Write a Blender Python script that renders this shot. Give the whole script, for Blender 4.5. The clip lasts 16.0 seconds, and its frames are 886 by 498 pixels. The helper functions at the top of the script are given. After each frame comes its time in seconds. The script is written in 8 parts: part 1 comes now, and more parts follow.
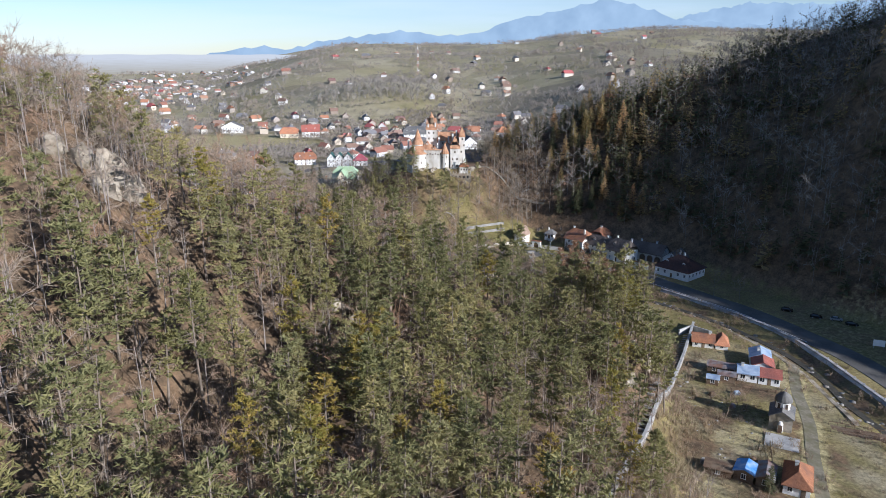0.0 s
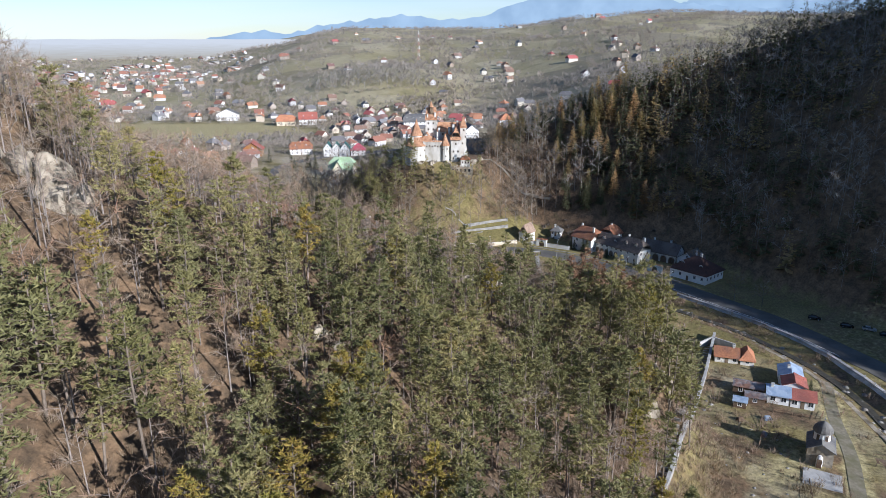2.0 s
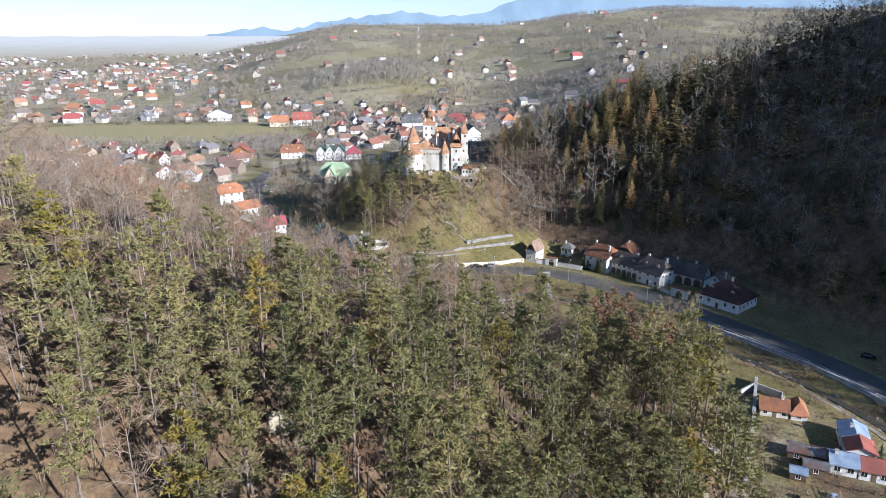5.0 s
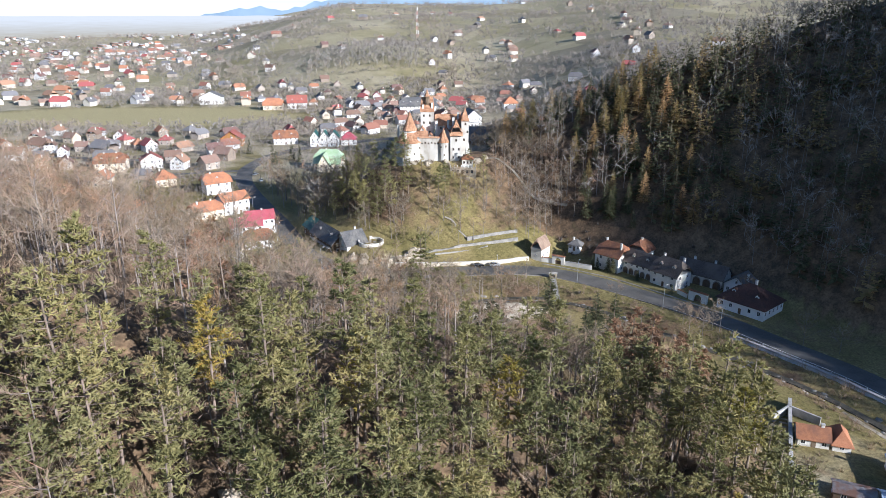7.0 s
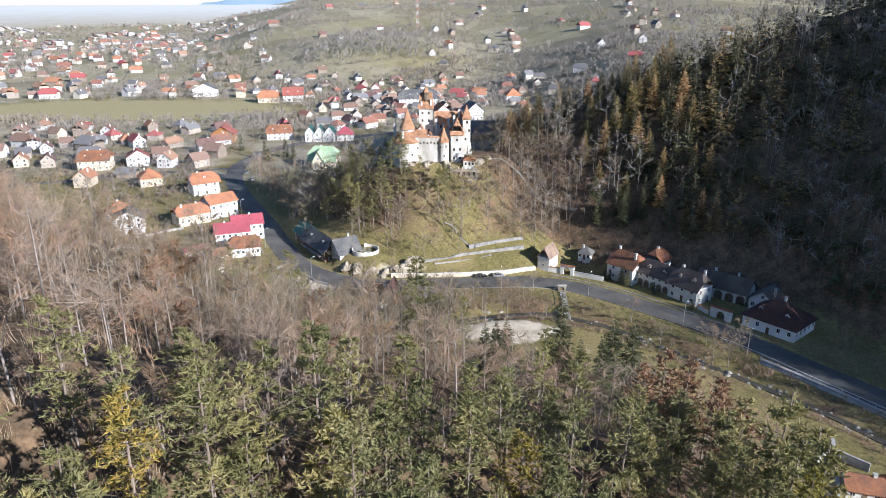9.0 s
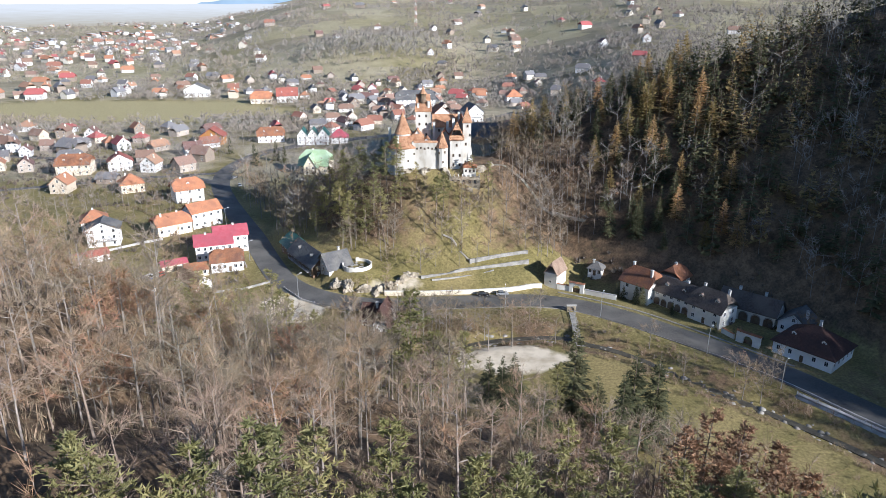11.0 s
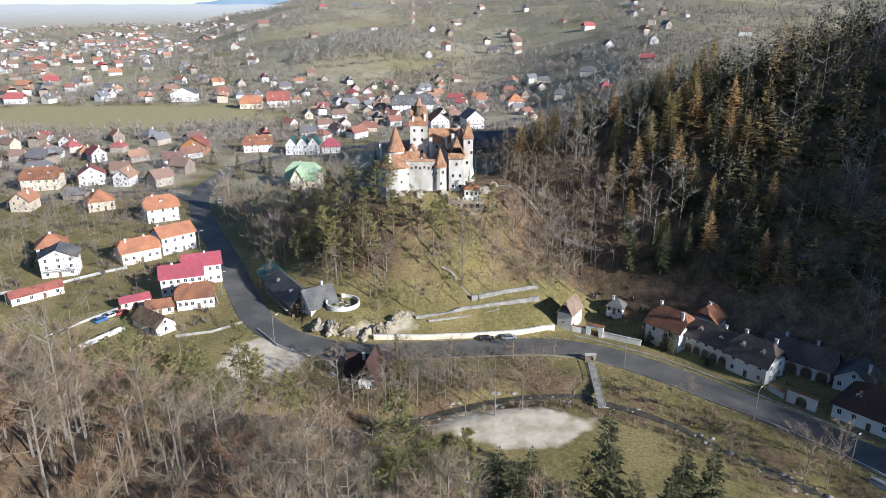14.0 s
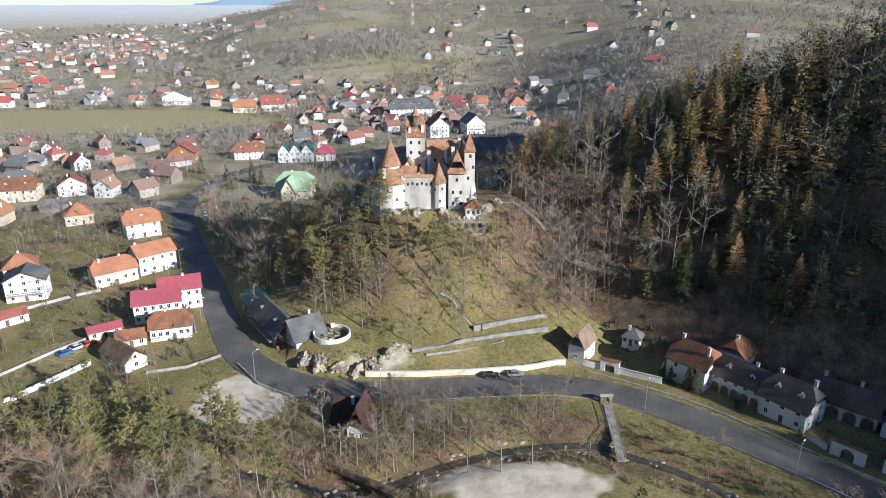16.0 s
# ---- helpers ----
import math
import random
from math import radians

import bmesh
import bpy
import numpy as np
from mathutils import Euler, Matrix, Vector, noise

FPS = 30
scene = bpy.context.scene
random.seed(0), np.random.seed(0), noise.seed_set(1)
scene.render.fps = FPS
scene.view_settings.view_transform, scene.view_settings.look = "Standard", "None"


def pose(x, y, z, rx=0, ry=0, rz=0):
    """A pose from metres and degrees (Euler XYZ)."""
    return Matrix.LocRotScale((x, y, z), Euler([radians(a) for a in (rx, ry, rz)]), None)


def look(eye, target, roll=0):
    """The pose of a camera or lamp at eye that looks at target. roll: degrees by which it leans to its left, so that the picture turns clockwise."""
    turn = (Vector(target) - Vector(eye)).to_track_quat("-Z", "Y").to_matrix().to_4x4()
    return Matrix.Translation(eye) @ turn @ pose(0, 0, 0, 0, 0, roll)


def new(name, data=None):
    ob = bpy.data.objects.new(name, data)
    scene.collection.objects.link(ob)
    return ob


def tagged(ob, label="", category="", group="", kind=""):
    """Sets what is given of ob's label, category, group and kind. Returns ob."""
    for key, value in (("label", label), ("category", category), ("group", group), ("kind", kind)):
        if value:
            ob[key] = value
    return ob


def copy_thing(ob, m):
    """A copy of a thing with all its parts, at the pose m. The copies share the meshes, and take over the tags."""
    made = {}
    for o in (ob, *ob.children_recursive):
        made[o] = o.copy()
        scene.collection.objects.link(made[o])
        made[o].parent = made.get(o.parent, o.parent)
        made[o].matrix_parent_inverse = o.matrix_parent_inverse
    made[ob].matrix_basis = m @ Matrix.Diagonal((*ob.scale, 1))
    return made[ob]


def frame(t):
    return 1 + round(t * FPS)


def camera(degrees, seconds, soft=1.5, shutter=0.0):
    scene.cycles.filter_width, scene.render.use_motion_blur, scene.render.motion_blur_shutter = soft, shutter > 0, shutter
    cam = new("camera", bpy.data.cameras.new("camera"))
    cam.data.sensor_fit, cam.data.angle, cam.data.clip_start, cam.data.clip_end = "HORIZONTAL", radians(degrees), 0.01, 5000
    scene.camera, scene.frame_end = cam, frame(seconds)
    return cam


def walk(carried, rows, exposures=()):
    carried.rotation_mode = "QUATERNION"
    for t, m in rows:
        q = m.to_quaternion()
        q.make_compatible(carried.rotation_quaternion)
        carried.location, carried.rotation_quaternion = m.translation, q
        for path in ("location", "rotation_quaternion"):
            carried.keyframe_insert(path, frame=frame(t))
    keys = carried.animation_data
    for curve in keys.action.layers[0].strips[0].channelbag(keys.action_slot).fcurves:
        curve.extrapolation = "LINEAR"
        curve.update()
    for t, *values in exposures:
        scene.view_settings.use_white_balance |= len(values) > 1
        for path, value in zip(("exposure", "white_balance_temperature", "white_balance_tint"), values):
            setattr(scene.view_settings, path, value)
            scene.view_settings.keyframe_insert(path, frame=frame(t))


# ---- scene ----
# Aerial flight over a wooded spur towards a castle on its rock, with a village and hills beyond.
cam = camera(65.6, 16.0, soft=0.75)
PATH = [
    (0.0, (-0.45, 0.36, 95.7), (-0.445, 2.283, 95.155), 0.05),
    (0.5, (-0.25, 5.6, 95.8), (-0.245, 7.52, 95.243), 0.05),
    (1.0, (-0.03, 10.93, 95.95), (-0.027, 12.848, 95.381), 0.0),
    (1.5, (0.19, 16.32, 96.09), (0.192, 18.23, 95.509), 0.0),
    (2.0, (0.41, 21.75, 96.24), (0.41, 23.66, 95.655), 0.0),
    (2.5, (0.56, 27.2, 96.36), (0.559, 29.112, 95.774), 0.0),
    (3.0, (0.64, 32.75, 96.41), (0.639, 34.662, 95.823), 0.0),
    (3.5, (0.71, 38.28, 96.43), (0.709, 40.192, 95.843), 0.0),
    (4.0, (0.84, 43.85, 96.43), (0.838, 45.762, 95.843), 0.0),
    (4.5, (1.04, 49.5, 96.39), (1.037, 51.411, 95.802), -0.05),
    (7.0, (1.54, 77.35, 96.3), (1.538, 79.243, 95.655), -0.05),
    (7.5, (1.62, 82.82, 96.34), (1.617, 84.709, 95.682), -0.1),
    (8.0, (1.71, 88.27, 96.44), (1.706, 90.155, 95.771), -0.1),
    (8.5, (1.84, 93.7, 96.58), (1.835, 95.584, 95.908), -0.1),
    (9.0, (1.95, 99.12, 96.7), (1.945, 101.003, 96.027), -0.1),
    (11.5, (1.93, 126.5, 94.1), (1.93, 128.384, 93.428), 0.0),
    (12.0, (1.98, 132.13, 94.06), (1.979, 134.014, 93.388), 0.0),
    (12.5, (2.02, 137.67, 94.11), (2.021, 139.554, 93.439), 0.0),
    (13.0, (2.05, 143.12, 94.19), (2.052, 145.004, 93.519), 0.0),
    (13.5, (2.1, 148.56, 94.27), (2.102, 150.444, 93.599), 0.0),
    (14.0, (2.15, 153.98, 94.34), (2.153, 155.864, 93.669), 0.0),
    (14.5, (2.21, 159.29, 94.39), (2.213, 161.174, 93.719), 0.0),
    (15.0, (2.25, 164.55, 94.41), (2.254, 166.434, 93.74), -0.05),
    (15.5, (2.3, 169.79, 94.44), (2.304, 171.674, 93.769), -0.05),
    (16.0, (2.44, 175.05, 94.455), (2.443, 176.935, 93.785), -0.05),
]
walk(cam, [(t, look(eye, aim, roll)) for t, eye, aim, roll in PATH], [(0.0, 0.56, 5650, 13), (4.0, 0.7, 5650, 12), (8.0, 0.88, 5700, 12), (12.0, 0.8, 5750, 11), (16.0, 0.58, 5750, 10)])

# ---- light ----
SUN_EL = radians(21.5)
SUN_AZ = math.atan2(0.788, -0.616)
world = bpy.data.worlds.new("sky")
scene.world = world
world.use_nodes = True
_wn = world.node_tree.nodes
_sky = _wn.new("ShaderNodeTexSky")
_sky.sky_type = "NISHITA"
_sky.sun_disc = False
_sky.sun_elevation, _sky.sun_rotation = SUN_EL, SUN_AZ
_sky.air_density, _sky.dust_density, _sky.ozone_density, _sky.altitude = 1.0, 0.3, 3.0, 900
_wl = world.node_tree.links
# a thin veil of high cloud along the horizon
_co, _map, _cn, _cr, _mix = (_wn.new("ShaderNode" + k) for k in ("TexCoord", "Mapping", "TexNoise", "MapRange", "Mix"))
_map.inputs["Scale"].default_value = (1.6, 1.6, 16.0)
_cn.inputs["Scale"].default_value, _cn.inputs["Detail"].default_value = 1.4, 5.0
_cr.inputs["From Min"].default_value, _cr.inputs["From Max"].default_value = 0.4, 0.68
_cr.inputs["To Min"].default_value, _cr.inputs["To Max"].default_value = 0.12, 0.6
_mix.data_type = "RGBA"
_mix.inputs[7].default_value = (7.6, 8.2, 8.9, 1)
_wl.new(_co.outputs["Generated"], _map.inputs["Vector"])
_wl.new(_map.outputs[0], _cn.inputs["Vector"])
_wl.new(_cn.outputs["Fac"], _cr.inputs["Value"])
_sep, _low, _mul = (_wn.new("ShaderNode" + k) for k in ("SeparateXYZ", "MapRange", "Math"))
_low.inputs["From Min"].default_value, _low.inputs["From Max"].default_value = 0.03, 0.16
_low.inputs["To Min"].default_value, _low.inputs["To Max"].default_value = 1.0, 0.0
_mul.operation = "MULTIPLY"
_wl.new(_co.outputs["Generated"], _sep.inputs[0])
_wl.new(_sep.outputs[2], _low.inputs["Value"])
_wl.new(_cr.outputs[0], _mul.inputs[0])
_wl.new(_low.outputs[0], _mul.inputs[1])
_wl.new(_mul.outputs[0], _mix.inputs[0])
_wl.new(_sky.outputs[0], _mix.inputs[6])
_wl.new(_mix.outputs[2], _wn["Background"].inputs[0])
_wn["Background"].inputs[1].default_value = 0.08
sun = new("sun", bpy.data.lights.new("sun", "SUN"))
sun.data.energy, sun.data.angle, sun.data.color = 5.0, radians(0.6), (1.0, 0.95, 0.88)
sun.matrix_basis = look((0, 0, 0), (-0.788 * math.cos(SUN_EL), 0.616 * math.cos(SUN_EL), -math.sin(SUN_EL)))


# ---- materials ----
def mat(name, c1, c2, scale=1.0, c3=None, scale3=0.05, rough=0.9, bump=0.3, metal=0.0, rnd=0.0, island=0.0,
        stripes=None, translucent=0.0, spec=0.3, squash=(1, 1, 1), bumpdist=0.1, hue=0.06):
    """Two-scale procedural surface in world metres. rnd, island: how much the value varies by object or by loose piece."""
    m = bpy.data.materials.new(name)
    m.use_nodes = True
    nt = m.node_tree
    N, L = nt.nodes, nt.links
    b = N["Principled BSDF"]
    b.inputs["Roughness"].default_value, b.inputs["Metallic"].default_value = rough, metal
    b.inputs["Specular IOR Level"].default_value = spec
    geo = N.new("ShaderNodeNewGeometry")
    mp = N.new("ShaderNodeMapping")
    mp.inputs["Scale"].default_value = squash
    L.new(geo.outputs["Position"], mp.inputs["Vector"])

    def noise_tex(s, detail=4.0):
        n = N.new("ShaderNodeTexNoise")
        n.inputs["Scale"].default_value, n.inputs["Detail"].default_value = s, detail
        L.new(mp.outputs[0], n.inputs["Vector"])
        return n

    def ramp(sock, lo, hi):
        r = N.new("ShaderNodeMapRange")
        r.inputs["From Min"].default_value, r.inputs["From Max"].default_value = lo, hi
        L.new(sock, r.inputs["Value"])
        return r.outputs[0]

    def mix(fac, a, bcol):
        x = N.new("ShaderNodeMix")
        x.data_type = "RGBA"
        L.new(fac, x.inputs[0])
        for sock, v in ((x.inputs[6], a), (x.inputs[7], bcol)):
            if isinstance(v, tuple):
                sock.default_value = (*v, 1)
            else:
                L.new(v, sock)
        return x.outputs[2]

    fine = noise_tex(scale)
    col = mix(ramp(fine.outputs["Fac"], 0.3, 0.7), c1, c2)
    if c3:
        col = mix(ramp(noise_tex(scale3, 3.0).outputs["Fac"], 0.42, 0.66), col, c3)
    for amount, node, out in ((rnd, "ShaderNodeObjectInfo", "Random"), (island, "ShaderNodeNewGeometry", "Random Per Island")):
        if amount:
            src = N.new(node)
            hs = N.new("ShaderNodeHueSaturation")
            r = N.new("ShaderNodeMapRange")
            r.inputs["To Min"].default_value, r.inputs["To Max"].default_value = 1 - amount, 1 + amount
            L.new(src.outputs[out], r.inputs["Value"])
            L.new(r.outputs[0], hs.inputs["Value"])
            r2 = N.new("ShaderNodeMapRange")
            r2.inputs["To Min"].default_value, r2.inputs["To Max"].default_value = 0.5 + amount * hue, 0.5 - amount * hue
            L.new(src.outputs[out], r2.inputs["Value"])
            L.new(r2.outputs[0], hs.inputs["Hue"])
            L.new(col, hs.inputs["Color"])
            col = hs.outputs[0]
    L.new(col, b.inputs["Base Color"])
    if bump:
        h = fine.outputs["Fac"]
        if stripes:
            w = N.new("ShaderNodeTexWave")
            w.wave_profile, w.bands_direction = "SAW", stripes[0]
            w.inputs["Scale"].default_value = stripes[1]
            tc = N.new("ShaderNodeTexCoord")
            L.new(tc.outputs["Object"], w.inputs["Vector"])
            ad = N.new("ShaderNodeMath")
            ad.operation = "ADD"
            L.new(h, ad.inputs[0])
            L.new(w.outputs["Fac"], ad.inputs[1])
            h = ad.outputs[0]
        bp = N.new("ShaderNodeBump")
        bp.inputs["Strength"].default_value, bp.inputs["Distance"].default_value = bump, bumpdist
        L.new(h, bp.inputs["Height"])
        L.new(bp.outputs[0], b.inputs["Normal"])
    if translucent:
        tr = N.new("ShaderNodeBsdfTranslucent")
        L.new(col, tr.inputs[0])
        ms = N.new("ShaderNodeMixShader")
        ms.inputs[0].default_value = translucent
        L.new(b.outputs[0], ms.inputs[1])
        L.new(tr.outputs[0], ms.inputs[2])
        L.new(ms.outputs[0], N["Material Output"].inputs[0])
    return m


def ramp_mat(name, colours, rough=0.85, stripes=("Z", 3.0), bump=0.5, value=0.15):
    """One colour of several for each object, picked by its random number, with weathering."""
    m = mat(name, (0.5, 0.5, 0.5), (0.8, 0.8, 0.8), 1.5, rough=rough, stripes=stripes, bump=bump)
    N, L = m.node_tree.nodes, m.node_tree.links
    info = N.new("ShaderNodeObjectInfo")
    cr = N.new("ShaderNodeValToRGB")
    cr.color_ramp.interpolation = "CONSTANT"
    for i, c in enumerate(colours):
        e = cr.color_ramp.elements[i] if i < 2 else cr.color_ramp.elements.new(i / len(colours))
        e.position, e.color = i / len(colours), (*c, 1)
    L.new(info.outputs["Random"], cr.inputs[0])
    b = N["Principled BSDF"]
    old = b.inputs["Base Color"].links[0].from_socket
    x = N.new("ShaderNodeMix")
    x.data_type, x.blend_type = "RGBA", "MULTIPLY"
    x.inputs[0].default_value = 0.6
    L.new(cr.outputs[0], x.inputs[6])
    L.new(old, x.inputs[7])
    L.new(x.outputs[2], b.inputs["Base Color"])
    return m


M_asphalt = mat("asphalt", (0.088, 0.082, 0.073), (0.125, 0.117, 0.104), 2.0, (0.155, 0.144, 0.126), 0.12, rough=0.75, bump=0.15)
M_gravel = mat("gravel_path", (0.27, 0.245, 0.2), (0.37, 0.34, 0.29), 3.0, (0.23, 0.21, 0.15), 0.1, bump=0.4)
M_track = mat("rutted_earth", (0.2, 0.175, 0.12), (0.3, 0.262, 0.185), 1.2, (0.17, 0.155, 0.085), 0.25, bump=0.4)
M_plaster = mat("lime_plaster", (0.72, 0.69, 0.62), (0.8, 0.78, 0.72), 0.8, (0.6, 0.56, 0.48), 0.16, rough=0.95, bump=0.25)
M_castle = mat("castle_plaster", (0.5, 0.465, 0.4), (0.77, 0.745, 0.685), 0.6, (0.38, 0.345, 0.285), 0.3, rough=0.97, bump=0.5, squash=(1, 1, 0.45))
M_white = mat("white_paint", (0.78, 0.77, 0.74), (0.82, 0.81, 0.79), 1.0, (0.72, 0.7, 0.66), 0.2, bump=0.1)
M_cream = mat("cream_render", (0.7, 0.6, 0.45), (0.76, 0.67, 0.52), 1.0, (0.62, 0.53, 0.4), 0.2, bump=0.1)
M_orange = mat("orange_tiles", (0.5, 0.2, 0.1), (0.6, 0.28, 0.15), 2.5, (0.42, 0.19, 0.11), 0.25, rough=0.8, stripes=("Z", 6.0), bump=0.7)
M_redtile = mat("red_tiles", (0.34, 0.1, 0.075), (0.43, 0.15, 0.11), 2.5, (0.26, 0.1, 0.08), 0.25, rough=0.8, stripes=("Z", 6.0), bump=0.7)
M_pinkroof = mat("crimson_sheet_metal", (0.42, 0.085, 0.105), (0.5, 0.13, 0.155), 0.8, (0.38, 0.1, 0.12), 0.2, rough=0.45, stripes=("X", 4.0), bump=0.4)
M_oldtile = mat("weathered_tiles", (0.3, 0.13, 0.07), (0.45, 0.2, 0.1), 1.6, (0.24, 0.12, 0.08), 0.3, rough=0.9, stripes=("Z", 6.0), bump=0.8)
M_castletile = mat("castle_tiles", (0.48, 0.245, 0.13), (0.62, 0.365, 0.215), 1.8, (0.36, 0.18, 0.1), 0.35, rough=0.9, stripes=("Z", 6.0), bump=0.8)
M_browntile = mat("dark_brown_tiles", (0.095, 0.05, 0.042), (0.145, 0.078, 0.06), 2.0, (0.08, 0.05, 0.045), 0.3, rough=0.85, stripes=("Z", 6.0), bump=0.8)
M_greyroof = mat("grey_shingles", (0.09, 0.09, 0.095), (0.16, 0.155, 0.15), 2.0, (0.2, 0.19, 0.17), 0.2, rough=0.8, stripes=("Z", 6.0), bump=0.6)
M_brownshingle = mat("brown_grey_shingles", (0.105, 0.082, 0.068), (0.175, 0.142, 0.12), 2.0, (0.2, 0.16, 0.13), 0.25, rough=0.85, stripes=("Z", 6.0), bump=0.7)
M_paletile = mat("bleached_tiles", (0.32, 0.22, 0.16), (0.42, 0.31, 0.23), 2.0, (0.26, 0.18, 0.13), 0.3, rough=0.9, stripes=("Z", 6.0), bump=0.7)
M_greenroof = mat("pale_green_copper", (0.3, 0.42, 0.24), (0.38, 0.5, 0.3), 0.7, (0.42, 0.52, 0.36), 0.3, rough=0.6, stripes=("X", 5.0), bump=0.4)
M_tealroof = mat("dark_green_sheet_metal", (0.03, 0.1, 0.085), (0.045, 0.13, 0.11), 0.8, rough=0.55, stripes=("X", 4.0), bump=0.4)
M_blueroof = mat("blue_tarpaulin", (0.05, 0.2, 0.5), (0.1, 0.3, 0.62), 0.8, (0.35, 0.45, 0.6), 0.5, rough=0.55, bump=0.4)
M_paleblue = mat("pale_blue_sheet_metal", (0.4, 0.5, 0.62), (0.5, 0.58, 0.68), 0.8, (0.3, 0.4, 0.55), 0.5, rough=0.5, stripes=("X", 4.0), bump=0.4)
M_rust = mat("rusted_sheet_metal", (0.22, 0.2, 0.2), (0.36, 0.34, 0.33), 0.9, (0.28, 0.15, 0.1), 0.5, rough=0.7, stripes=("X", 4.0), bump=0.5)
M_wood = mat("weathered_wood", (0.1, 0.06, 0.035), (0.17, 0.11, 0.07), 3.0, (0.2, 0.15, 0.1), 0.4, bump=0.5)
M_warmwood = mat("varnished_wood", (0.3, 0.13, 0.04), (0.4, 0.2, 0.07), 3.0, bump=0.4)
M_glass = mat("window_glass", (0.025, 0.03, 0.035), (0.04, 0.045, 0.05), 0.5, rough=0.08, bump=0.0, spec=0.6)
M_stone = mat("grey_stone", (0.28, 0.26, 0.23), (0.42, 0.4, 0.36), 2.0, (0.2, 0.19, 0.17), 0.4, bump=0.8)
M_limestone = mat("pale_limestone", (0.3, 0.25, 0.18), (0.5, 0.44, 0.345), 0.7, (0.16, 0.13, 0.085), 0.35, bump=1.0, bumpdist=0.4)
M_riverstone = mat("wet_river_stone", (0.2, 0.185, 0.16), (0.42, 0.39, 0.345), 0.35, (0.2, 0.18, 0.15), 0.1, rough=0.7, island=0.3, bump=0.5)
M_concrete = mat("concrete", (0.4, 0.39, 0.36), (0.52, 0.5, 0.47), 1.5, (0.3, 0.29, 0.27), 0.25, bump=0.3)
M_metal = mat("galvanised_steel", (0.4, 0.41, 0.42), (0.5, 0.51, 0.52), 2.0, rough=0.45, metal=0.7, bump=0.1)
M_redwhite = mat("signal_red_paint", (0.55, 0.06, 0.04), (0.6, 0.1, 0.07), 1.0, rough=0.5, bump=0.1)
M_mastred = mat("faded_red_paint", (0.45, 0.2, 0.17), (0.52, 0.26, 0.22), 1.0, rough=0.6, bump=0.1)
M_water = mat("stream_water", (0.04, 0.036, 0.026), (0.1, 0.088, 0.064), 0.9, rough=0.55, bump=0.35, spec=0.5)
M_bark = mat("pine_bark", (0.13, 0.1, 0.075), (0.25, 0.2, 0.155), 2.5, rnd=0.2, bump=0.6, squash=(1, 1, 0.3))
M_needles = mat("pine_needles", (0.175, 0.17, 0.068), (0.265, 0.25, 0.108), 0.9, (0.29, 0.255, 0.095), 0.06, rnd=0.3, island=0.22, rough=0.7, bump=0.0, translucent=0.25, hue=0.045)
M_yellowpine = mat("yellowing_needles", (0.24, 0.2, 0.045), (0.34, 0.27, 0.06), 0.9, rnd=0.2, island=0.3, rough=0.7, bump=0.0, translucent=0.25)
M_rustneedles = mat("rust_brown_needles", (0.25, 0.145, 0.085), (0.33, 0.205, 0.12), 0.9, rnd=0.2, island=0.3, hue=0.0, bump=0.0, translucent=0.2)
M_spruce = mat("spruce_needles", (0.085, 0.086, 0.04), (0.14, 0.138, 0.064), 0.9, rnd=0.25, island=0.3, bump=0.0, translucent=0.15)
M_larch = mat("golden_larch_needles", (0.34, 0.24, 0.1), (0.46, 0.335, 0.15), 0.6, rnd=0.3, island=0.3, bump=0.0, translucent=0.25)
M_twig = mat("bare_twigs", (0.19, 0.155, 0.11), (0.305, 0.25, 0.18), 0.4, (0.27, 0.175, 0.095), 0.07, rnd=0.2, island=0.25, bump=0.0)
M_trunk = mat("grey_bark", (0.17, 0.145, 0.12), (0.27, 0.235, 0.2), 1.5, rnd=0.2, bump=0.4)
# darker copy of the bare twigs, toned for the shaded mountain; also garden brush
M_darktwig = mat("dark_twigs", (0.13, 0.108, 0.088), (0.2, 0.168, 0.138), 0.4, (0.15, 0.115, 0.085), 0.03, island=0.25, bump=0.0)
M_birch = mat("pale_birch_bark", (0.24, 0.212, 0.182), (0.35, 0.315, 0.275), 0.6, rnd=0.15, island=0.2, bump=0.0)
M_fartwig = mat("grey_brown_twigs", (0.2, 0.176, 0.15), (0.295, 0.262, 0.228), 0.05, (0.26, 0.215, 0.165), 0.012, island=0.14, hue=0.0, bump=0.0)
M_copper = mat("copper_beech_leaves", (0.24, 0.145, 0.082), (0.34, 0.215, 0.125), 0.8, rnd=0.2, island=0.3, bump=0.0, translucent=0.2)
M_shrub = mat("dry_shrubs", (0.2, 0.145, 0.1), (0.31, 0.235, 0.165), 0.5, (0.25, 0.2, 0.11), 0.05, rnd=0.2, island=0.3, bump=0.0)
M_drygrass = mat("dry_grass_tufts", (0.2, 0.165, 0.07), (0.3, 0.25, 0.115), 0.6, (0.17, 0.16, 0.06), 0.06, island=0.3, bump=0.0, translucent=0.2)
M_carwhite = mat("white_car_paint", (0.75, 0.75, 0.75), (0.8, 0.8, 0.8), 1, rough=0.25, bump=0, spec=0.6)
M_carblack = mat("black_car_paint", (0.012, 0.012, 0.014), (0.02, 0.02, 0.022), 1, rough=0.2, bump=0, spec=0.6)
M_carsilver = mat("silver_car_paint", (0.42, 0.43, 0.45), (0.5, 0.51, 0.53), 1, rough=0.3, metal=0.6, bump=0)
M_carblue = mat("blue_car_paint", (0.04, 0.13, 0.35), (0.05, 0.16, 0.4), 1, rough=0.25, bump=0, spec=0.6)
M_rubber = mat("tyre_rubber", (0.012, 0.012, 0.012), (0.02, 0.02, 0.02), 5, bump=0.1)
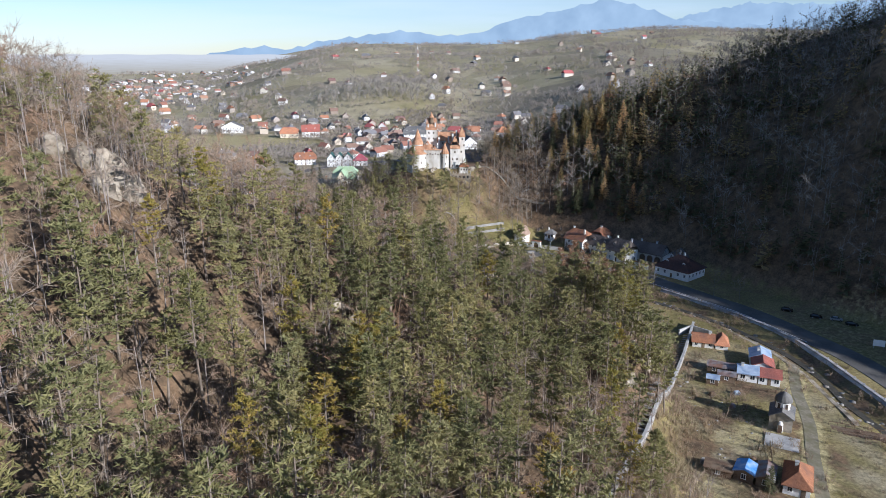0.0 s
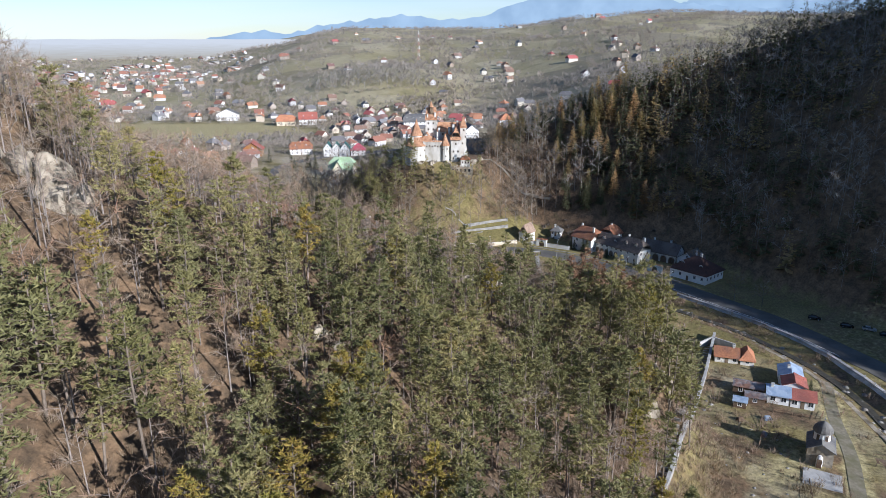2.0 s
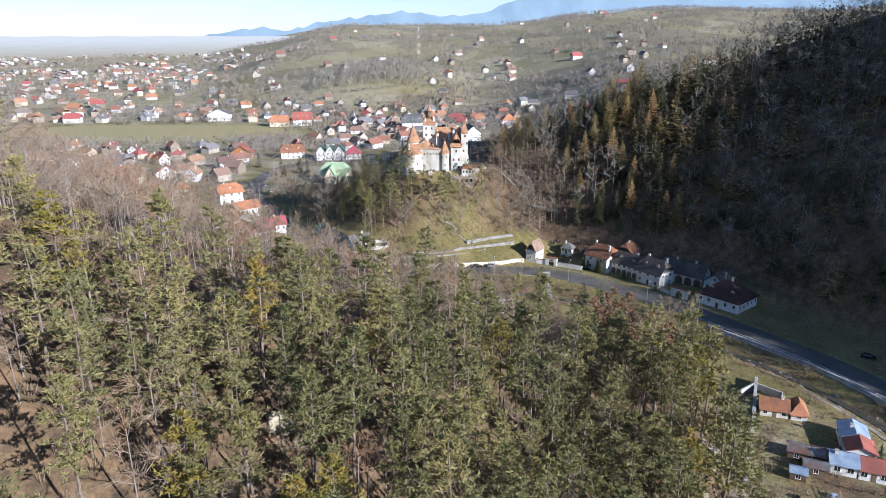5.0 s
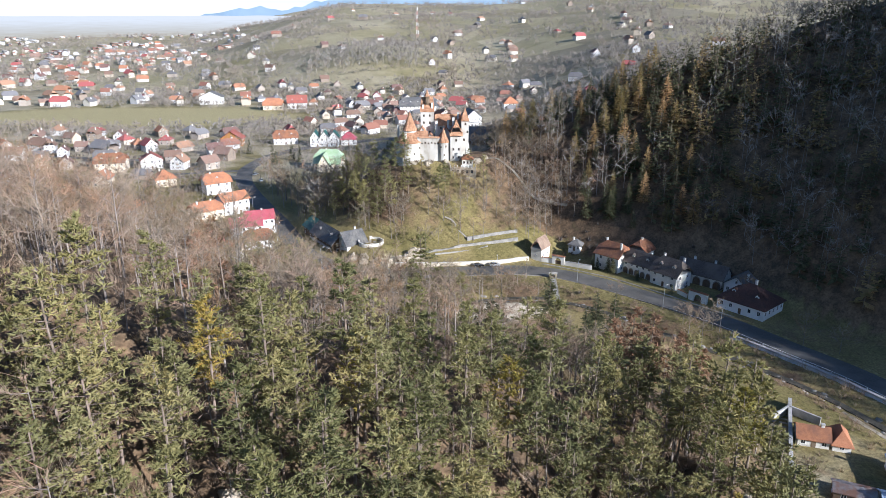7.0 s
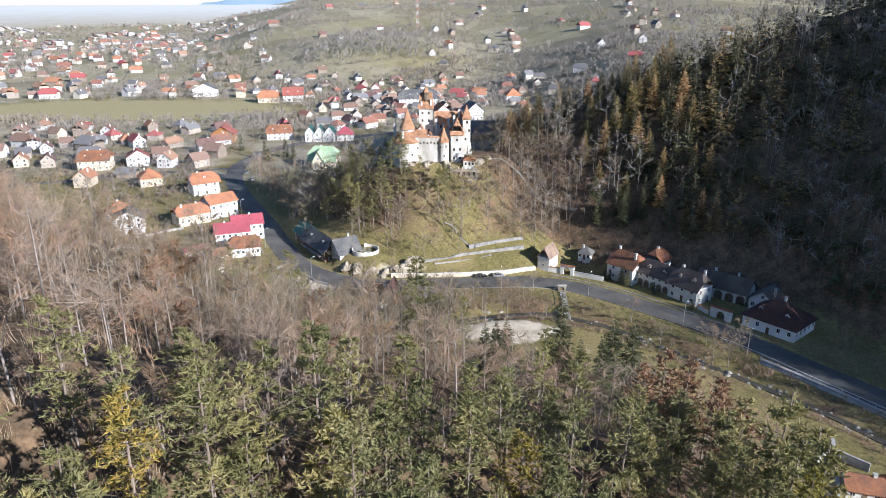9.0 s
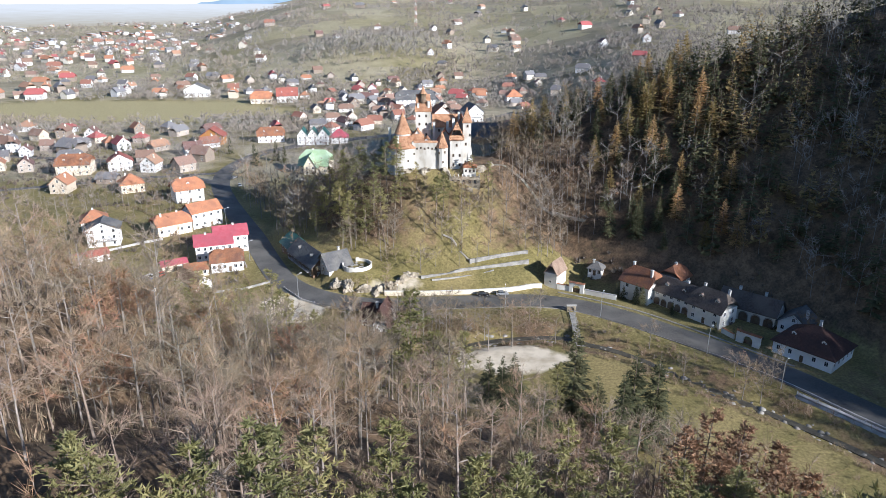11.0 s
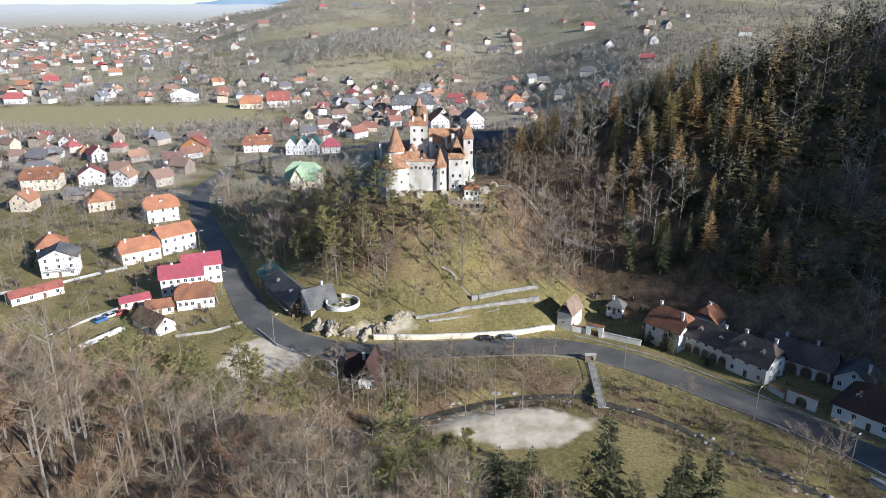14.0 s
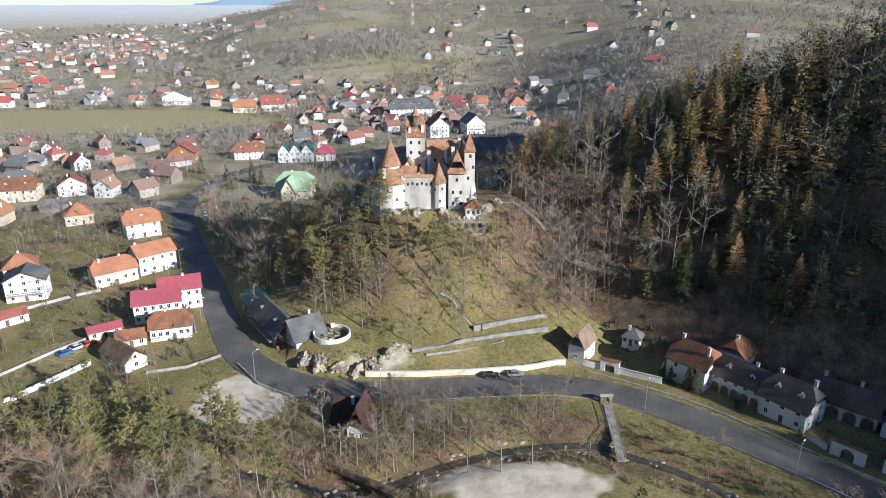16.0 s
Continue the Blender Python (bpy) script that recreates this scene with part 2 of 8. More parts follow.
M_farroof = ramp_mat("village_roof_tiles", [(0.5, 0.24, 0.14), (0.36, 0.17, 0.12), (0.48, 0.28, 0.18), (0.24, 0.14, 0.12), (0.26, 0.25, 0.25), (0.48, 0.14, 0.13), (0.34, 0.22, 0.17), (0.2, 0.19, 0.19), (0.3, 0.19, 0.14)])
M_farwall = ramp_mat("village_render", [(0.74, 0.72, 0.69), (0.7, 0.65, 0.55), (0.7, 0.69, 0.68), (0.68, 0.58, 0.45), (0.78, 0.77, 0.75), (0.5, 0.43, 0.36), (0.35, 0.28, 0.22)], stripes=None, bump=0.1)


# ---- terrain ----
ROAD = [(139, 120), (138, 160), (135.5, 200), (129.5, 221), (119, 247), (106, 267), (95, 284), (83, 298), (72, 309), (62, 319), (52, 326.5),
        (42, 331.5), (30, 334), (12, 333), (-5, 331.5), (-18, 330.5), (-32, 333), (-46, 341), (-56, 352), (-63, 365), (-70, 380), (-80, 402),
        (-96, 434), (-110, 463), (-122, 494), (-128, 530), (-120, 575), (-96, 606), (-60, 630), (-20, 655), (20, 690), (70, 760)]
RIVER = [(130, 60), (124, 120), (119, 158), (117, 178), (118, 195), (115.5, 214), (107, 236), (97, 252), (86, 265), (75, 277), (65, 288), (58, 296),
         (52, 301), (45, 305), (38, 309), (28, 309), (17, 307), (9, 304), (0, 300), (-9, 295), (-22, 293), (-36, 298), (-60, 301), (-90, 303), (-140, 312), (-230, 330)]


def seg_dist(pts, X, Y):
    """Distance of X, Y from a line of points."""
    best = np.full(np.shape(X), 1e9)
    for (ax, ay), (bx, by) in zip(pts, pts[1:]):
        dx, dy = bx - ax, by - ay
        t = np.clip(((X - ax) * dx + (Y - ay) * dy) / (dx * dx + dy * dy), 0, 1)
        best = np.minimum(best, np.hypot(X - ax - t * dx, Y - ay - t * dy))
    return best


def smin(a, b, k):
    h = np.clip(0.5 + 0.5 * (b - a) / k, 0, 1)
    return b + (a - b) * h - k * h * (1 - h)


def sstep(a, b, v):
    t = np.clip((v - a) / (b - a), 0, 1)
    return t * t * (3 - 2 * t)


def bump2(X, Y, x, y, rx, ry=None):
    return np.exp(-((X - x) / rx) ** 2 - ((Y - y) / (ry or rx)) ** 2)


def wob(X, Y, s, seed=0.0):
    """Smooth, cheap, repeatable unevenness of about -1 to 1, with features about s metres across."""
    a, b = X / s + seed * 1.7, Y / s - seed * 2.3
    return 0.5 * np.sin(a * 2.1 + 1.3 * np.sin(b * 1.7 + seed)) + 0.3 * np.sin(b * 3.3 + 1.1 * np.sin(a * 2.9)) + 0.2 * np.sin((a + b) * 4.7 + seed) * np.sin((a - b) * 3.9)


def spur_h(X, Y):
    ds = (X - 41) * -0.894 + (Y - 134) * 0.447
    dn = (X - 40) * -0.4 + (Y - 245) * -0.9165
    s = smin(0.66 * ds, 0.58 * dn, 14)
    s = smin(s, 88 + 0 * X, 16)
    crown = np.interp(X, [-95, -73, -62, -49, -38, -23, -10, 10, 40, 60], [52, 53, 52, 44, 35, 30.5, 29, 22, 9, 0])      # the broad northern shoulder
    s = np.maximum(s, smin(0.83 * dn, crown, 9)) + 14 * sstep(-76, -96, X) * sstep(240, 206, Y) * sstep(150, 180, Y)
    s = s + 17 * bump2(X, Y, 48, 172, 11, 14) * (s > -6) + 3 * bump2(X, Y, -92, 168, 34, 30)
    return s


def mountain_h(X, Y):
    d = np.maximum.reduce([(X - 50) * 0.584 + (Y - 358) * 0.812, (X - 110) * 0.857 + (Y - 315) * 0.514, (X - 160) * 0.94 + (Y - 240) * 0.34])
    m = 1.25 * np.maximum(d, -20) / (1 + np.maximum(d, 0) / 200)
    back = 55 + 0.43 * (X - 76) - 0.9 * (Y - 421 + (X - 76) * 0.05)
    n = 0.616 * X + 0.788 * Y      # two shoulders raised unseen east of the valley to shade it, saddle between them
    m = m + (12 * sstep(270, 292, n) + 14 * sstep(310, 330, n)) * sstep(170, 215, X) * sstep(360, 320, Y) + 14 * sstep(222, 236, n) * sstep(289, 277, n) * sstep(165, 215, X)
    m = m + 54 * sstep(405, 424, n) * sstep(0.68, 0.8, X / np.maximum(Y, 1.0))      # unseen massif added behind them, to shade the upper face
    north = 1 - 0.6 * sstep(0.66, 0.78, X / np.maximum(Y, 1.0)) * sstep(395, 440, Y)      # the ridge is lowered out of view to the north-east, to shorten its shadow
    return smin(smin(m, back, 14), 190 + 0 * X, 40) * north


def castle_hill_h(X, Y):
    r = np.sqrt((X + 1) ** 2 * np.where(X > -1, 0.36, 0.5) + (Y - 396) ** 2)
    return np.interp(r, [0, 17, 22, 29, 36, 42, 50, 58], [34.5, 34.0, 28, 18.5, 10.5, 6.0, 2.0, -3])


def far_h(X, Y):
    u = X / np.maximum(Y, 200)
    start = 900 - 480 * sstep(0.02, 0.28, u)
    t = np.clip((Y - start) / (2500 - start), 0, 1)
    amp = 20 + 95 * sstep(-0.36, -0.1, u) + 60 * sstep(-0.1, 0.4, u)
    f = amp * (1 - (1 - t) ** 1.6)
    f = f + t ** 0.6 * (13 * wob(X, Y, 330, 1.0) + 5 * wob(X, Y, 120, 2.0)) * sstep(-0.42, -0.2, u)
    # a birch-covered knoll and a grassy one behind the village
    f = f + 26 * bump2(X, Y, -95, 1130, 130, 110) * sstep(850, 1050, Y) + 16 * bump2(X, Y, -330, 1500, 160, 220)
    plain = 78 * sstep(1400, 4700, Y)
    return np.maximum(f, 0) * (1 - 0.45 * sstep(2600, 4600, Y)) + plain * sstep(0.2, -0.5, u)


def height(X, Y):
    X, Y = np.asarray(X, float), np.asarray(Y, float)
    base = 0.5 * wob(X, Y, 40, 3.0) * sstep(0, 60, np.abs(Y - 300) + 20)
    near = np.maximum.reduce([base, spur_h(X, Y), mountain_h(X, Y), castle_hill_h(X, Y)])
    rough = sstep(3, 14, near) * (0.9 * wob(X, Y, 17, 4.0) + 0.5 * wob(X, Y, 7, 5.0))
    z = near + rough
    # the knoll with the round ruin, and the terraced lawn under the castle
    z = np.maximum(z, 5.2 * sstep(15, 7, np.hypot((X + 29) * 0.9, Y - 352)))
    lawn = sstep(-22, -12, X) * sstep(40, 32, X)
    terrace = np.interp(Y, [339.5, 341.5, 349, 349.6, 353, 353.6, 360], [0.3, 1.8, 3.2, 4.4, 5.0, 6.2, 9.5])
    z = np.where((Y > 339.5) & (Y < 360), z * (1 - lawn) + np.maximum(terrace, 0) * lawn, z)
    z = z + np.maximum(far_h(X, Y), 0) * sstep(430, 620, Y)
    rd = seg_dist(ROAD, X, Y)
    k = sstep(13, 6.5, rd)
    z = z * (1 - k) + np.where(Y > 600, z, 0.0) * k
    rv = seg_dist(RIVER, X, Y)
    z = z - 1.8 * sstep(7.0, 1.8, rv) * sstep(8, 2, z)
    return z


def hz(x, y):
    return float(height(np.array([x]), np.array([y]))[0])


# ground cover: each is how much of that cover lies at a place
def covers(X, Y, Z):
    rd, rv = seg_dist(ROAD, X, Y), seg_dist(RIVER, X, Y)
    # X 55 to 114: brown mountain foot, litter cover raised to deepen its shade
    wood = np.clip(sstep(3, 9, spur_h(X, Y)) + np.where((X > 55) & (X < 114), np.maximum(sstep(10, 18, mountain_h(X, Y)), 0.78 * sstep(-6, 3, mountain_h(X, Y))), sstep(0, 6, mountain_h(X, Y))) * sstep(600, 500, Y), 0, 1)
    wood = np.maximum(wood, sstep(8, 16, castle_hill_h(X, Y)) * sstep(-5, -18, X))
    wood = np.maximum(wood, 0.7 * sstep(9, 6, np.hypot((X + 103) * 0.8, Y - 397)))      # a dug bed
    n = wob(X, Y, 26, 6.0)
    wood = np.maximum(wood, np.clip(0.5 + 0.35 * wob(X, Y, 8, 2.0), 0, 0.8) * np.maximum(sstep(11, 5, rv), sstep(28, 14, rv) * (Y > 297) * (X < 46) * (X > -45) * (rd > 6)))      # brown banks of the stream
    wood = np.maximum(wood, sstep(32, 22, np.hypot((X - 74) * 0.9, (Y - 168) * 0.5)) * np.clip(0.42 + 0.5 * wob(X, Y, 9, 3.0), 0, 0.85))      # trodden earth of the holding
    east = np.interp(Y, [60, 120, 160, 200, 221, 247, 267, 284, 298], [140, 139, 138, 135.5, 129.5, 119, 106, 95, 83])
    wood = np.maximum(wood, 0.55 * sstep(4, 9, X - east) * (Y < 292) * np.clip(0.8 + 0.4 * wob(X, Y, 14, 5.0), 0, 1))      # bare brown earth cover under the mountain, east of the road
    chalk = (0.9 + 0.12 * wob(X, Y, 6, 4.0)) * sstep(19, 11, np.hypot((X - 19) * 0.8, (Y - 294) * 1.6) + 3.4 * wob(X, Y, 9, 2.0) + 1.2 * wob(X, Y, 3.6, 5.0))
    lot = sstep(13.5, 11.5, np.hypot((X + 48) * 1.1, Y - 327) + 1.5 * wob(X, Y, 7, 1.0)) * (Y < 343)
    chalk = np.maximum(chalk, 0.92 * lot)
    track = sstep(3.6, 2.4, seg_dist([(113, 205), (104, 182), (98, 163), (91, 148), (85, 133), (76, 110)], X, Y) + 0.6 * wob(X, Y, 5, 1.0))
    bank = sstep(9, 5, rv) * (1 - wood)
    verge = sstep(10, 6.5, rd) * 0.7
    yard = sstep(30, 20, np.hypot((X - 70) * 0.9, (Y - 165) * 0.5)) * 0.9 * (1 - wood)
    park = sstep(22, 17, np.hypot((X - 148) * 0.9, (Y - 228) * 0.7))
    bare = np.clip(np.maximum.reduce([lot, track * 0.8, verge * 0.5, yard * (0.5 + 0.5 * n), park * 0.35]), 0, 1)
    scrub = np.clip(0.58 + 0.55 * wob(X, Y, 90, 7.0), 0, 1) * sstep(500, 800, Y)
    field = sstep(0.55, 1.0, 1.7 - np.hypot((X + 310) / 190, (Y - 770) / 75))
    scrub = scrub * (1 - field)
    # beyond about 1600 m, added bare and scrub cover pales the plain like haze
    bare = np.maximum.reduce([bare, 1.0 * field, 0.5 * sstep(9, 6, np.hypot((X + 108) * 0.9, Y - 352)), 0.3 * sstep(1700, 3000, Y - 900 * X / np.maximum(Y, 300))])
    scrub = np.maximum(scrub, 0.9 * sstep(1600, 2200, Y - 900 * X / np.maximum(Y, 300)))
    scrub = np.maximum(scrub, 0.82 * sstep(440, 520, Y) * sstep(1050, 900, Y) * (1 - field) * (0.7 + 0.4 * wob(X, Y, 24, 3.0)))
    wood = np.maximum(wood, (0.5 + 0.14 * sstep(6, 26, X)) * sstep(4, 11, castle_hill_h(X, Y)) * np.clip(0.82 + 0.7 * wob(X, Y, 14, 3.0), 0, 1))
    scrub = np.maximum(scrub, (0.4 + 0.25 * wob(X, Y, 12, 4.0)) * sstep(40, 30, np.hypot((X - 76) * 0.9, (Y - 170) * 0.5)) * (spur_h(X, Y) < 3))
    chalk = np.maximum(chalk, 0.62 * bump2(X, Y, -17, 342, 12, 3.2) + 0.5 * bump2(X, Y, -9, 347, 4, 4))
    return wood, np.clip(bare, 0, 1), np.clip(scrub, 0, 1), chalk


def ground_material():
    m = mat("ground_cover", (0.148, 0.124, 0.043), (0.23, 0.19, 0.07), 0.5, (0.285, 0.222, 0.092), 0.05, bump=0.6, bumpdist=0.3)
    N, L = m.node_tree.nodes, m.node_tree.links
    b = N["Principled BSDF"]
    col = b.inputs["Base Color"].links[0].from_socket
    at = N.new("ShaderNodeAttribute")
    at.attribute_name = "cover"
    sp = N.new("ShaderNodeSeparateColor")
    L.new(at.outputs["Color"], sp.inputs[0])

    def layer(col, fac, c1, c2, scale, lo=0.35, hi=0.65):
        geo = N.new("ShaderNodeNewGeometry")
        n = N.new("ShaderNodeTexNoise")
        n.inputs["Scale"].default_value, n.inputs["Detail"].default_value = scale, 6.0
        L.new(geo.outputs["Position"], n.inputs["Vector"])
        r = N.new("ShaderNodeMapRange")
        r.inputs["From Min"].default_value, r.inputs["From Max"].default_value = lo, hi
        L.new(n.outputs["Fac"], r.inputs["Value"])
        cm = N.new("ShaderNodeMix")
        cm.data_type = "RGBA"
        L.new(r.outputs[0], cm.inputs[0])
        cm.inputs[6].default_value, cm.inputs[7].default_value = (*c1, 1), (*c2, 1)
        # break the border of the cover with the grain
        ad = N.new("ShaderNodeMath")
        ad.operation = "MULTIPLY_ADD"
        L.new(n.outputs["Fac"], ad.inputs[0])
        ad.inputs[1].default_value = 0.9
        L.new(fac, ad.inputs[2])
        e = N.new("ShaderNodeMapRange")
        e.inputs["From Min"].default_value, e.inputs["From Max"].default_value = 0.75, 1.15
        L.new(ad.outputs[0], e.inputs["Value"])
        mx = N.new("ShaderNodeMix")
        mx.data_type = "RGBA"
        L.new(e.outputs[0], mx.inputs[0])
        L.new(col, mx.inputs[6])
        L.new(cm.outputs[2], mx.inputs[7])
        return mx.outputs[2]

    col = layer(col, sp.outputs[2], (0.25, 0.213, 0.138), (0.4, 0.345, 0.23), 0.05)
    col = layer(col, sp.outputs[0], (0.088, 0.062, 0.038), (0.21, 0.136, 0.076), 0.3)
    col = layer(col, sp.outputs[1], (0.33, 0.27, 0.125), (0.45, 0.38, 0.19), 0.6)
    # patchwork of mown, grazed and fallow fields on the hills
    geo = N.new("ShaderNodeNewGeometry")
    mp = N.new("ShaderNodeMapping")
    mp.inputs["Scale"].default_value, mp.inputs["Rotation"].default_value = (0.013, 0.0075, 0.0), (0, 0, 0.35)
    vo = N.new("ShaderNodeTexVoronoi")
    vo.inputs["Scale"].default_value = 1.0
    L.new(geo.outputs["Position"], mp.inputs["Vector"])
    L.new(mp.outputs[0], vo.inputs["Vector"])
    sx, sy = N.new("ShaderNodeSeparateColor"), N.new("ShaderNodeSeparateXYZ")
    L.new(vo.outputs["Color"], sx.inputs[0])
    L.new(geo.outputs["Position"], sy.inputs[0])
    far = N.new("ShaderNodeMapRange")
    far.inputs["From Min"].default_value, far.inputs["From Max"].default_value = 850, 1050
    L.new(sy.outputs[1], far.inputs["Value"])
    fr = N.new("ShaderNodeValToRGB")
    fe = fr.color_ramp.elements
    fe[0].position, fe[0].color = 0.1, (0.25, 0.21, 0.14, 1)
    fe[1].position, fe[1].color = 0.95, (0.43, 0.37, 0.235, 1)
    mid = fe.new(0.5)
    mid.color = (0.32, 0.28, 0.145, 1)
    L.new(sx.outputs[0], fr.inputs[0])
    am = N.new("ShaderNodeMath")
    am.operation = "MULTIPLY"
    L.new(far.outputs[0], am.inputs[0])
    am.inputs[1].default_value = 0.7
    fm = N.new("ShaderNodeMix")
    fm.data_type = "RGBA"
    L.new(am.outputs[0], fm.inputs[0])
    L.new(col, fm.inputs[6])
    L.new(fr.outputs[0], fm.inputs[7])
    col = fm.outputs[2]
    # fine tufts and clods
    geo = N.new("ShaderNodeNewGeometry")
    n = N.new("ShaderNodeTexNoise")
    n.inputs["Scale"].default_value, n.inputs["Detail"].default_value, n.inputs["Roughness"].default_value = 1.3, 8.0, 0.7
    L.new(geo.outputs["Position"], n.inputs["Vector"])
    r = N.new("ShaderNodeMapRange")
    r.inputs["From Min"].default_value, r.inputs["From Max"].default_value = 0.3, 0.7
    r.inputs["To Min"].default_value, r.inputs["To Max"].default_value = 0.48, 1.42
    L.new(n.outputs["Fac"], r.inputs["Value"])
    hs = N.new("ShaderNodeHueSaturation")
    L.new(r.outputs[0], hs.inputs["Value"])
    L.new(col, hs.inputs["Color"])
    col = layer(hs.outputs[0], at.outputs["Alpha"], (0.42, 0.345, 0.24), (0.66, 0.57, 0.43), 0.22, 0.3, 0.6)
    L.new(col, b.inputs["Base Color"])
    return m


def spread(lo, hi, step, far_lo, far_hi, grow=1.13):
    """Grid lines: dense between lo and hi, wider and wider out to the far ends."""
    v = list(np.arange(lo, hi + step, step))
    s = step
    while v[-1] < far_hi:
        s *= grow
        v.append(min(v[-1] + min(s, 90), far_hi))
    s = step
    while v[0] > far_lo:
        s *= grow
        v.insert(0, max(v[0] - min(s, 90), far_lo))
    return np.array(v)


def build_ground():
    xs, ys = spread(-140, 180, 2.9, -3600, 3600), spread(80, 420, 2.9, -500, 4800)
    X, Y = np.meshgrid(xs, ys)
    Z = height(X, Y)
    nx, ny = len(xs), len(ys)
    me = bpy.data.meshes.new("ground")
    co = np.stack([X, Y, Z], -1).reshape(-1, 3)
    i = np.arange(nx * ny).reshape(ny, nx)
    q = np.stack([i[:-1, :-1], i[:-1, 1:], i[1:, 1:], i[1:, :-1]], -1).reshape(-1, 4)
    me.from_pydata(co.tolist(), [], q.tolist())
    me.polygons.foreach_set("use_smooth", np.ones(len(q), bool))
    w, bare, scrub, chalk = covers(X, Y, Z)
    at = me.color_attributes.new("cover", "FLOAT_COLOR", "POINT")
    at.data.foreach_set("color", np.stack([w, bare, scrub, chalk], -1).astype(np.float32).ravel())
    me.materials.append(ground_material())
    return tagged(new("ground", me), "late autumn ground of dry grass, leaf litter and bare earth", "ground", kind="structure")


build_ground()


def link_mesh(name, verts, faces, material, parent=None, label="", smooth=False):
    me = bpy.data.meshes.new(name)
    me.from_pydata([tuple(v) for v in verts], [], [tuple(f) for f in faces])
    if material:
        me.materials.append(material)
    if smooth:
        me.polygons.foreach_set("use_smooth", np.ones(len(me.polygons), bool))
    ob = new(name, me)
    if parent:
        ob.parent = parent
    return tagged(ob, label) if label else ob


def smooth_line(pts, n=6):
    """A Catmull-Rom curve through points of any dimension."""
    p = [np.array(q, float) for q in pts]
    p = [2 * p[0] - p[1]] + p + [2 * p[-1] - p[-2]]
    out = []
    for a, b, c, d in zip(p, p[1:], p[2:], p[3:]):
        for k in range(n):
            t = k / n
            out.append(0.5 * (2 * b + (c - a) * t + (2 * a - 5 * b + 4 * c - d) * t * t + (3 * b - 3 * c + d - a) * t ** 3))
    return out + [p[-2]]


def strip(name, pts, half, lift, material, thick=0.3, follow=True, label="", category="", kind="structure", half2=None, offset=0.0):
    """A band along a line, draped on the ground: road, pavement, stream."""
    line = smooth_line(pts)
    v, f = [], []
    for i, p in enumerate(line):
        d = line[min(i + 1, len(line) - 1)] - line[max(i - 1, 0)]
        n = np.array([-d[1], d[0]]) / np.hypot(*d[:2])
        w = half if half2 is None else half + (half2 - half) * i / (len(line) - 1)
        a, b = p[:2] + n * (offset + w), p[:2] + n * (offset - w)
        z = hz(*p[:2]) + lift if follow else lift
        za, zb = (max(z, hz(*a) + 0.05), max(z, hz(*b) + 0.05)) if follow else (z, z)
        v += [(a[0], a[1], za), (b[0], b[1], zb), (b[0], b[1], zb - thick), (a[0], a[1], za - thick)]
        if i:
            o = 4 * i
            f += [(o - 4, o - 3, o + 1, o), (o - 1, o - 4, o, o + 3), (o - 3, o - 2, o + 2, o + 1)]
    f += [(0, 3, 2, 1), (len(v) - 4, len(v) - 3, len(v) - 2, len(v) - 1)]
    return tagged(link_mesh(name, v, f, material, smooth=False), label, category, kind=kind)


strip("road", ROAD, 4.9, 0.14, M_asphalt, label="worn grey asphalt road curving along the valley", category="road")
strip("water", RIVER, 1.15, -1.55, M_water, follow=False, label="shallow dark mountain stream over stones", category="stream")


# ---- trees: each kind is a few shapes as (trunk verts, trunk faces, crown verts, crown faces) ----
def tube(path, radii, sides):
    v, f = [], []
    for i, (p, r) in enumerate(zip(path, radii)):
        for k in range(sides):
            a = 2 * math.pi * k / sides
            v.append((p[0] + r * math.cos(a), p[1] + r * math.sin(a), p[2]))
        if i:
            o = (i - 1) * sides
            for k in range(sides):
                f.append((o + k, o + (k + 1) % sides, o + sides + (k + 1) % sides, o + sides + k))
    return v, f


class Bag:
    """Loose triangles and quads."""
    def __init__(self):
        self.v, self.f = [], []

    def tri(self, a, b, c):
        n = len(self.v)
        self.v += [tuple(a), tuple(b), tuple(c)]
        self.f.append((n, n + 1, n + 2))

    def add(self, v, f):
        n = len(self.v)
        self.v += v
        self.f += [tuple(i + n for i in q) for q in f]

    def stick(self, a, b, r0, r1):
        """A three-sided tapered limb between two points."""
        a, b = np.array(a), np.array(b)
        d = b - a
        d = d / (np.linalg.norm(d) + 1e-9)
        s = np.cross(d, (0.3, 0.2, 1.0) if abs(d[2]) < 0.8 else (1.0, 0.3, 0))
        s /= np.linalg.norm(s)
        u = np.cross(d, s)
        n = len(self.v)
        for p, r in ((a, r0), (b, r1)):
            for k in range(3):
                c, q = math.cos(2.094 * k), math.sin(2.094 * k)
                self.v.append(tuple(p + r * (c * s + q * u)))
        self.f += [(n + k, n + (k + 1) % 3, n + 3 + (k + 1) % 3, n + 3 + k) for k in range(3)]


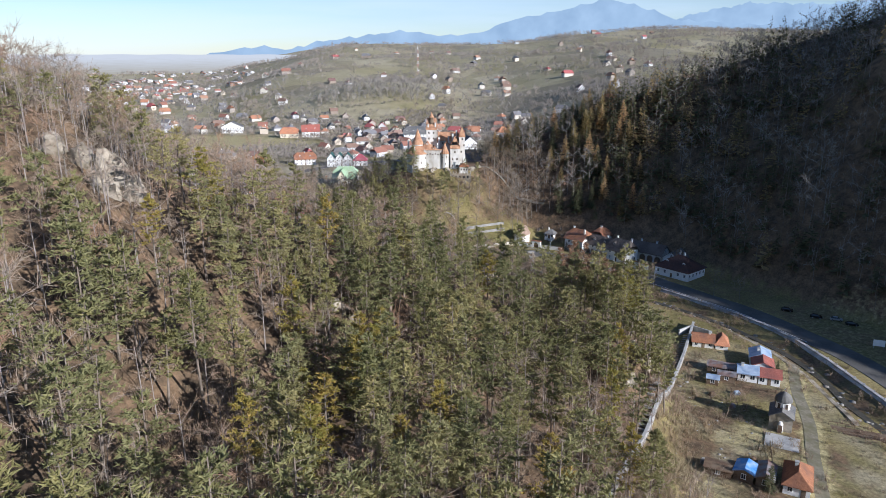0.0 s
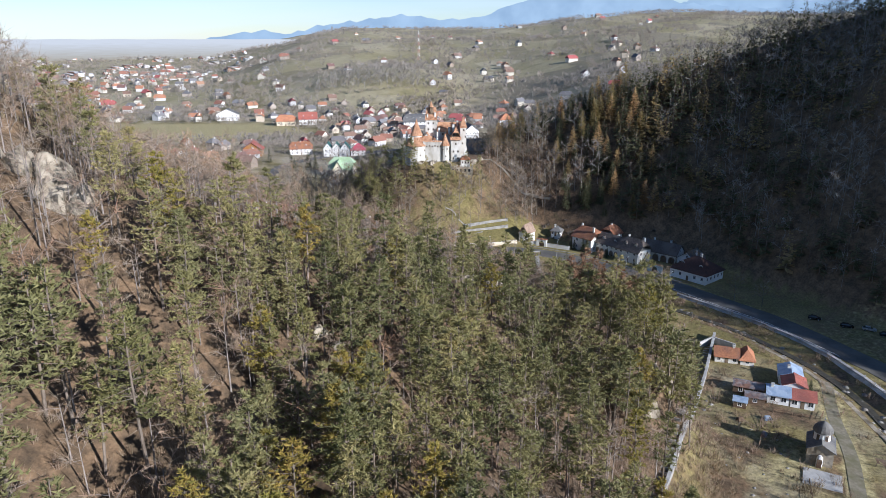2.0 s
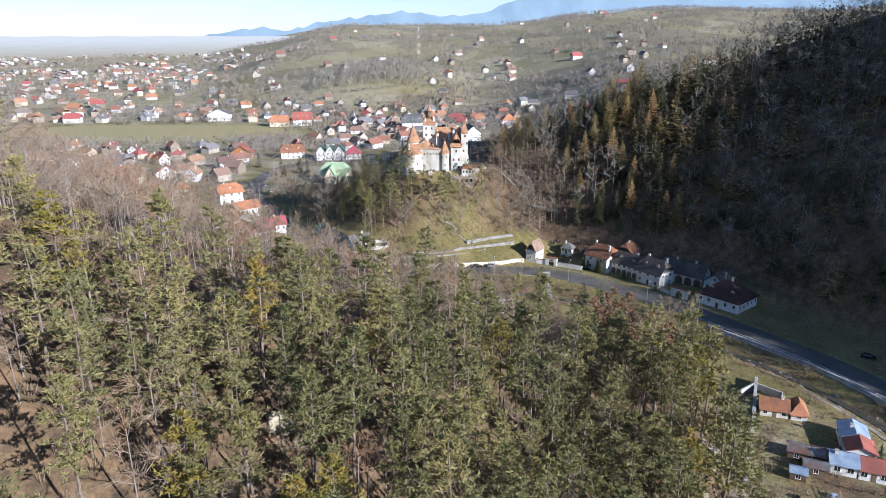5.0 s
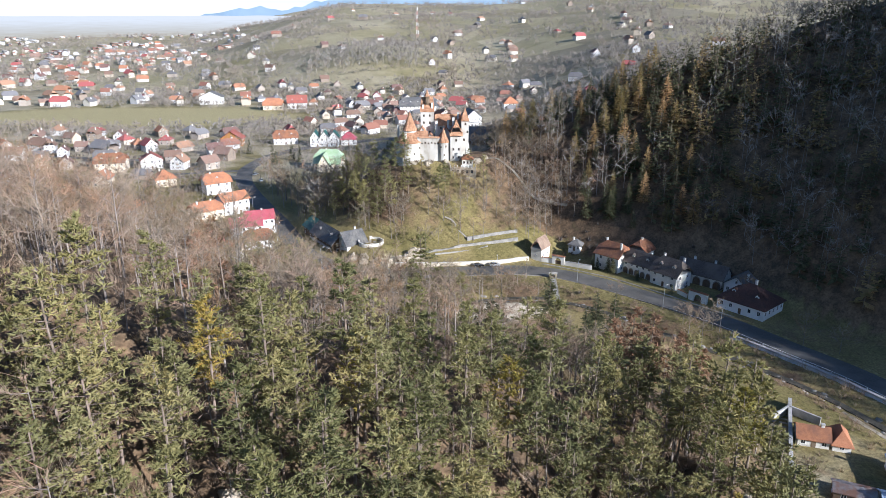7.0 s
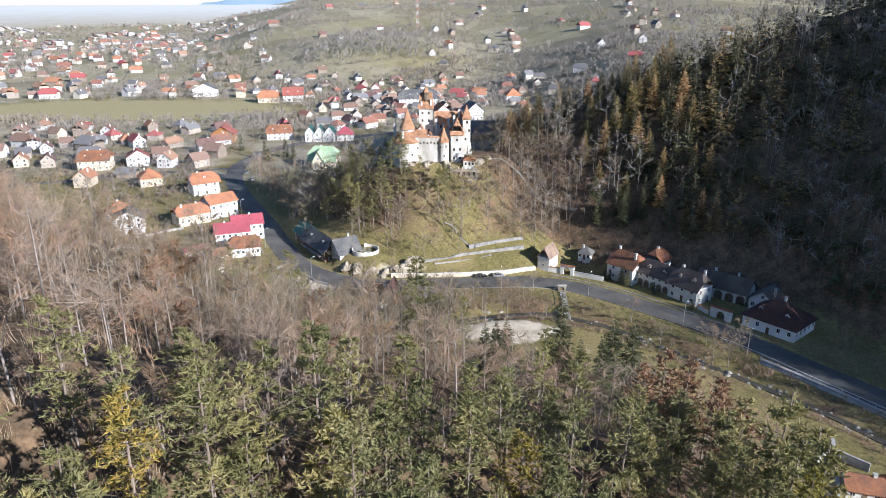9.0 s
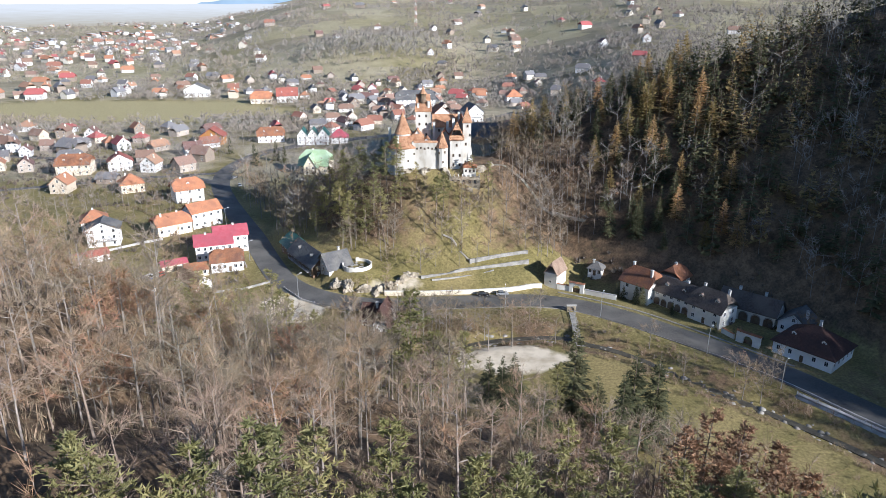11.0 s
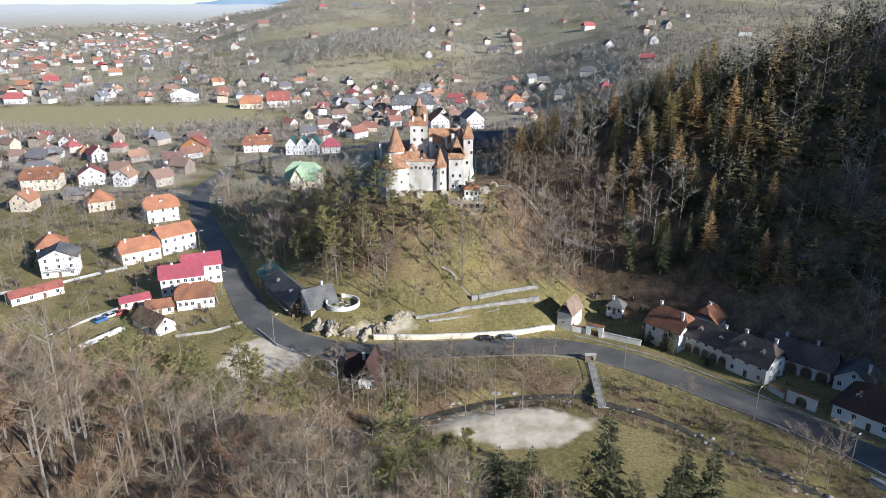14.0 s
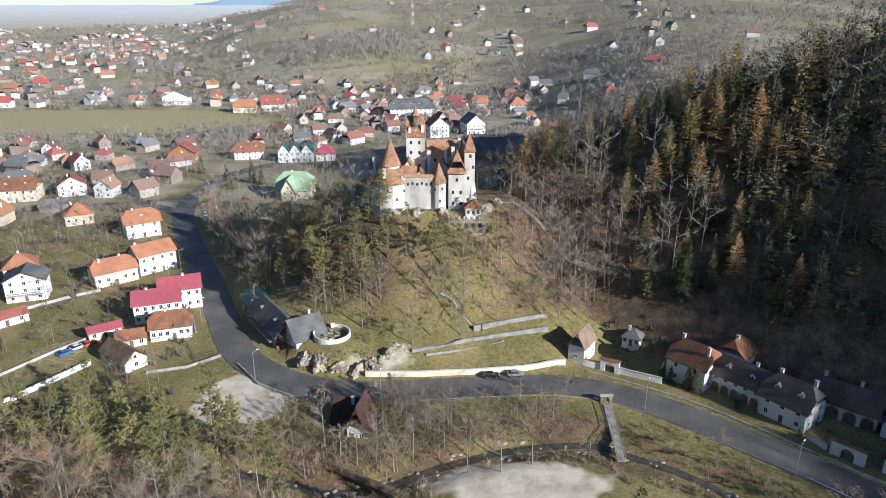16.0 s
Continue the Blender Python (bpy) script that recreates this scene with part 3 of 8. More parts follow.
def pine_shape(rng, H, base, R, tufts=8, blades=5, whorl=0.95, fine=1.0):
    """A forest pine: long bare stem, layered irregular crown of flat boughs set with needle tufts."""
    lean = rng.normal(0, 0.02, 2)
    bend = rng.normal(0, 0.5, 2)
    at = lambda z: np.array([lean[0] * z + bend[0] * math.sin(z / H * 2.5), lean[1] * z + bend[1] * math.sin(z / H * 2.2), z])
    zs = np.linspace(-1.0, H * 0.97, 8)
    tv, tf = tube([at(z) for z in zs], [0.24 * (1 - 0.85 * max(z, 0) / H) + 0.02 for z in zs], 6)
    c = Bag()
    stem = Bag()
    for _ in range(5):      # dead stubs below the crown
        z = base * rng.uniform(0.45, 1.0)
        a = rng.uniform(0, 6.283)
        stem.stick(at(z), at(z) + np.array([math.cos(a), math.sin(a), rng.uniform(-0.3, 0.1)]) * rng.uniform(0.7, 1.9), 0.035, 0.012)
    z = base
    while z < H - 0.3:
        k = (z - base) / (H - base)
        prof = R * (0.7 + 1.0 * k if k < 0.3 else 1.0 - ((k - 0.3) / 0.7) ** 1.35 * 0.88)
        for _ in range(rng.integers(3, 6) if k < 0.8 else 3):
            ang, ln = rng.uniform(0, 6.283), prof * rng.uniform(0.5, 1.15)
            d = np.array([math.cos(ang), math.sin(ang), rng.uniform(-0.12, 0.22) + 0.35 * k])
            side = np.array([-math.sin(ang), math.cos(ang), 0.0])
            p0 = at(z + rng.uniform(-0.3, 0.3))
            stem.stick(p0, p0 + d * ln, 0.055, 0.015)
            for j in range(tufts):
                u = 0.28 + 0.76 * (j + rng.uniform(0, 0.9)) / tufts
                q = p0 + d * ln * u + side * rng.uniform(-1, 1) * (0.2 + 0.24 * ln * (1.15 - u)) + rng.normal(0, 1, 3) * (0.12, 0.12, 0.14)
                for _b in range(blades):
                    w = rng.normal(0, 1, 3) * (1, 1, 0.5) + (0, 0, 0.45) + 0.55 * d
                    w /= np.linalg.norm(w)
                    s = np.cross(w, rng.normal(0, 1, 3))
                    s /= np.linalg.norm(s) + 1e-9
                    size = rng.uniform(0.45, 0.82) * fine
                    c.tri(q - s * 0.17 * size - w * 0.1, q + s * 0.17 * size - w * 0.1, q + w * size)
        z += whorl * rng.uniform(0.75, 1.25)
    nt = len(tv)
    return tv + stem.v, tf + [tuple(i + nt for i in q) for q in stem.f], c.v, c.f


def bough_shape(rng, H, R, base=0.1, step=0.7, per=9, droop=-0.3, gap=0.0, leaf=1.0):
    """A spruce or larch seen near: pointed crown of boughs, each with side sprays."""
    zs = np.linspace(-1.0, H, 6)
    tv, tf = tube([(0, 0, z) for z in zs], [0.24 * (1 - max(z, 0) / H) + 0.015 for z in zs], 5)
    c = Bag()
    z = H * base
    while z < H - 0.2:
        k = (z - H * base) / (H * (1 - base))
        for _ in range(per if k < 0.85 else 5):
            if rng.uniform() < gap:
                continue
            ang, ln = rng.uniform(0, 6.283), R * (1 - k) ** 0.8 * rng.uniform(0.55, 1.12) + 0.2
            d = np.array([math.cos(ang), math.sin(ang), droop + 0.5 * k])
            s = np.array([-math.sin(ang), math.cos(ang), 0.0])
            p0 = np.array([0, 0, z + rng.uniform(-0.45, 0.45) * step])
            for j in range(5):
                u = 0.22 + 0.72 * j / 4
                q = p0 + d * ln * u
                e = (d * 0.55 + s * (1 if j % 2 else -1) * rng.uniform(0.35, 0.8) + (0, 0, -0.12) + rng.normal(0, 0.12, 3)) * ln * 0.5 * (1.15 - 0.5 * u)
                t = d * ln * 0.15 * leaf + (0, 0, rng.uniform(0.02, 0.1))
                c.tri(q - t, q + t, q + e)
            q = p0 + d * ln * 0.72
            c.tri(q - s * 0.12 * ln * leaf, q + s * 0.12 * ln * leaf, p0 + d * ln * 1.05)
        z += step * rng.uniform(0.7, 1.3) * (0.6 + 0.4 * (1 - k))
    return tv, tf, c.v, c.f


def cone_shape(rng, H, R, base=0.12, step=0.85, per=7, droop=-0.25, gap=0.0):
    """Spruce or larch: pointed crown of drooping sprays."""
    zs = np.linspace(-1.0, H, 6)
    tv, tf = tube([(0, 0, z) for z in zs], [0.24 * (1 - max(z, 0) / H) + 0.015 for z in zs], 5)
    c = Bag()
    z = H * base
    while z < H:
        k = (z - H * base) / (H * (1 - base))
        for _ in range(per):
            if rng.uniform() < gap:
                continue
            ang, ln = rng.uniform(0, 6.283), R * (1 - k) ** 0.85 * rng.uniform(0.6, 1.15) + 0.15
            d = np.array([math.cos(ang), math.sin(ang), droop + 0.5 * k])
            s = np.array([-math.sin(ang), math.cos(ang), 0.0])
            p0 = np.array([0, 0, z + rng.uniform(-0.45, 0.45) * step])
            p1 = p0 + d * ln
            mid = p0 + d * ln * 0.55
            wd = ln * rng.uniform(0.2, 0.36)
            c.tri(p0, mid + s * wd, p1)
            c.tri(p0, p1, mid - s * wd)
            for _b in range(2):
                q = p0 + d * ln * rng.uniform(0.45, 1.0)
                w = d + rng.normal(0, 0.5, 3)
                w = w / np.linalg.norm(w) * ln * 0.35
                t = rng.normal(0, 1, 3) * 0.12 * ln
                c.tri(q - t, q + t, q + w)
        z += step * rng.uniform(0.7, 1.3) * (0.6 + 0.4 * (1 - k))
    return tv, tf, c.v, c.f


def bare_shape(rng, H, R, twigs=860, width=0.021, fork=0.35, limbs=9, sub=2, rings=6, sides=5):
    """A leafless broadleaf tree: trunk, rising limbs, a haze of twigs."""
    lean = rng.normal(0, 0.03, 2)
    at = lambda z: np.array([lean[0] * z, lean[1] * z, z])
    zs = np.linspace(-1.0, H * 0.9, rings)
    tv, tf = tube([at(z) for z in zs], [(0.2 if sides > 3 else 0.11) * (1 - 0.88 * max(z, 0) / H) for z in zs], sides)
    b, c = Bag(), Bag()
    ends = []
    for i in range(limbs):
        z = H * (fork + (0.88 - fork) * (i + rng.uniform(0, 0.7)) / limbs)
        ang = i * 2.4 + rng.normal(0, 0.4)
        ln = R * rng.uniform(0.75, 1.2) * (1.15 - 0.6 * i / limbs)
        d = np.array([math.cos(ang) * 0.85, math.sin(ang) * 0.85, rng.uniform(0.3, 0.95)])
        p0, p1 = at(z), at(z) + d * ln
        b.stick(p0, p1, 0.06, 0.022)
        ends.append((p0, p1))
        for _ in range(sub):
            q0 = p0 + (p1 - p0) * rng.uniform(0.3, 0.9)
            e = d + rng.normal(0, 0.5, 3)
            q1 = q0 + e * ln * rng.uniform(0.35, 0.6)
            b.stick(q0, q1, 0.03, 0.012)
            ends.append((q0, q1))
    ends.append((at(H * 0.75), at(H * 0.97)))
    for _ in range(twigs):
        p0, p1 = ends[rng.integers(len(ends))]
        q = p0 + (p1 - p0) * rng.uniform(0.35, 1.05)
        d = (p1 - p0) / (np.linalg.norm(p1 - p0) + 1e-9) * 0.7 + rng.normal(0, 0.7, 3) + (0, 0, 0.12)
        ln = rng.uniform(0.6, 1.5) * H / 14 * (1.0 if twigs > 500 else 1.4)
        s = np.cross(d, rng.normal(0, 1, 3))
        s = s / (np.linalg.norm(s) + 1e-9) * width
        c.tri(q - s, q + s, q + d * ln)
    nt = len(tv)
    return tv + b.v, tf + [tuple(i + nt for i in q) for q in b.f], c.v, c.f


def shrub_shape(rng, H, R, stems=26, width=0.05):
    c = Bag()
    for _ in range(stems):
        a, r = rng.uniform(0, 6.283), rng.uniform(0, R * 0.6)
        p = np.array([math.cos(a) * r, math.sin(a) * r, -0.1])
        d = np.array([math.cos(a) * R * rng.uniform(0, 0.6), math.sin(a) * R * rng.uniform(0, 0.6), H * rng.uniform(0.5, 1.1)])
        s = rng.normal(0, 1, 3) * (1, 1, 0)
        s = s / np.linalg.norm(s) * width
        c.tri(p - s, p + s, p + d)
        q = p + d * rng.uniform(0.3, 0.7)
        c.tri(q - s, q + s, q + d * 0.4 + rng.normal(0, 0.25, 3) * H)
    return [], [], c.v, c.f


def bush_shape(rng, H, R, n=38):
    """A round leafless garden bush: fine twigs spreading from its foot."""
    c = Bag()
    for _ in range(n):
        a, e = rng.uniform(0, 6.283), rng.uniform(0.15, 1.0)
        d = np.array([math.cos(a) * R * (1 - 0.7 * e), math.sin(a) * R * (1 - 0.7 * e), H * (0.35 + 0.65 * e)]) * rng.uniform(0.75, 1.1)
        p = d * rng.uniform(0.0, 0.55) + rng.normal(0, 0.1, 3)
        s = rng.normal(0, 1, 3) * (1, 1, 0.3)
        s = s / np.linalg.norm(s) * rng.uniform(0.08, 0.19)
        c.tri(p - s, p + s, p + d * 0.6 + rng.normal(0, 0.15, 3))
    return [], [], c.v, c.f


def puff_shape(rng, H, R, n=19):
    """A far leafless crown: a loose, uneven cloud of twig sprays on a short stem."""
    c = Bag()
    c.tri((-0.15, 0, -0.3), (0.15, 0, -0.3), (0, 0.05, H * 0.6))
    for _ in range(n):
        a, e, r = rng.uniform(0, 6.283), rng.uniform(-0.9, 1.0), rng.uniform(0.3, 0.9)
        k = math.sqrt(1 - e * e)
        p = np.array([math.cos(a) * k * R * r, math.sin(a) * k * R * r, H * (0.5 + 0.36 * e * r)])
        w = rng.normal(0, 0.45, 3) + (0, 0, 0.75) + np.array([math.cos(a), math.sin(a), 0]) * 0.55
        w = w / np.linalg.norm(w) * R * rng.uniform(0.6, 1.0)
        s = np.cross(w, rng.normal(0, 1, 3))
        s = s / (np.linalg.norm(s) + 1e-9) * R * rng.uniform(0.06, 0.13)
        c.tri(p - s, p + s, p + w)
    return [], [], c.v, c.f


rng = np.random.default_rng(7)
PINES = [pine_shape(rng, h, h * b, r) for h, b, r in ((21, 0.36, 4.4), (23, 0.42, 4.2), (19, 0.3, 4.5), (24, 0.46, 4.2), (17, 0.24, 4.1), (20, 0.38, 3.9), (22, 0.5, 4.0))]
MIDPINES = [pine_shape(rng, h, h * b, r, tufts=5, blades=5, whorl=1.1, fine=1.4) for h, b, r in ((21, 0.36, 4.4), (23, 0.42, 4.2), (19, 0.3, 4.5))]
FARPINES = [pine_shape(rng, h, h * 0.36, r, tufts=4, blades=4, whorl=1.4, fine=1.7) for h, r in ((20, 3.2), (18, 3.4), (22, 3.0))]
SPRUCES = [bough_shape(rng, h, r) for h, r in ((22, 4.6), (18, 4.0), (25, 4.8))]
LARCHES = [bough_shape(rng, h, r, base=0.14, droop=-0.05, gap=0.08, leaf=0.9) for h, r in ((22, 4.8), (19, 4.4), (24, 5.0))]
MIDLARCHES = [cone_shape(rng, h, r, base=0.15, step=1.0, per=6, droop=-0.05, gap=0.1) for h, r in ((22, 5.2), (19, 4.8), (24, 5.4))]
BARES = [bare_shape(rng, h, r) for h, r in ((15, 3.6), (17, 3.8), (13, 3.4), (16, 3.0), (12, 3.6))]
BIGBARE = [bare_shape(rng, h, r, twigs=800, width=0.05, fork=0.2, limbs=14) for h, r in ((14, 6.5), (16, 6.0))]
MIDBARES = [bare_shape(rng, h, r, twigs=260, width=0.036, limbs=5, sub=1, rings=3, sides=4) for h, r in ((15, 4.0), (17, 4.4), (13, 4.2))]
GARDENBARES = [bare_shape(rng, h, r, twigs=62, width=0.095, limbs=4, sub=1, rings=2, sides=3) for h, r in ((15, 4.6), (17, 5.0), (13, 4.8))]
SLOPEBARES = [bare_shape(rng, h, r, twigs=120, width=0.065, limbs=4, sub=1, rings=2, sides=3) for h, r in ((15, 4.2), (17, 4.6), (13, 4.4))]
FARSPRUCES = [cone_shape(rng, h, r, step=1.45, per=4) for h, r in ((22, 5.6), (18, 5.0), (25, 5.8))]
COPSES = [puff_shape(rng, h, r) for h, r in ((8, 3.4), (10, 3.6), (6, 3.2), (9, 2.6))]
BUSHES = [bush_shape(rng, h, r) for h, r in ((2.4, 1.9), (3.2, 2.2), (1.7, 1.7))]
SHRUBS = [shrub_shape(rng, h, r) for h, r in ((2.6, 1.8), (3.4, 2.2), (1.8, 1.6))]
FARCONES = [cone_shape(rng, h, r, step=2.2, per=5) for h, r in ((16, 3.4), (13, 3.0))]


def mesh_of(name, v, f, material):
    me = bpy.data.meshes.new(name)
    me.from_pydata(v, [], f)
    me.materials.append(material)
    return me


def tree_kind(shapes, bark, leaf):
    return [(mesh_of("trunk", s[0], s[1], bark), mesh_of("crown", s[2], s[3], leaf)) for s in shapes]


def plant(name, kinds, i, x, y, s, spin, label, group, tilt=0.0):
    trunk, crown = kinds[i % len(kinds)]
    e = new(name)
    e.matrix_basis = pose(x, y, hz(x, y) - 0.15, tilt, 0, spin) @ Matrix.Scale(s, 4)
    for nm, me in (("trunk", trunk), ("crown", crown)):
        o = new(nm, me)
        o.parent = e
    tagged(e, label, "tree", group)
    return e


def stuff(name, shapes, rows, bark, leaf, label, category):
    """Very many plants as one object: rows of x, y, scale, turn."""
    vs, fs, mi = [], [], []
    n = 0
    zz = height(np.array([r[0] for r in rows]), np.array([r[1] for r in rows]))
    arr = [(np.array(s[0] + s[2], float).reshape(-1, 3), s[1] + s[3], len(s[1])) for s in shapes]
    tri = []
    for co, faces, nb in arr:
        t, m = [], []
        for k, q in enumerate(faces):
            for j in range(1, len(q) - 1):
                t.append((q[0], q[j], q[j + 1]))
                m.append(0 if k < nb else 1)
        tri.append((np.array(t), np.array(m)))
    for k, (x, y, s, a) in enumerate(rows):
        co = arr[k % len(arr)][0]
        ca, sa = math.cos(a) * s, math.sin(a) * s
        p = np.stack([co[:, 0] * ca - co[:, 1] * sa + x, co[:, 0] * sa + co[:, 1] * ca + y, co[:, 2] * s * (0.85 + 0.3 * ((k * 0.618) % 1)) + zz[k] - 0.1], -1)
        t, m = tri[k % len(arr)]
        vs.append(p)
        fs.append(t + n)
        mi.append(m)
        n += len(co)
    V, F, MI = np.concatenate(vs), np.concatenate(fs), np.concatenate(mi)
    me = bpy.data.meshes.new(name)
    me.vertices.add(len(V))
    me.vertices.foreach_set("co", V.astype(np.float32).ravel())
    me.loops.add(F.size)
    me.loops.foreach_set("vertex_index", F.astype(np.int32).ravel())
    me.polygons.add(len(F))
    me.polygons.foreach_set("loop_start", np.arange(0, F.size, 3, dtype=np.int32))
    me.polygons.foreach_set("material_index", MI.astype(np.int32))
    me.materials.append(bark)
    me.materials.append(leaf)
    me.update()
    me.validate()
    return tagged(new(name, me), label, category, kind="stuff")


def scatter(rng, x0, x1, y0, y1, gap, keep, limit=100000):
    """Jittered places at least about gap apart, thinned by keep(x, y), a chance from 0 to 1."""
    nx, ny = int((x1 - x0) / gap), int((y1 - y0) / gap)
    gx, gy = np.meshgrid(np.arange(nx), np.arange(ny))
    X = x0 + (gx + rng.uniform(0.12, 0.88, gx.shape)) * gap
    Y = y0 + (gy + rng.uniform(0.12, 0.88, gx.shape)) * gap
    ok = rng.uniform(0, 1, X.shape) < keep(X, Y)
    pts = np.stack([X[ok], Y[ok]], -1)
    return pts[:limit]


K_pine = tree_kind(PINES, M_bark, M_needles)
K_yellow = tree_kind(PINES[4:], M_bark, M_yellowpine)
K_rust = tree_kind(PINES[:2], M_bark, M_rustneedles)
K_bare = tree_kind(BARES, M_trunk, M_twig)
K_big = tree_kind(BIGBARE, M_trunk, M_twig)
K_copper = tree_kind([bare_shape(np.random.default_rng(31 + k), 13, 3.4, twigs=1100, width=0.075, fork=0.2) for k in range(2)], M_trunk, M_copper)
K_spruce = tree_kind(SPRUCES, M_bark, M_spruce)
K_larch = tree_kind(LARCHES, M_bark, M_larch)
K_birch = tree_kind(MIDBARES, M_birch, M_birch)
K_mid = tree_kind(MIDBARES, M_trunk, M_twig)

rng = np.random.default_rng(11)


def lot_gap(X, Y):
    """1 where tall trees may stand: not between the gravel lot and the sun."""
    side, along = 0.616 * (X + 48) + 0.788 * (Y - 327), 0.788 * (X + 48) - 0.616 * (Y - 327)
    return 1.0 - (np.abs(side) < 10) * (along > -12) * (along < 44)


def pine_keep(X, Y):
    s = spur_h(X, Y)
    lim = 180 + 0.6 * np.clip(X, -42, 0) + 0.45 * np.clip(X, 0, 42)
    crest = sstep(8, -8, Y - lim)                      # pines on the sunny side and the crest
    clear = 1 - 0.9 * bump2(X, Y, -72, 138, 15, 15) - 0.8 * bump2(X, Y, 24, 132, 16, 12) - 0.6 * bump2(X, Y, -40, 95, 12, 12)
    return np.clip(np.where(Y > 160, sstep(1.5, 5, s), sstep(6, 12, s)) * crest * clear * (0.86 + 0.25 * wob(X, Y, 19, 8.0)) * (0.6 + 0.4 * sstep(118, 142, Y)) * (0.5 + 0.5 * np.maximum(sstep(-75, -45, X), sstep(-80, -92, X))) * (np.abs(X) < 0.66 * Y + 14), 0, 1)


pines = scatter(rng, -160, 74, 60, 250, 5.4, pine_keep)
order = np.argsort(np.hypot(pines[:, 0] + 5, (pines[:, 1] - 150) * 0.8))
near, mid, rest = pines[order[:195]], pines[order[195:290]], pines[order[290:]]
for i, (x, y) in enumerate(near):
    r = rng.uniform()
    kinds, label = (K_yellow, "pine with yellowing autumn needles on the wooded slope") if r < 0.05 + 0.12 * (y < 130) else (K_pine, "tall dark green forest pine with a bare stem")
    plant("pine_tree", kinds, rng.integers(99), x, y, min(rng.uniform(0.8, 1.12), max(0.45, (np.interp(x, [-84, -72, -56, -38, -30], [92, 86, 80, 82, 96]) - hz(x, y)) / 22)), rng.uniform(0, 360), label, "pines on the spur", rng.normal(0, 2.0))
stuff("pine_stand", MIDPINES, [(x, y, min(rng.uniform(0.8, 1.12), max(0.45, (np.interp(x, [-84, -72, -56, -38, -30], [92, 86, 80, 82, 96]) - hz(x, y)) / 22)), rng.uniform(0, 6.28)) for x, y in mid], M_bark, M_needles, "dense dark green pine stand on the slope", "trees")
stuff("pine_wood", FARPINES, [(x, y, min(rng.uniform(0.8, 1.1), max(0.45, (np.interp(x, [-84, -72, -56, -38, -30], [92, 86, 80, 82, 96]) - hz(x, y)) / 22)), rng.uniform(0, 6.28)) for x, y in rest], M_bark, M_needles, "dense dark green pine wood on the hillside", "trees")


def bare_keep(X, Y):
    s = spur_h(X, Y)
    north = sstep(-10, 8, Y - 183 - 0.6 * np.clip(X, -42, 0) - 0.45 * np.clip(X, 0, 44))
    clear = bump2(X, Y, -72, 138, 17, 17) + bump2(X, Y, 24, 132, 16, 12) + bump2(X, Y, -40, 95, 12, 12)
    flat = 0.7 * lot_gap(X, Y) * sstep(-14, -9, s) * (X < -26) * (Y < 313) * (np.hypot(X + 50, Y - 327) > 18)
    return np.clip(np.maximum(sstep(0.5, 4, s) * (0.15 + 0.3 * sstep(142, 118, Y) + 0.25 * sstep(-45, -75, X) + 0.77 * north + 0.6 * clear) * (0.74 + 0.45 * wob(X, Y, 15, 3.0)), 0.5 * flat) * (Y > 60) * (np.abs(X) < 0.66 * Y + 14) * (1 - 0.6 * sstep(2, 12, X) * sstep(215, 230, Y)), 0, 1)


bares = scatter(rng, -150, 80, 60, 318, 4.7, bare_keep)
order = np.argsort(np.hypot((bares[:, 0] + 25) * 0.8, bares[:, 1] - 222))
near, mid, rest = bares[order[:115]], bares[order[115:300]], bares[order[300:]]
stuff("bare_stand", BARES, [(x, y, rng.uniform(0.62, 1.2), rng.uniform(0, 6.28)) for x, y in mid[::2]], M_trunk, M_twig, "leafless grey-brown broadleaf stand on the slope", "trees")
stuff("bare_stand", BARES, [(x, y, rng.uniform(0.55, 1.1), rng.uniform(0, 6.28)) for x, y in mid[1::2]], M_bark, M_shrub, "leafless red-brown broadleaf stand on the slope", "trees")
for x, y in near:
    if rng.uniform() < (0.3 if x < -25 and y < 225 else 0.1):
        plant("beech_tree", K_copper, rng.integers(99), x, y, rng.uniform(0.6, 0.9), rng.uniform(0, 360), "beech still holding copper-brown leaves", "beeches on the spur")
        continue
    plant("bare_tree", K_bare, rng.integers(99), x, y, rng.uniform(0.62, 1.2), rng.uniform(0, 360), "leafless grey-brown broadleaf tree in the wood", "bare trees on the spur")
stuff("bare_wood", MIDBARES, [(x, y, rng.uniform(0.6, 1.0), rng.uniform(0, 6.28)) for x, y in rest], M_trunk, M_twig, "leafless grey-brown broadleaf wood on the slope", "trees")
brush = scatter(rng, -115, 90, 75, 300, 3.1, lambda X, Y: np.clip(sstep(-1, 2, spur_h(X, Y)) * (0.5 + 0.45 * wob(X, Y, 15, 2.0)) * (np.abs(X) < 0.66 * Y + 10), 0, 1))
stuff("undergrowth", SHRUBS, [(x, y, rng.uniform(0.5, 1.0), rng.uniform(0, 6.28)) for x, y in brush], M_shrub, M_shrub, "dry leafless undergrowth on the slope", "shrubs")


shoulder = scatter(rng, -130, -68, 158, 228, 4.9, lambda X, Y: 0.9 * (np.abs(X) < 0.66 * Y + 10) * sstep(-64, -76, X))
stuff("shoulder_wood", MIDBARES, [(x, y, rng.uniform(0.6, 0.95), rng.uniform(0, 6.28)) for i, (x, y) in enumerate(shoulder) if i % 3], M_trunk, M_twig, "leafless broadleaf wood on the high shoulder", "trees")
stuff("shoulder_pines", MIDPINES, [(x, y, rng.uniform(0.6, 0.95) * min(1.0, max(0.4, (96 - hz(x, y)) / 22)), rng.uniform(0, 6.28)) for x, y in shoulder[::3] if y < 186], M_bark, M_needles, "dark pines on the high shoulder", "trees")
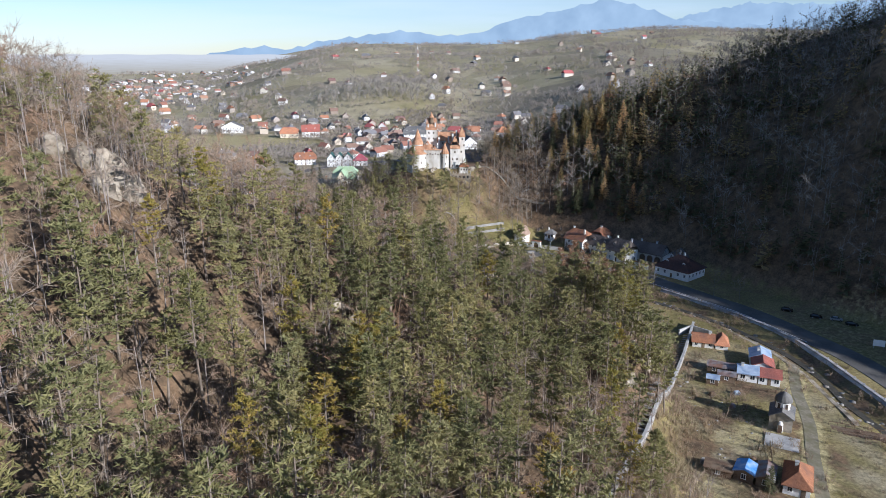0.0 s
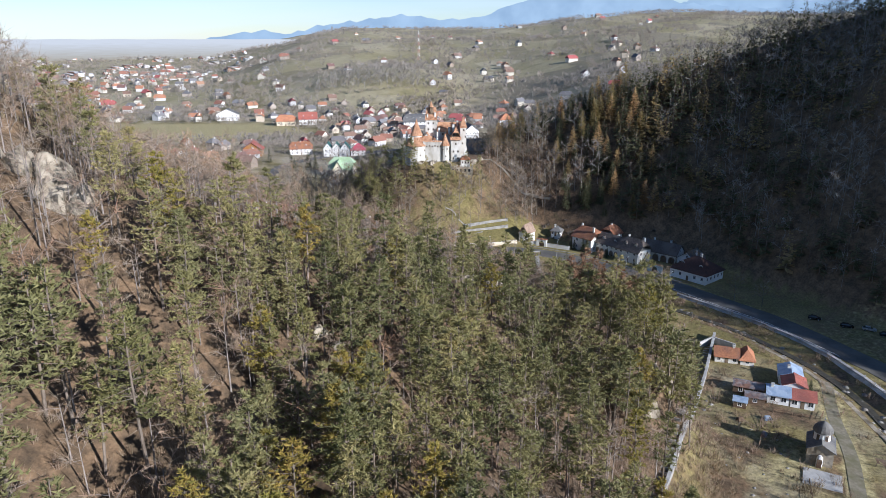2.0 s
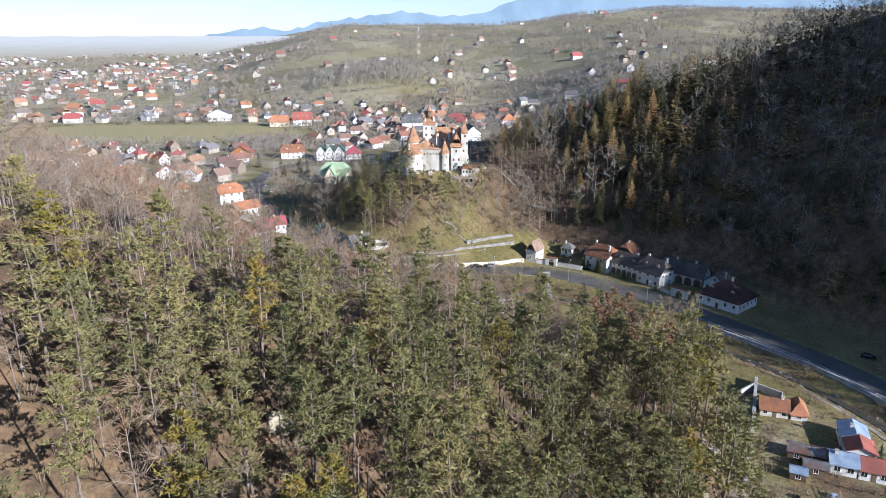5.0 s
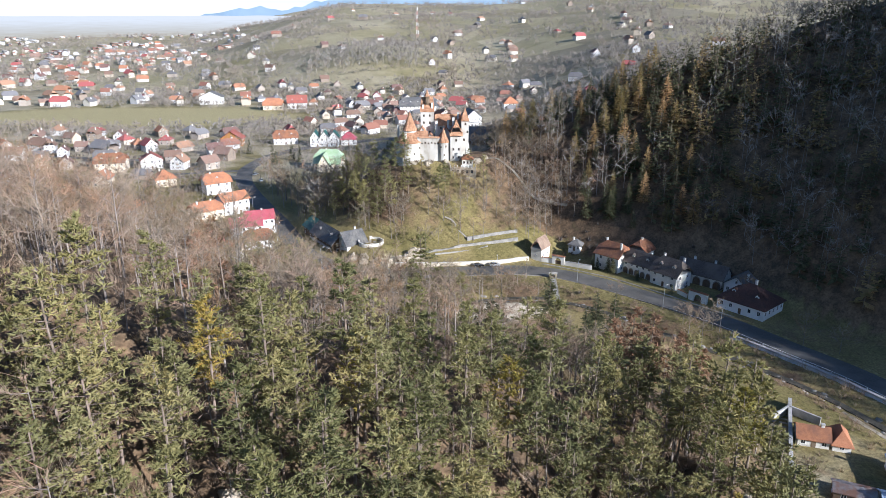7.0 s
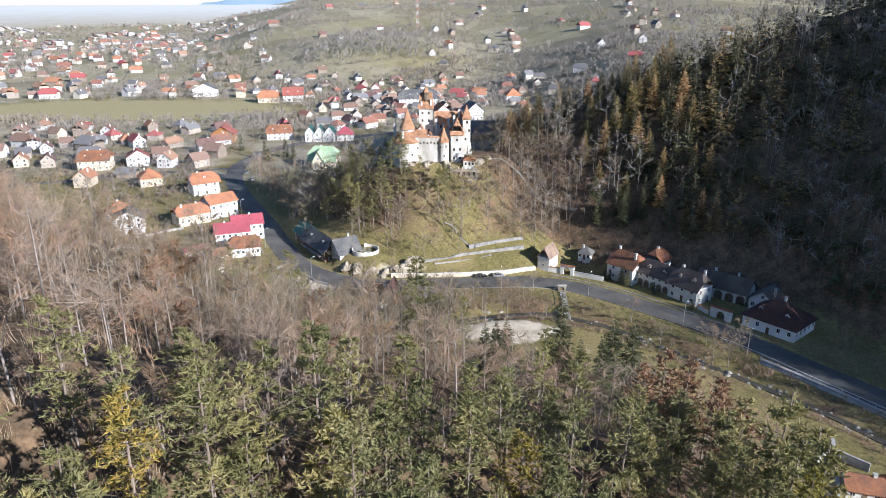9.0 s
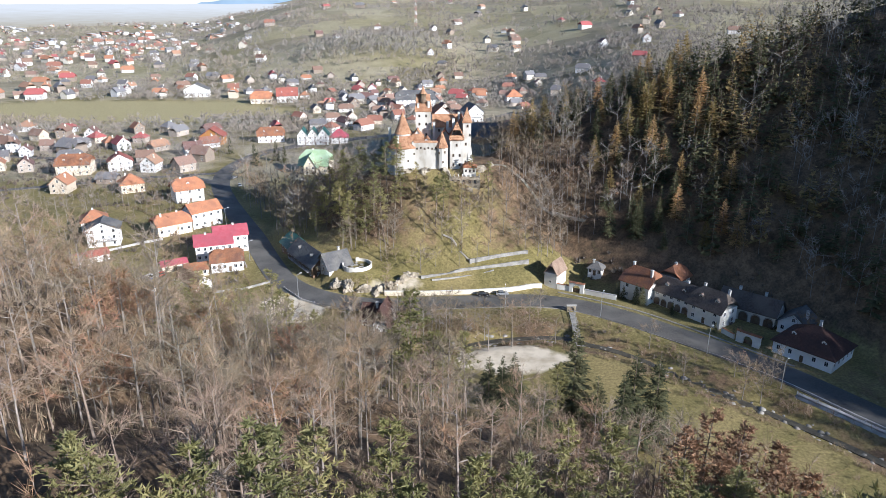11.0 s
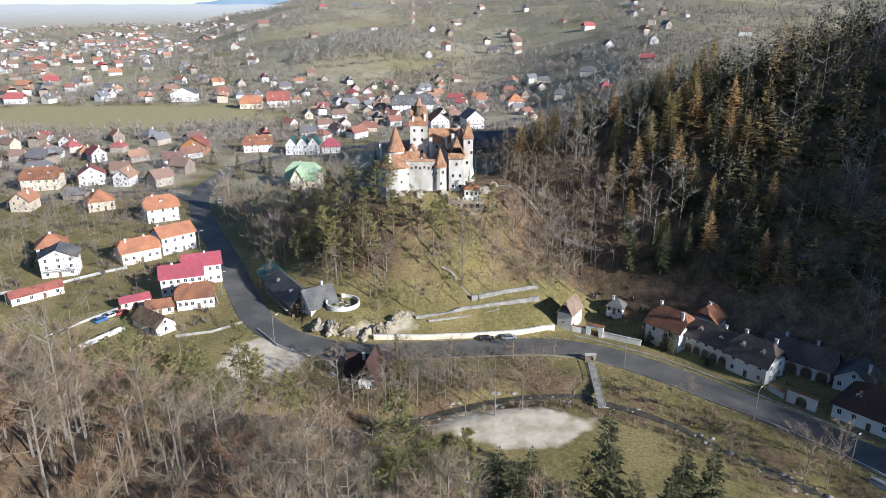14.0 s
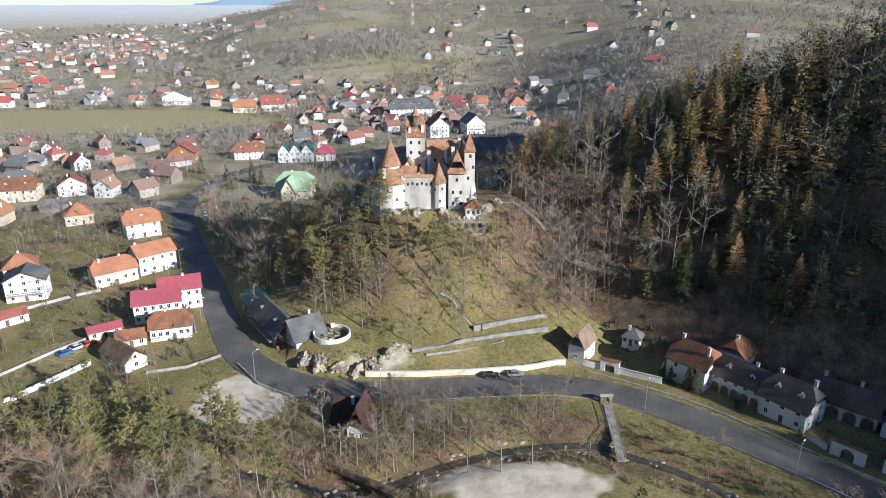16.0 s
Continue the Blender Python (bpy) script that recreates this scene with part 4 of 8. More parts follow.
for x, y in ((38, 196), (43, 201), (47, 197), (41, 205), (50, 204), (36, 203), (46, 208), (52, 198)):
    plant("pine_tree", K_rust, int(x), x, y, 0.9 + 0.02 * (x % 9), 31 * x, "dying pine with rust-brown needles", "dying pines")


def snag_shape(rng, H):
    b = Bag()
    tv, tf = tube([(0.02 * z, 0, z) for z in np.linspace(-1, H, 5)], [0.22, 0.18, 0.13, 0.08, 0.02], 6)
    for k in range(46):
        z = H * rng.uniform(0.25, 0.97)
        a, ln = rng.uniform(0, 6.283), (1 - z / H) * 3.2 + 0.5
        b.stick((0.02 * z, 0, z), (math.cos(a) * ln, math.sin(a) * ln, z - 0.12 * ln), 0.035, 0.01)
    return tv, tf, b.v, b.f


K_snag = tree_kind([snag_shape(rng, 17), snag_shape(rng, 14)], M_trunk, M_trunk)
for i, (x, y) in enumerate(((-66.5, 131), (-71, 128), (-58, 112), (-30, 158), (-33, 150), (12, 168))):
    plant("dead_tree", K_snag, i, x, y, 1.0 - 0.06 * i, 60 * i, "dead grey conifer with bare horizontal branches", "dead trees", 3 - i)

for x, y in scatter(rng, -78, -38, 222, 268, 6.5, lambda X, Y: 0.75 * bump2(X, Y, -58, 248, 20, 24)):
    plant("beech_tree", K_copper, rng.integers(99), x, y, rng.uniform(0.5, 0.85), rng.uniform(0, 360), "beech still holding copper-brown leaves", "beeches on the spur")

# dark conifers along the meadow's edge
for x, y, s, k in ((31.7, 258, 1.15, 1), (36.5, 255, 0.95, 1), (44, 253, 1.1, 1), (49.3, 253.5, 0.95, 1), (12.3, 257.4, 1.15, 1), (17.2, 252, 1.0, 1), (15, 259, 0.9, 1), (24, 251.5, 0.95, 1), (27.5, 254, 0.85, 4), (-4, 230, 1.0, 0), (0, 233, 0.95, 2), (6.5, 243, 0.95, 0), (3, 246, 0.9, 4), (-9, 262, 0.7, 2), (14, 244, 0.85, 1), (40, 247, 0.9, 1), (-7, 240, 0.9, 5)):
    plant("spruce_tree" if k == 1 else "pine_tree", K_spruce if k == 1 else K_pine, k + int(x), x, y, s, 40 * k + 7 * x, "dark green conifer at the meadow's edge", "conifers by the meadow")

for x, y, s in ((-66.7, 302.2, 0.72), (-62.2, 307.2, 0.6), (-54, 299.7, 0.7), (-58, 296.5, 0.62), (-34.5, 295, 0.72), (-27.7, 281.5, 0.8), (-31, 287, 0.66), (-39.4, 303.6, 0.6), (-83.4, 321.3, 0.7), (-78, 314, 0.62), (-5.6, 278.6, 0.55), (-72, 309, 0.64)):
    plant("pine_tree", K_yellow if x == -58 else K_pine, int(-x), x, y, s, 23 * x, "olive-green pine at the foot of the wood", "pines by the stream")
for x, y, s in ((-8, 299.7, 0.75), (-4, 303.1, 0.7), (3, 306.8, 0.62), (8.6, 305.6, 0.66), (-24.2, 307.2, 0.8), (14.4, 308, 0.6), (-12.5, 303, 0.7), (-20, 303.5, 0.62)):
    plant("bare_tree", K_birch, int(9 - x), x, y, s, 37 * x, "pale bushy leafless tree on the stream bank", "bare trees by the stream")


rough = scatter(rng, 5, 92, 100, 232, 1.7, lambda X, Y: np.clip(sstep(-0.5, 1.5, spur_h(X, Y)) * sstep(17, 9, spur_h(X, Y)) * 0.8, 0, 1))
stuff("thicket", SHRUBS, [(x, y, rng.uniform(0.5, 1.15), rng.uniform(0, 6.28)) for x, y in rough], M_shrub, M_shrub, "brown leafless thicket at the foot of the slope", "shrubs")


# the mountain east of the valley
def mount_keep(X, Y):
    m = mountain_h(X, Y)
    return np.where((X > 58) & (X < 112), sstep(9, 17, m), sstep(3, 9, m)) * (X > 30) * (Y < 446) * (np.maximum(castle_hill_h(X, Y), 0) < 24)


# trees past X = 0.7 Y are out of view, kept to shade the valley
mt = scatter(rng, 30, 300, 130, 470, 5.3, lambda X, Y: mount_keep(X, Y) * (1 - 0.5 * (X > 0.7 * Y + 20)))
backslope = scatter(rng, 60, 320, 440, 500, 9.0, lambda X, Y: sstep(1, 6, mountain_h(X, Y)) * (Y >= 446) * (Y < 500) * 0.8)
lar, spr, bar = [], [], []
for x, y in mt:
    west = math.exp(-((x - 95) / 50) ** 2) * (y > 335)
    r = rng.uniform()
    if x < 60 and 335 < y < 405:      # only leafless trees beside the castle
        if r < 0.5:
            bar.append((x, y))
        continue
    (lar if r < 0.025 + 0.3 * west else spr if r < 0.34 + 0.5 * west else bar).append((x, y))
for x, y in backslope:
    (spr if rng.uniform() < 0.45 else bar).append((x, y))
near_l = sorted(lar, key=lambda p: p[0])[:55]
near_s = sorted(spr, key=lambda p: p[0])[:60]
for x, y in near_l:
    plant("larch_tree", K_larch, rng.integers(99), x, y, rng.uniform(0.5, 0.85), rng.uniform(0, 360), "golden-brown autumn larch on the steep slope", "larches on the mountain")
for x, y in near_s:
    plant("spruce_tree", K_spruce, rng.integers(99), x, y, rng.uniform(0.42, 0.82), rng.uniform(0, 360), "dark green pointed spruce on the steep slope", "spruces on the mountain")
far = [p for p in lar if p not in near_l]
stuff("larch_wood", FARSPRUCES, [(x, y, rng.uniform(0.5, 0.85), rng.uniform(0, 6.28)) for x, y in far], M_bark, M_larch, "scattered golden larches on the mountainside", "trees")
far = [p for p in spr if p not in near_s]
stuff("spruce_wood", FARSPRUCES, [(x, y, rng.uniform(0.45, 0.85), rng.uniform(0, 6.28)) for x, y in far], M_bark, M_spruce, "dark spruces on the mountainside", "trees")
pale = [p for i, p in enumerate(bar) if i % 5 < 3]
dark = [p for i, p in enumerate(bar) if i % 5 >= 3]
stuff("mountain_wood", SLOPEBARES, [(x, y, rng.uniform(0.6, 1.0), rng.uniform(0, 6.28)) for x, y in dark], M_darktwig, M_darktwig, "dark leafless broadleaf wood on the steep mountain", "trees")
stuff("mountain_wood", SLOPEBARES, [(x, y, rng.uniform(0.75, 1.2), rng.uniform(0, 6.28)) for x, y in pale], M_birch, M_birch, "pale grey leafless trees on the steep mountain", "trees")

# the castle rock: mixed trees on its west side, few in front
hill = scatter(rng, -75, 60, 345, 450, 4.8, lambda X, Y: np.clip(sstep(1, 6, castle_hill_h(X, Y)) * (np.hypot((X + 1) * 0.71, Y - 396) > 25) * (0.2 + 0.85 * sstep(-14, -30, X) + 0.5 * sstep(400, 420, Y) + 0.35 * sstep(22, 40, X)), 0, 1) * (seg_dist(ROAD, X, Y) > 9) * (np.hypot(X + 29, Y - 352) > 9) * (np.hypot(X + 50, Y - 362) > 14))
back = [p for p in hill if p[1] > 402 or p[0] < -48]
dense = scatter(rng, -78, -10, 352, 425, 5.0, lambda X, Y: 0.9 * sstep(0.5, 4, castle_hill_h(X, Y)) * sstep(-11, -19, X) * (np.hypot((X + 1) * 0.71, Y - 396) > 22) * (seg_dist(ROAD, X, Y) > 9) * (np.hypot(X + 29, Y - 352) > 11) * (np.hypot(X + 50, Y - 362) > 14))
stuff("rock_wood", MIDBARES, [(x, y, rng.uniform(0.55, 0.85), rng.uniform(0, 6.28)) for x, y in dense[::2]], M_trunk, M_twig, "leafless broadleaf wood on the castle rock", "trees")
stuff("rock_pines", MIDPINES, [(x, y, rng.uniform(0.5, 0.8), rng.uniform(0, 6.28)) for x, y in dense[1::4]], M_bark, M_needles, "dark pines on the castle rock", "trees")
stuff("rock_brush", BUSHES, [(x, y, rng.uniform(0.9, 1.6), rng.uniform(0, 6.28)) for x, y in dense[3::4]], M_darktwig, M_darktwig, "dark leafless brush on the castle rock", "shrubs")
hill = [p for p in hill if not (p[1] > 402 or p[0] < -48)]
stuff("hill_wood", MIDBARES, [(x, y, rng.uniform(0.6, 0.95), rng.uniform(0, 6.28)) for x, y in back], M_trunk, M_twig, "leafless broadleaf wood behind the castle rock", "trees")
for x, y in hill:
    if rng.uniform() < 0.38 and x < 0:
        plant("pine_tree", K_pine, rng.integers(99), x, y, rng.uniform(0.6, 0.9), rng.uniform(0, 360), "dark green pine on the castle rock", "trees on the castle rock")
    else:
        plant("bare_tree", K_mid, rng.integers(99), x, y, rng.uniform(0.6, 0.95), rng.uniform(0, 360), "leafless broadleaf tree on the castle rock", "trees on the castle rock")



# ---- building helpers ----
def part(name, bm, material, parent, label=""):
    """Links a bmesh as one mesh object under a thing or a part."""
    me = bpy.data.meshes.new(name)
    bm.to_mesh(me)
    bm.free()
    if material:
        me.materials.append(material)
    ob = new(name, me)
    ob.parent = parent
    return tagged(ob, label) if label else ob


def share(name, me, parent, m=None, label=""):
    ob = new(name, me)
    ob.parent = parent
    if m is not None:
        ob.matrix_basis = m
    return tagged(ob, label) if label else ob


def solid(verts, faces):
    bm = bmesh.new()
    vs = [bm.verts.new(v) for v in verts]
    for f in faces:
        bm.faces.new([vs[i] for i in f])
    bmesh.ops.recalc_face_normals(bm, faces=bm.faces)
    return bm


def box(x0, x1, y0, y1, z0, z1, bm=None, bevel=0.0):
    bm = bm or bmesh.new()
    v = [bm.verts.new(p) for p in ((x0, y0, z0), (x1, y0, z0), (x1, y1, z0), (x0, y1, z0), (x0, y0, z1), (x1, y0, z1), (x1, y1, z1), (x0, y1, z1))]
    for f in ((3, 2, 1, 0), (4, 5, 6, 7), (0, 1, 5, 4), (1, 2, 6, 5), (2, 3, 7, 6), (3, 0, 4, 7)):
        bm.faces.new([v[i] for i in f])
    if bevel:
        bmesh.ops.bevel(bm, geom=list(bm.edges), offset=bevel, segments=1, affect="EDGES")
    return bm


def lathe(profile, n=16, cx=0.0, cy=0.0, cap=True):
    """A turned form: rows of radius, z from the bottom up."""
    v, f = [], []
    for r, z in profile:
        for k in range(n):
            a = 2 * math.pi * k / n
            v.append((cx + r * math.cos(a), cy + r * math.sin(a), z))
    for i in range(len(profile) - 1):
        for k in range(n):
            f.append((i * n + k, i * n + (k + 1) % n, (i + 1) * n + (k + 1) % n, (i + 1) * n + k))
    if cap:
        f += [tuple(range(n - 1, -1, -1)), tuple(range((len(profile) - 1) * n, len(profile) * n))]
    return solid(v, f)


def gable_wall(L, W, h, rise, axis, sink=1.5):
    """House body with its gables, front on y = 0."""
    if axis == "x":
        prof = [(0, -sink), (W, -sink), (W, h), (W / 2, h + rise), (0, h)]
        v = [(-L / 2, y, z) for y, z in prof] + [(L / 2, y, z) for y, z in prof]
    else:
        prof = [(-L / 2, -sink), (L / 2, -sink), (L / 2, h), (0, h + rise), (-L / 2, h)]
        v = [(x, 0, z) for x, z in prof] + [(x, W, z) for x, z in prof]
    f = [tuple(range(4, -1, -1)), tuple(range(5, 10))] + [(i, (i + 1) % 5, 5 + (i + 1) % 5, 5 + i) for i in range(5)]
    return solid(v, f)


def roof_solid(L, W, h, rise, kind, axis, o=0.6, t=0.22, cut=0.45):
    """Roof of one closed solid: gable, hip or half-hip, with overhang o and thickness t."""
    if axis == "y":
        A, B = W, L
    else:
        A, B = L, W
    # a: along the ridge, b: across; centred
    sl = rise / (B / 2)
    ez = h - sl * o
    ha, hb = A / 2 + o, B / 2 + o
    top = h + rise
    inset = {"gable": 0.0, "hip": min(B / 2 + o, ha * 0.98), "half": min((B / 2 + o) * cut, ha * 0.6)}[kind]
    v = []
    for dz in (0.0, t):
        v += [(-ha, -hb, ez + dz), (ha, -hb, ez + dz), (ha, hb, ez + dz), (-ha, hb, ez + dz)]
        if kind == "half":
            k = 1 - cut
            v += [(-ha, -hb * (1 - k), ez + (top - ez) * k + dz), (-ha, hb * (1 - k), ez + (top - ez) * k + dz),
                  (ha, -hb * (1 - k), ez + (top - ez) * k + dz), (ha, hb * (1 - k), ez + (top - ez) * k + dz)]
        v += [(-ha + inset, 0, top + dz), (ha - inset, 0, top + dz)]
    if kind == "half":
        up = [(10, 11, 16, 19, 18, 14), (12, 13, 15, 18, 19, 17), (14, 18, 15), (16, 17, 19)]
        dn = [(0, 1, 6, 9, 8, 4)[::-1], (2, 3, 5, 8, 9, 7)[::-1], (4, 8, 5)[::-1], (6, 7, 9)[::-1]]
        rim = [(0, 1), (1, 6), (6, 7), (7, 2), (2, 3), (3, 5), (5, 4), (4, 0)]
        off = 10
    elif kind == "hip":
        up = [(6, 7, 11, 10), (8, 9, 10, 11), (7, 8, 11), (9, 6, 10)]
        dn = [(0, 4, 5, 1), (2, 5, 4, 3), (1, 5, 2), (3, 4, 0)]
        rim, off = [(0, 1), (1, 2), (2, 3), (3, 0)], 6
    else:
        up = [(6, 7, 11, 10), (8, 9, 10, 11)]
        dn = [(0, 4, 5, 1), (2, 5, 4, 3)]
        rim, off = [(0, 1), (1, 5), (5, 2), (2, 3), (3, 4), (4, 0)], 6
    f = up + dn + [(a, b, b + off, a + off) for a, b in rim]
    if axis == "y":
        v = [(b, a, z) for a, b, z in v]
    bm = solid(v, f)
    bm.transform(Matrix.Translation((0, W / 2, 0)))
    return bm


WIN = {}


def window_mesh(w, h, arched=False):
    key = (round(w, 2), round(h, 2), arched)
    if key not in WIN:
        fr = bmesh.new()
        b = 0.1
        for x0, x1, z0, z1 in ((-w / 2 - b, w / 2 + b, h, h + b), (-w / 2 - b, -w / 2, 0, h), (w / 2, w / 2 + b, 0, h), (-0.03, 0.03, 0, h)):
            box(x0, x1, -0.05, 0.02, z0, z1, fr)
        box(-w / 2 - b - 0.05, w / 2 + b + 0.05, -0.12, 0.02, -b, 0, fr)
        a = bpy.data.meshes.new("window")
        fr.to_mesh(a)
        fr.free()
        a.materials.append(M_wood if arched else M_white)
        p = box(-w / 2, w / 2, -0.015, 0.02, 0, h)
        g = bpy.data.meshes.new("pane")
        p.to_mesh(g)
        p.free()
        g.materials.append(M_glass)
        WIN[key] = (a, g)
    return WIN[key]


def window(parent, x, y, z, turn, w=0.9, h=1.2, wood=False):
    a, g = window_mesh(w, h, wood)
    o = share("window", a, parent, pose(x, y, z, 0, 0, turn))
    share("pane", g, o)
    return o


def chimney(parent, x, y, z0, z1, s=0.35, material=None):
    c = part("chimney", box(x - s, x + s, y - s, y + s, z0, z1), material or M_plaster, parent)
    part("cap", box(x - s - 0.1, x + s + 0.1, y - s - 0.1, y + s + 0.1, z1, z1 + 0.15), M_concrete, c)
    return c


def house(name, label, pl, pr, depth, h, rise, roof="gable", axis="x", wall=None, tiles=None, floors=1, cols=3, side=2, over=0.6,
          chimneys=((0.3, 0.35),), dormers=0, balcony=False, z=None, category="house", group="", door=True, win=(0.9, 1.2), cut=0.45, sides=True, low=True):
    """A house whose front wall stands on the line from pl to pr; it reaches back by depth."""
    dx, dy = pr[0] - pl[0], pr[1] - pl[1]
    L, turn = math.hypot(dx, dy), math.atan2(dy, dx)
    e = new(name)
    cx, cy = (pl[0] + pr[0]) / 2, (pl[1] + pr[1]) / 2
    if z is None:
        z = hz(cx - math.sin(turn) * depth / 2, cy + math.cos(turn) * depth / 2)
    e.matrix_basis = pose(cx, cy, z, 0, 0, math.degrees(turn))
    tagged(e, label, category, group)
    wall, tiles = wall or M_white, tiles or M_orange
    part("wall", gable_wall(L, depth, h, rise if roof == "gable" else 0.02, axis), wall, e)
    r = part("roof", roof_solid(L, depth, h, rise, roof, axis, over, cut=cut), tiles, e)
    A, B = (L, depth) if axis == "x" else (depth, L)
    for u, v in chimneys:
        zr = h + rise * (1 - abs(2 * v - 1))
        px, py = ((u - 0.5) * L, v * depth) if axis == "x" else ((v - 0.5) * L, u * depth)
        chimney(e, px, py, zr - 0.6, h + rise + 0.7)
    fh = h / floors
    w, wh = win
    for k in range(floors):
        zz = k * fh + fh * 0.36
        for i in range(cols):
            x = (i + 0.5) / cols * L - L / 2
            if k == 0 and not low:
                continue
            if door and k == 0 and i == cols // 2:
                d = part("door", box(x - 0.5, x + 0.5, -0.06, 0.02, 0.05, 2.05, bevel=0.02), M_wood, e)
                part("handle", box(x + 0.34, x + 0.4, -0.1, -0.06, 1.0, 1.1), M_metal, d)
                continue
            window(e, x, 0, zz, 0, w, wh)
        if sides:
            for i in range(side):
                y = (i + 0.5) / side * depth
                window(e, L / 2, y, zz, 90, w, wh)
                window(e, -L / 2, y, zz, -90, w, wh)
    if roof == "gable" and rise > 2.2:
        if axis == "y":
            window(e, 0, 0, h + rise * 0.22, 0, w * 0.8, wh * 0.8)
        else:
            window(e, L / 2, depth / 2, h + rise * 0.22, 90, w * 0.8, wh * 0.8)
            window(e, -L / 2, depth / 2, h + rise * 0.22, -90, w * 0.8, wh * 0.8)
    for i in range(dormers):
        u = (i + 0.5) / dormers * A - A / 2
        v = B * 0.2
        zr = h + rise * 0.4
        d = part("dormer", gable_wall(1.3, B * 0.25, 0.9, 0.5, "y", 0.6), wall, e)
        m = pose(u, v, zr - 0.15) if axis == "x" else pose(-L / 2 + v, u + depth / 2, zr - 0.15, 0, 0, -90)
        d.matrix_basis = m
        part("dormer_roof", roof_solid(1.3, B * 0.25, 0.9, 0.5, "gable", "y", 0.2, 0.1), tiles, d)
        window(d, 0, 0, 0.12, 0, 0.7, 0.65)
    if balcony:
        b = part("balcony", box(-L * 0.42, L * 0.42, -1.3, 0, fh - 0.2, fh), M_concrete, e)
        bm = bmesh.new()
        for i in range(15):
            x = -L * 0.42 + i * L * 0.84 / 14
            box(x - 0.04, x + 0.04, -1.28, -1.2, fh, fh + 0.9, bm)
        box(-L * 0.42, L * 0.42, -1.3, -1.18, fh + 0.9, fh + 1.0, bm)
        part("railing", bm, M_wood, b)
    return e


def arches(e, xs, w, h):
    """Dark round-headed panels along a front wall, for doors and shaded bays, each with its stone surround."""
    for x in xs:
        pts = [(-w / 2, 0.05)] + [(-w / 2 * math.cos(math.pi * i / 8), h - w / 2 + w / 2 * math.sin(math.pi * i / 8)) for i in range(9)] + [(w / 2, 0.05)]
        n = len(pts)
        for nm, k, y0, y1, m in (("surround", 1.14, -0.1, 0.03, M_stone), ("arched_door", 1.0, -0.13, 0.02, M_wood)):
            v = [(x + px * k, y, pz * (k if pz > 0.1 else 1)) for y in (y0, y1) for px, pz in pts]
            part(nm, solid(v, [tuple(range(n)), tuple(range(2 * n - 1, n - 1, -1))] + [(i, (i + 1) % n, n + (i + 1) % n, n + i) for i in range(n)]), m, e)
    return e


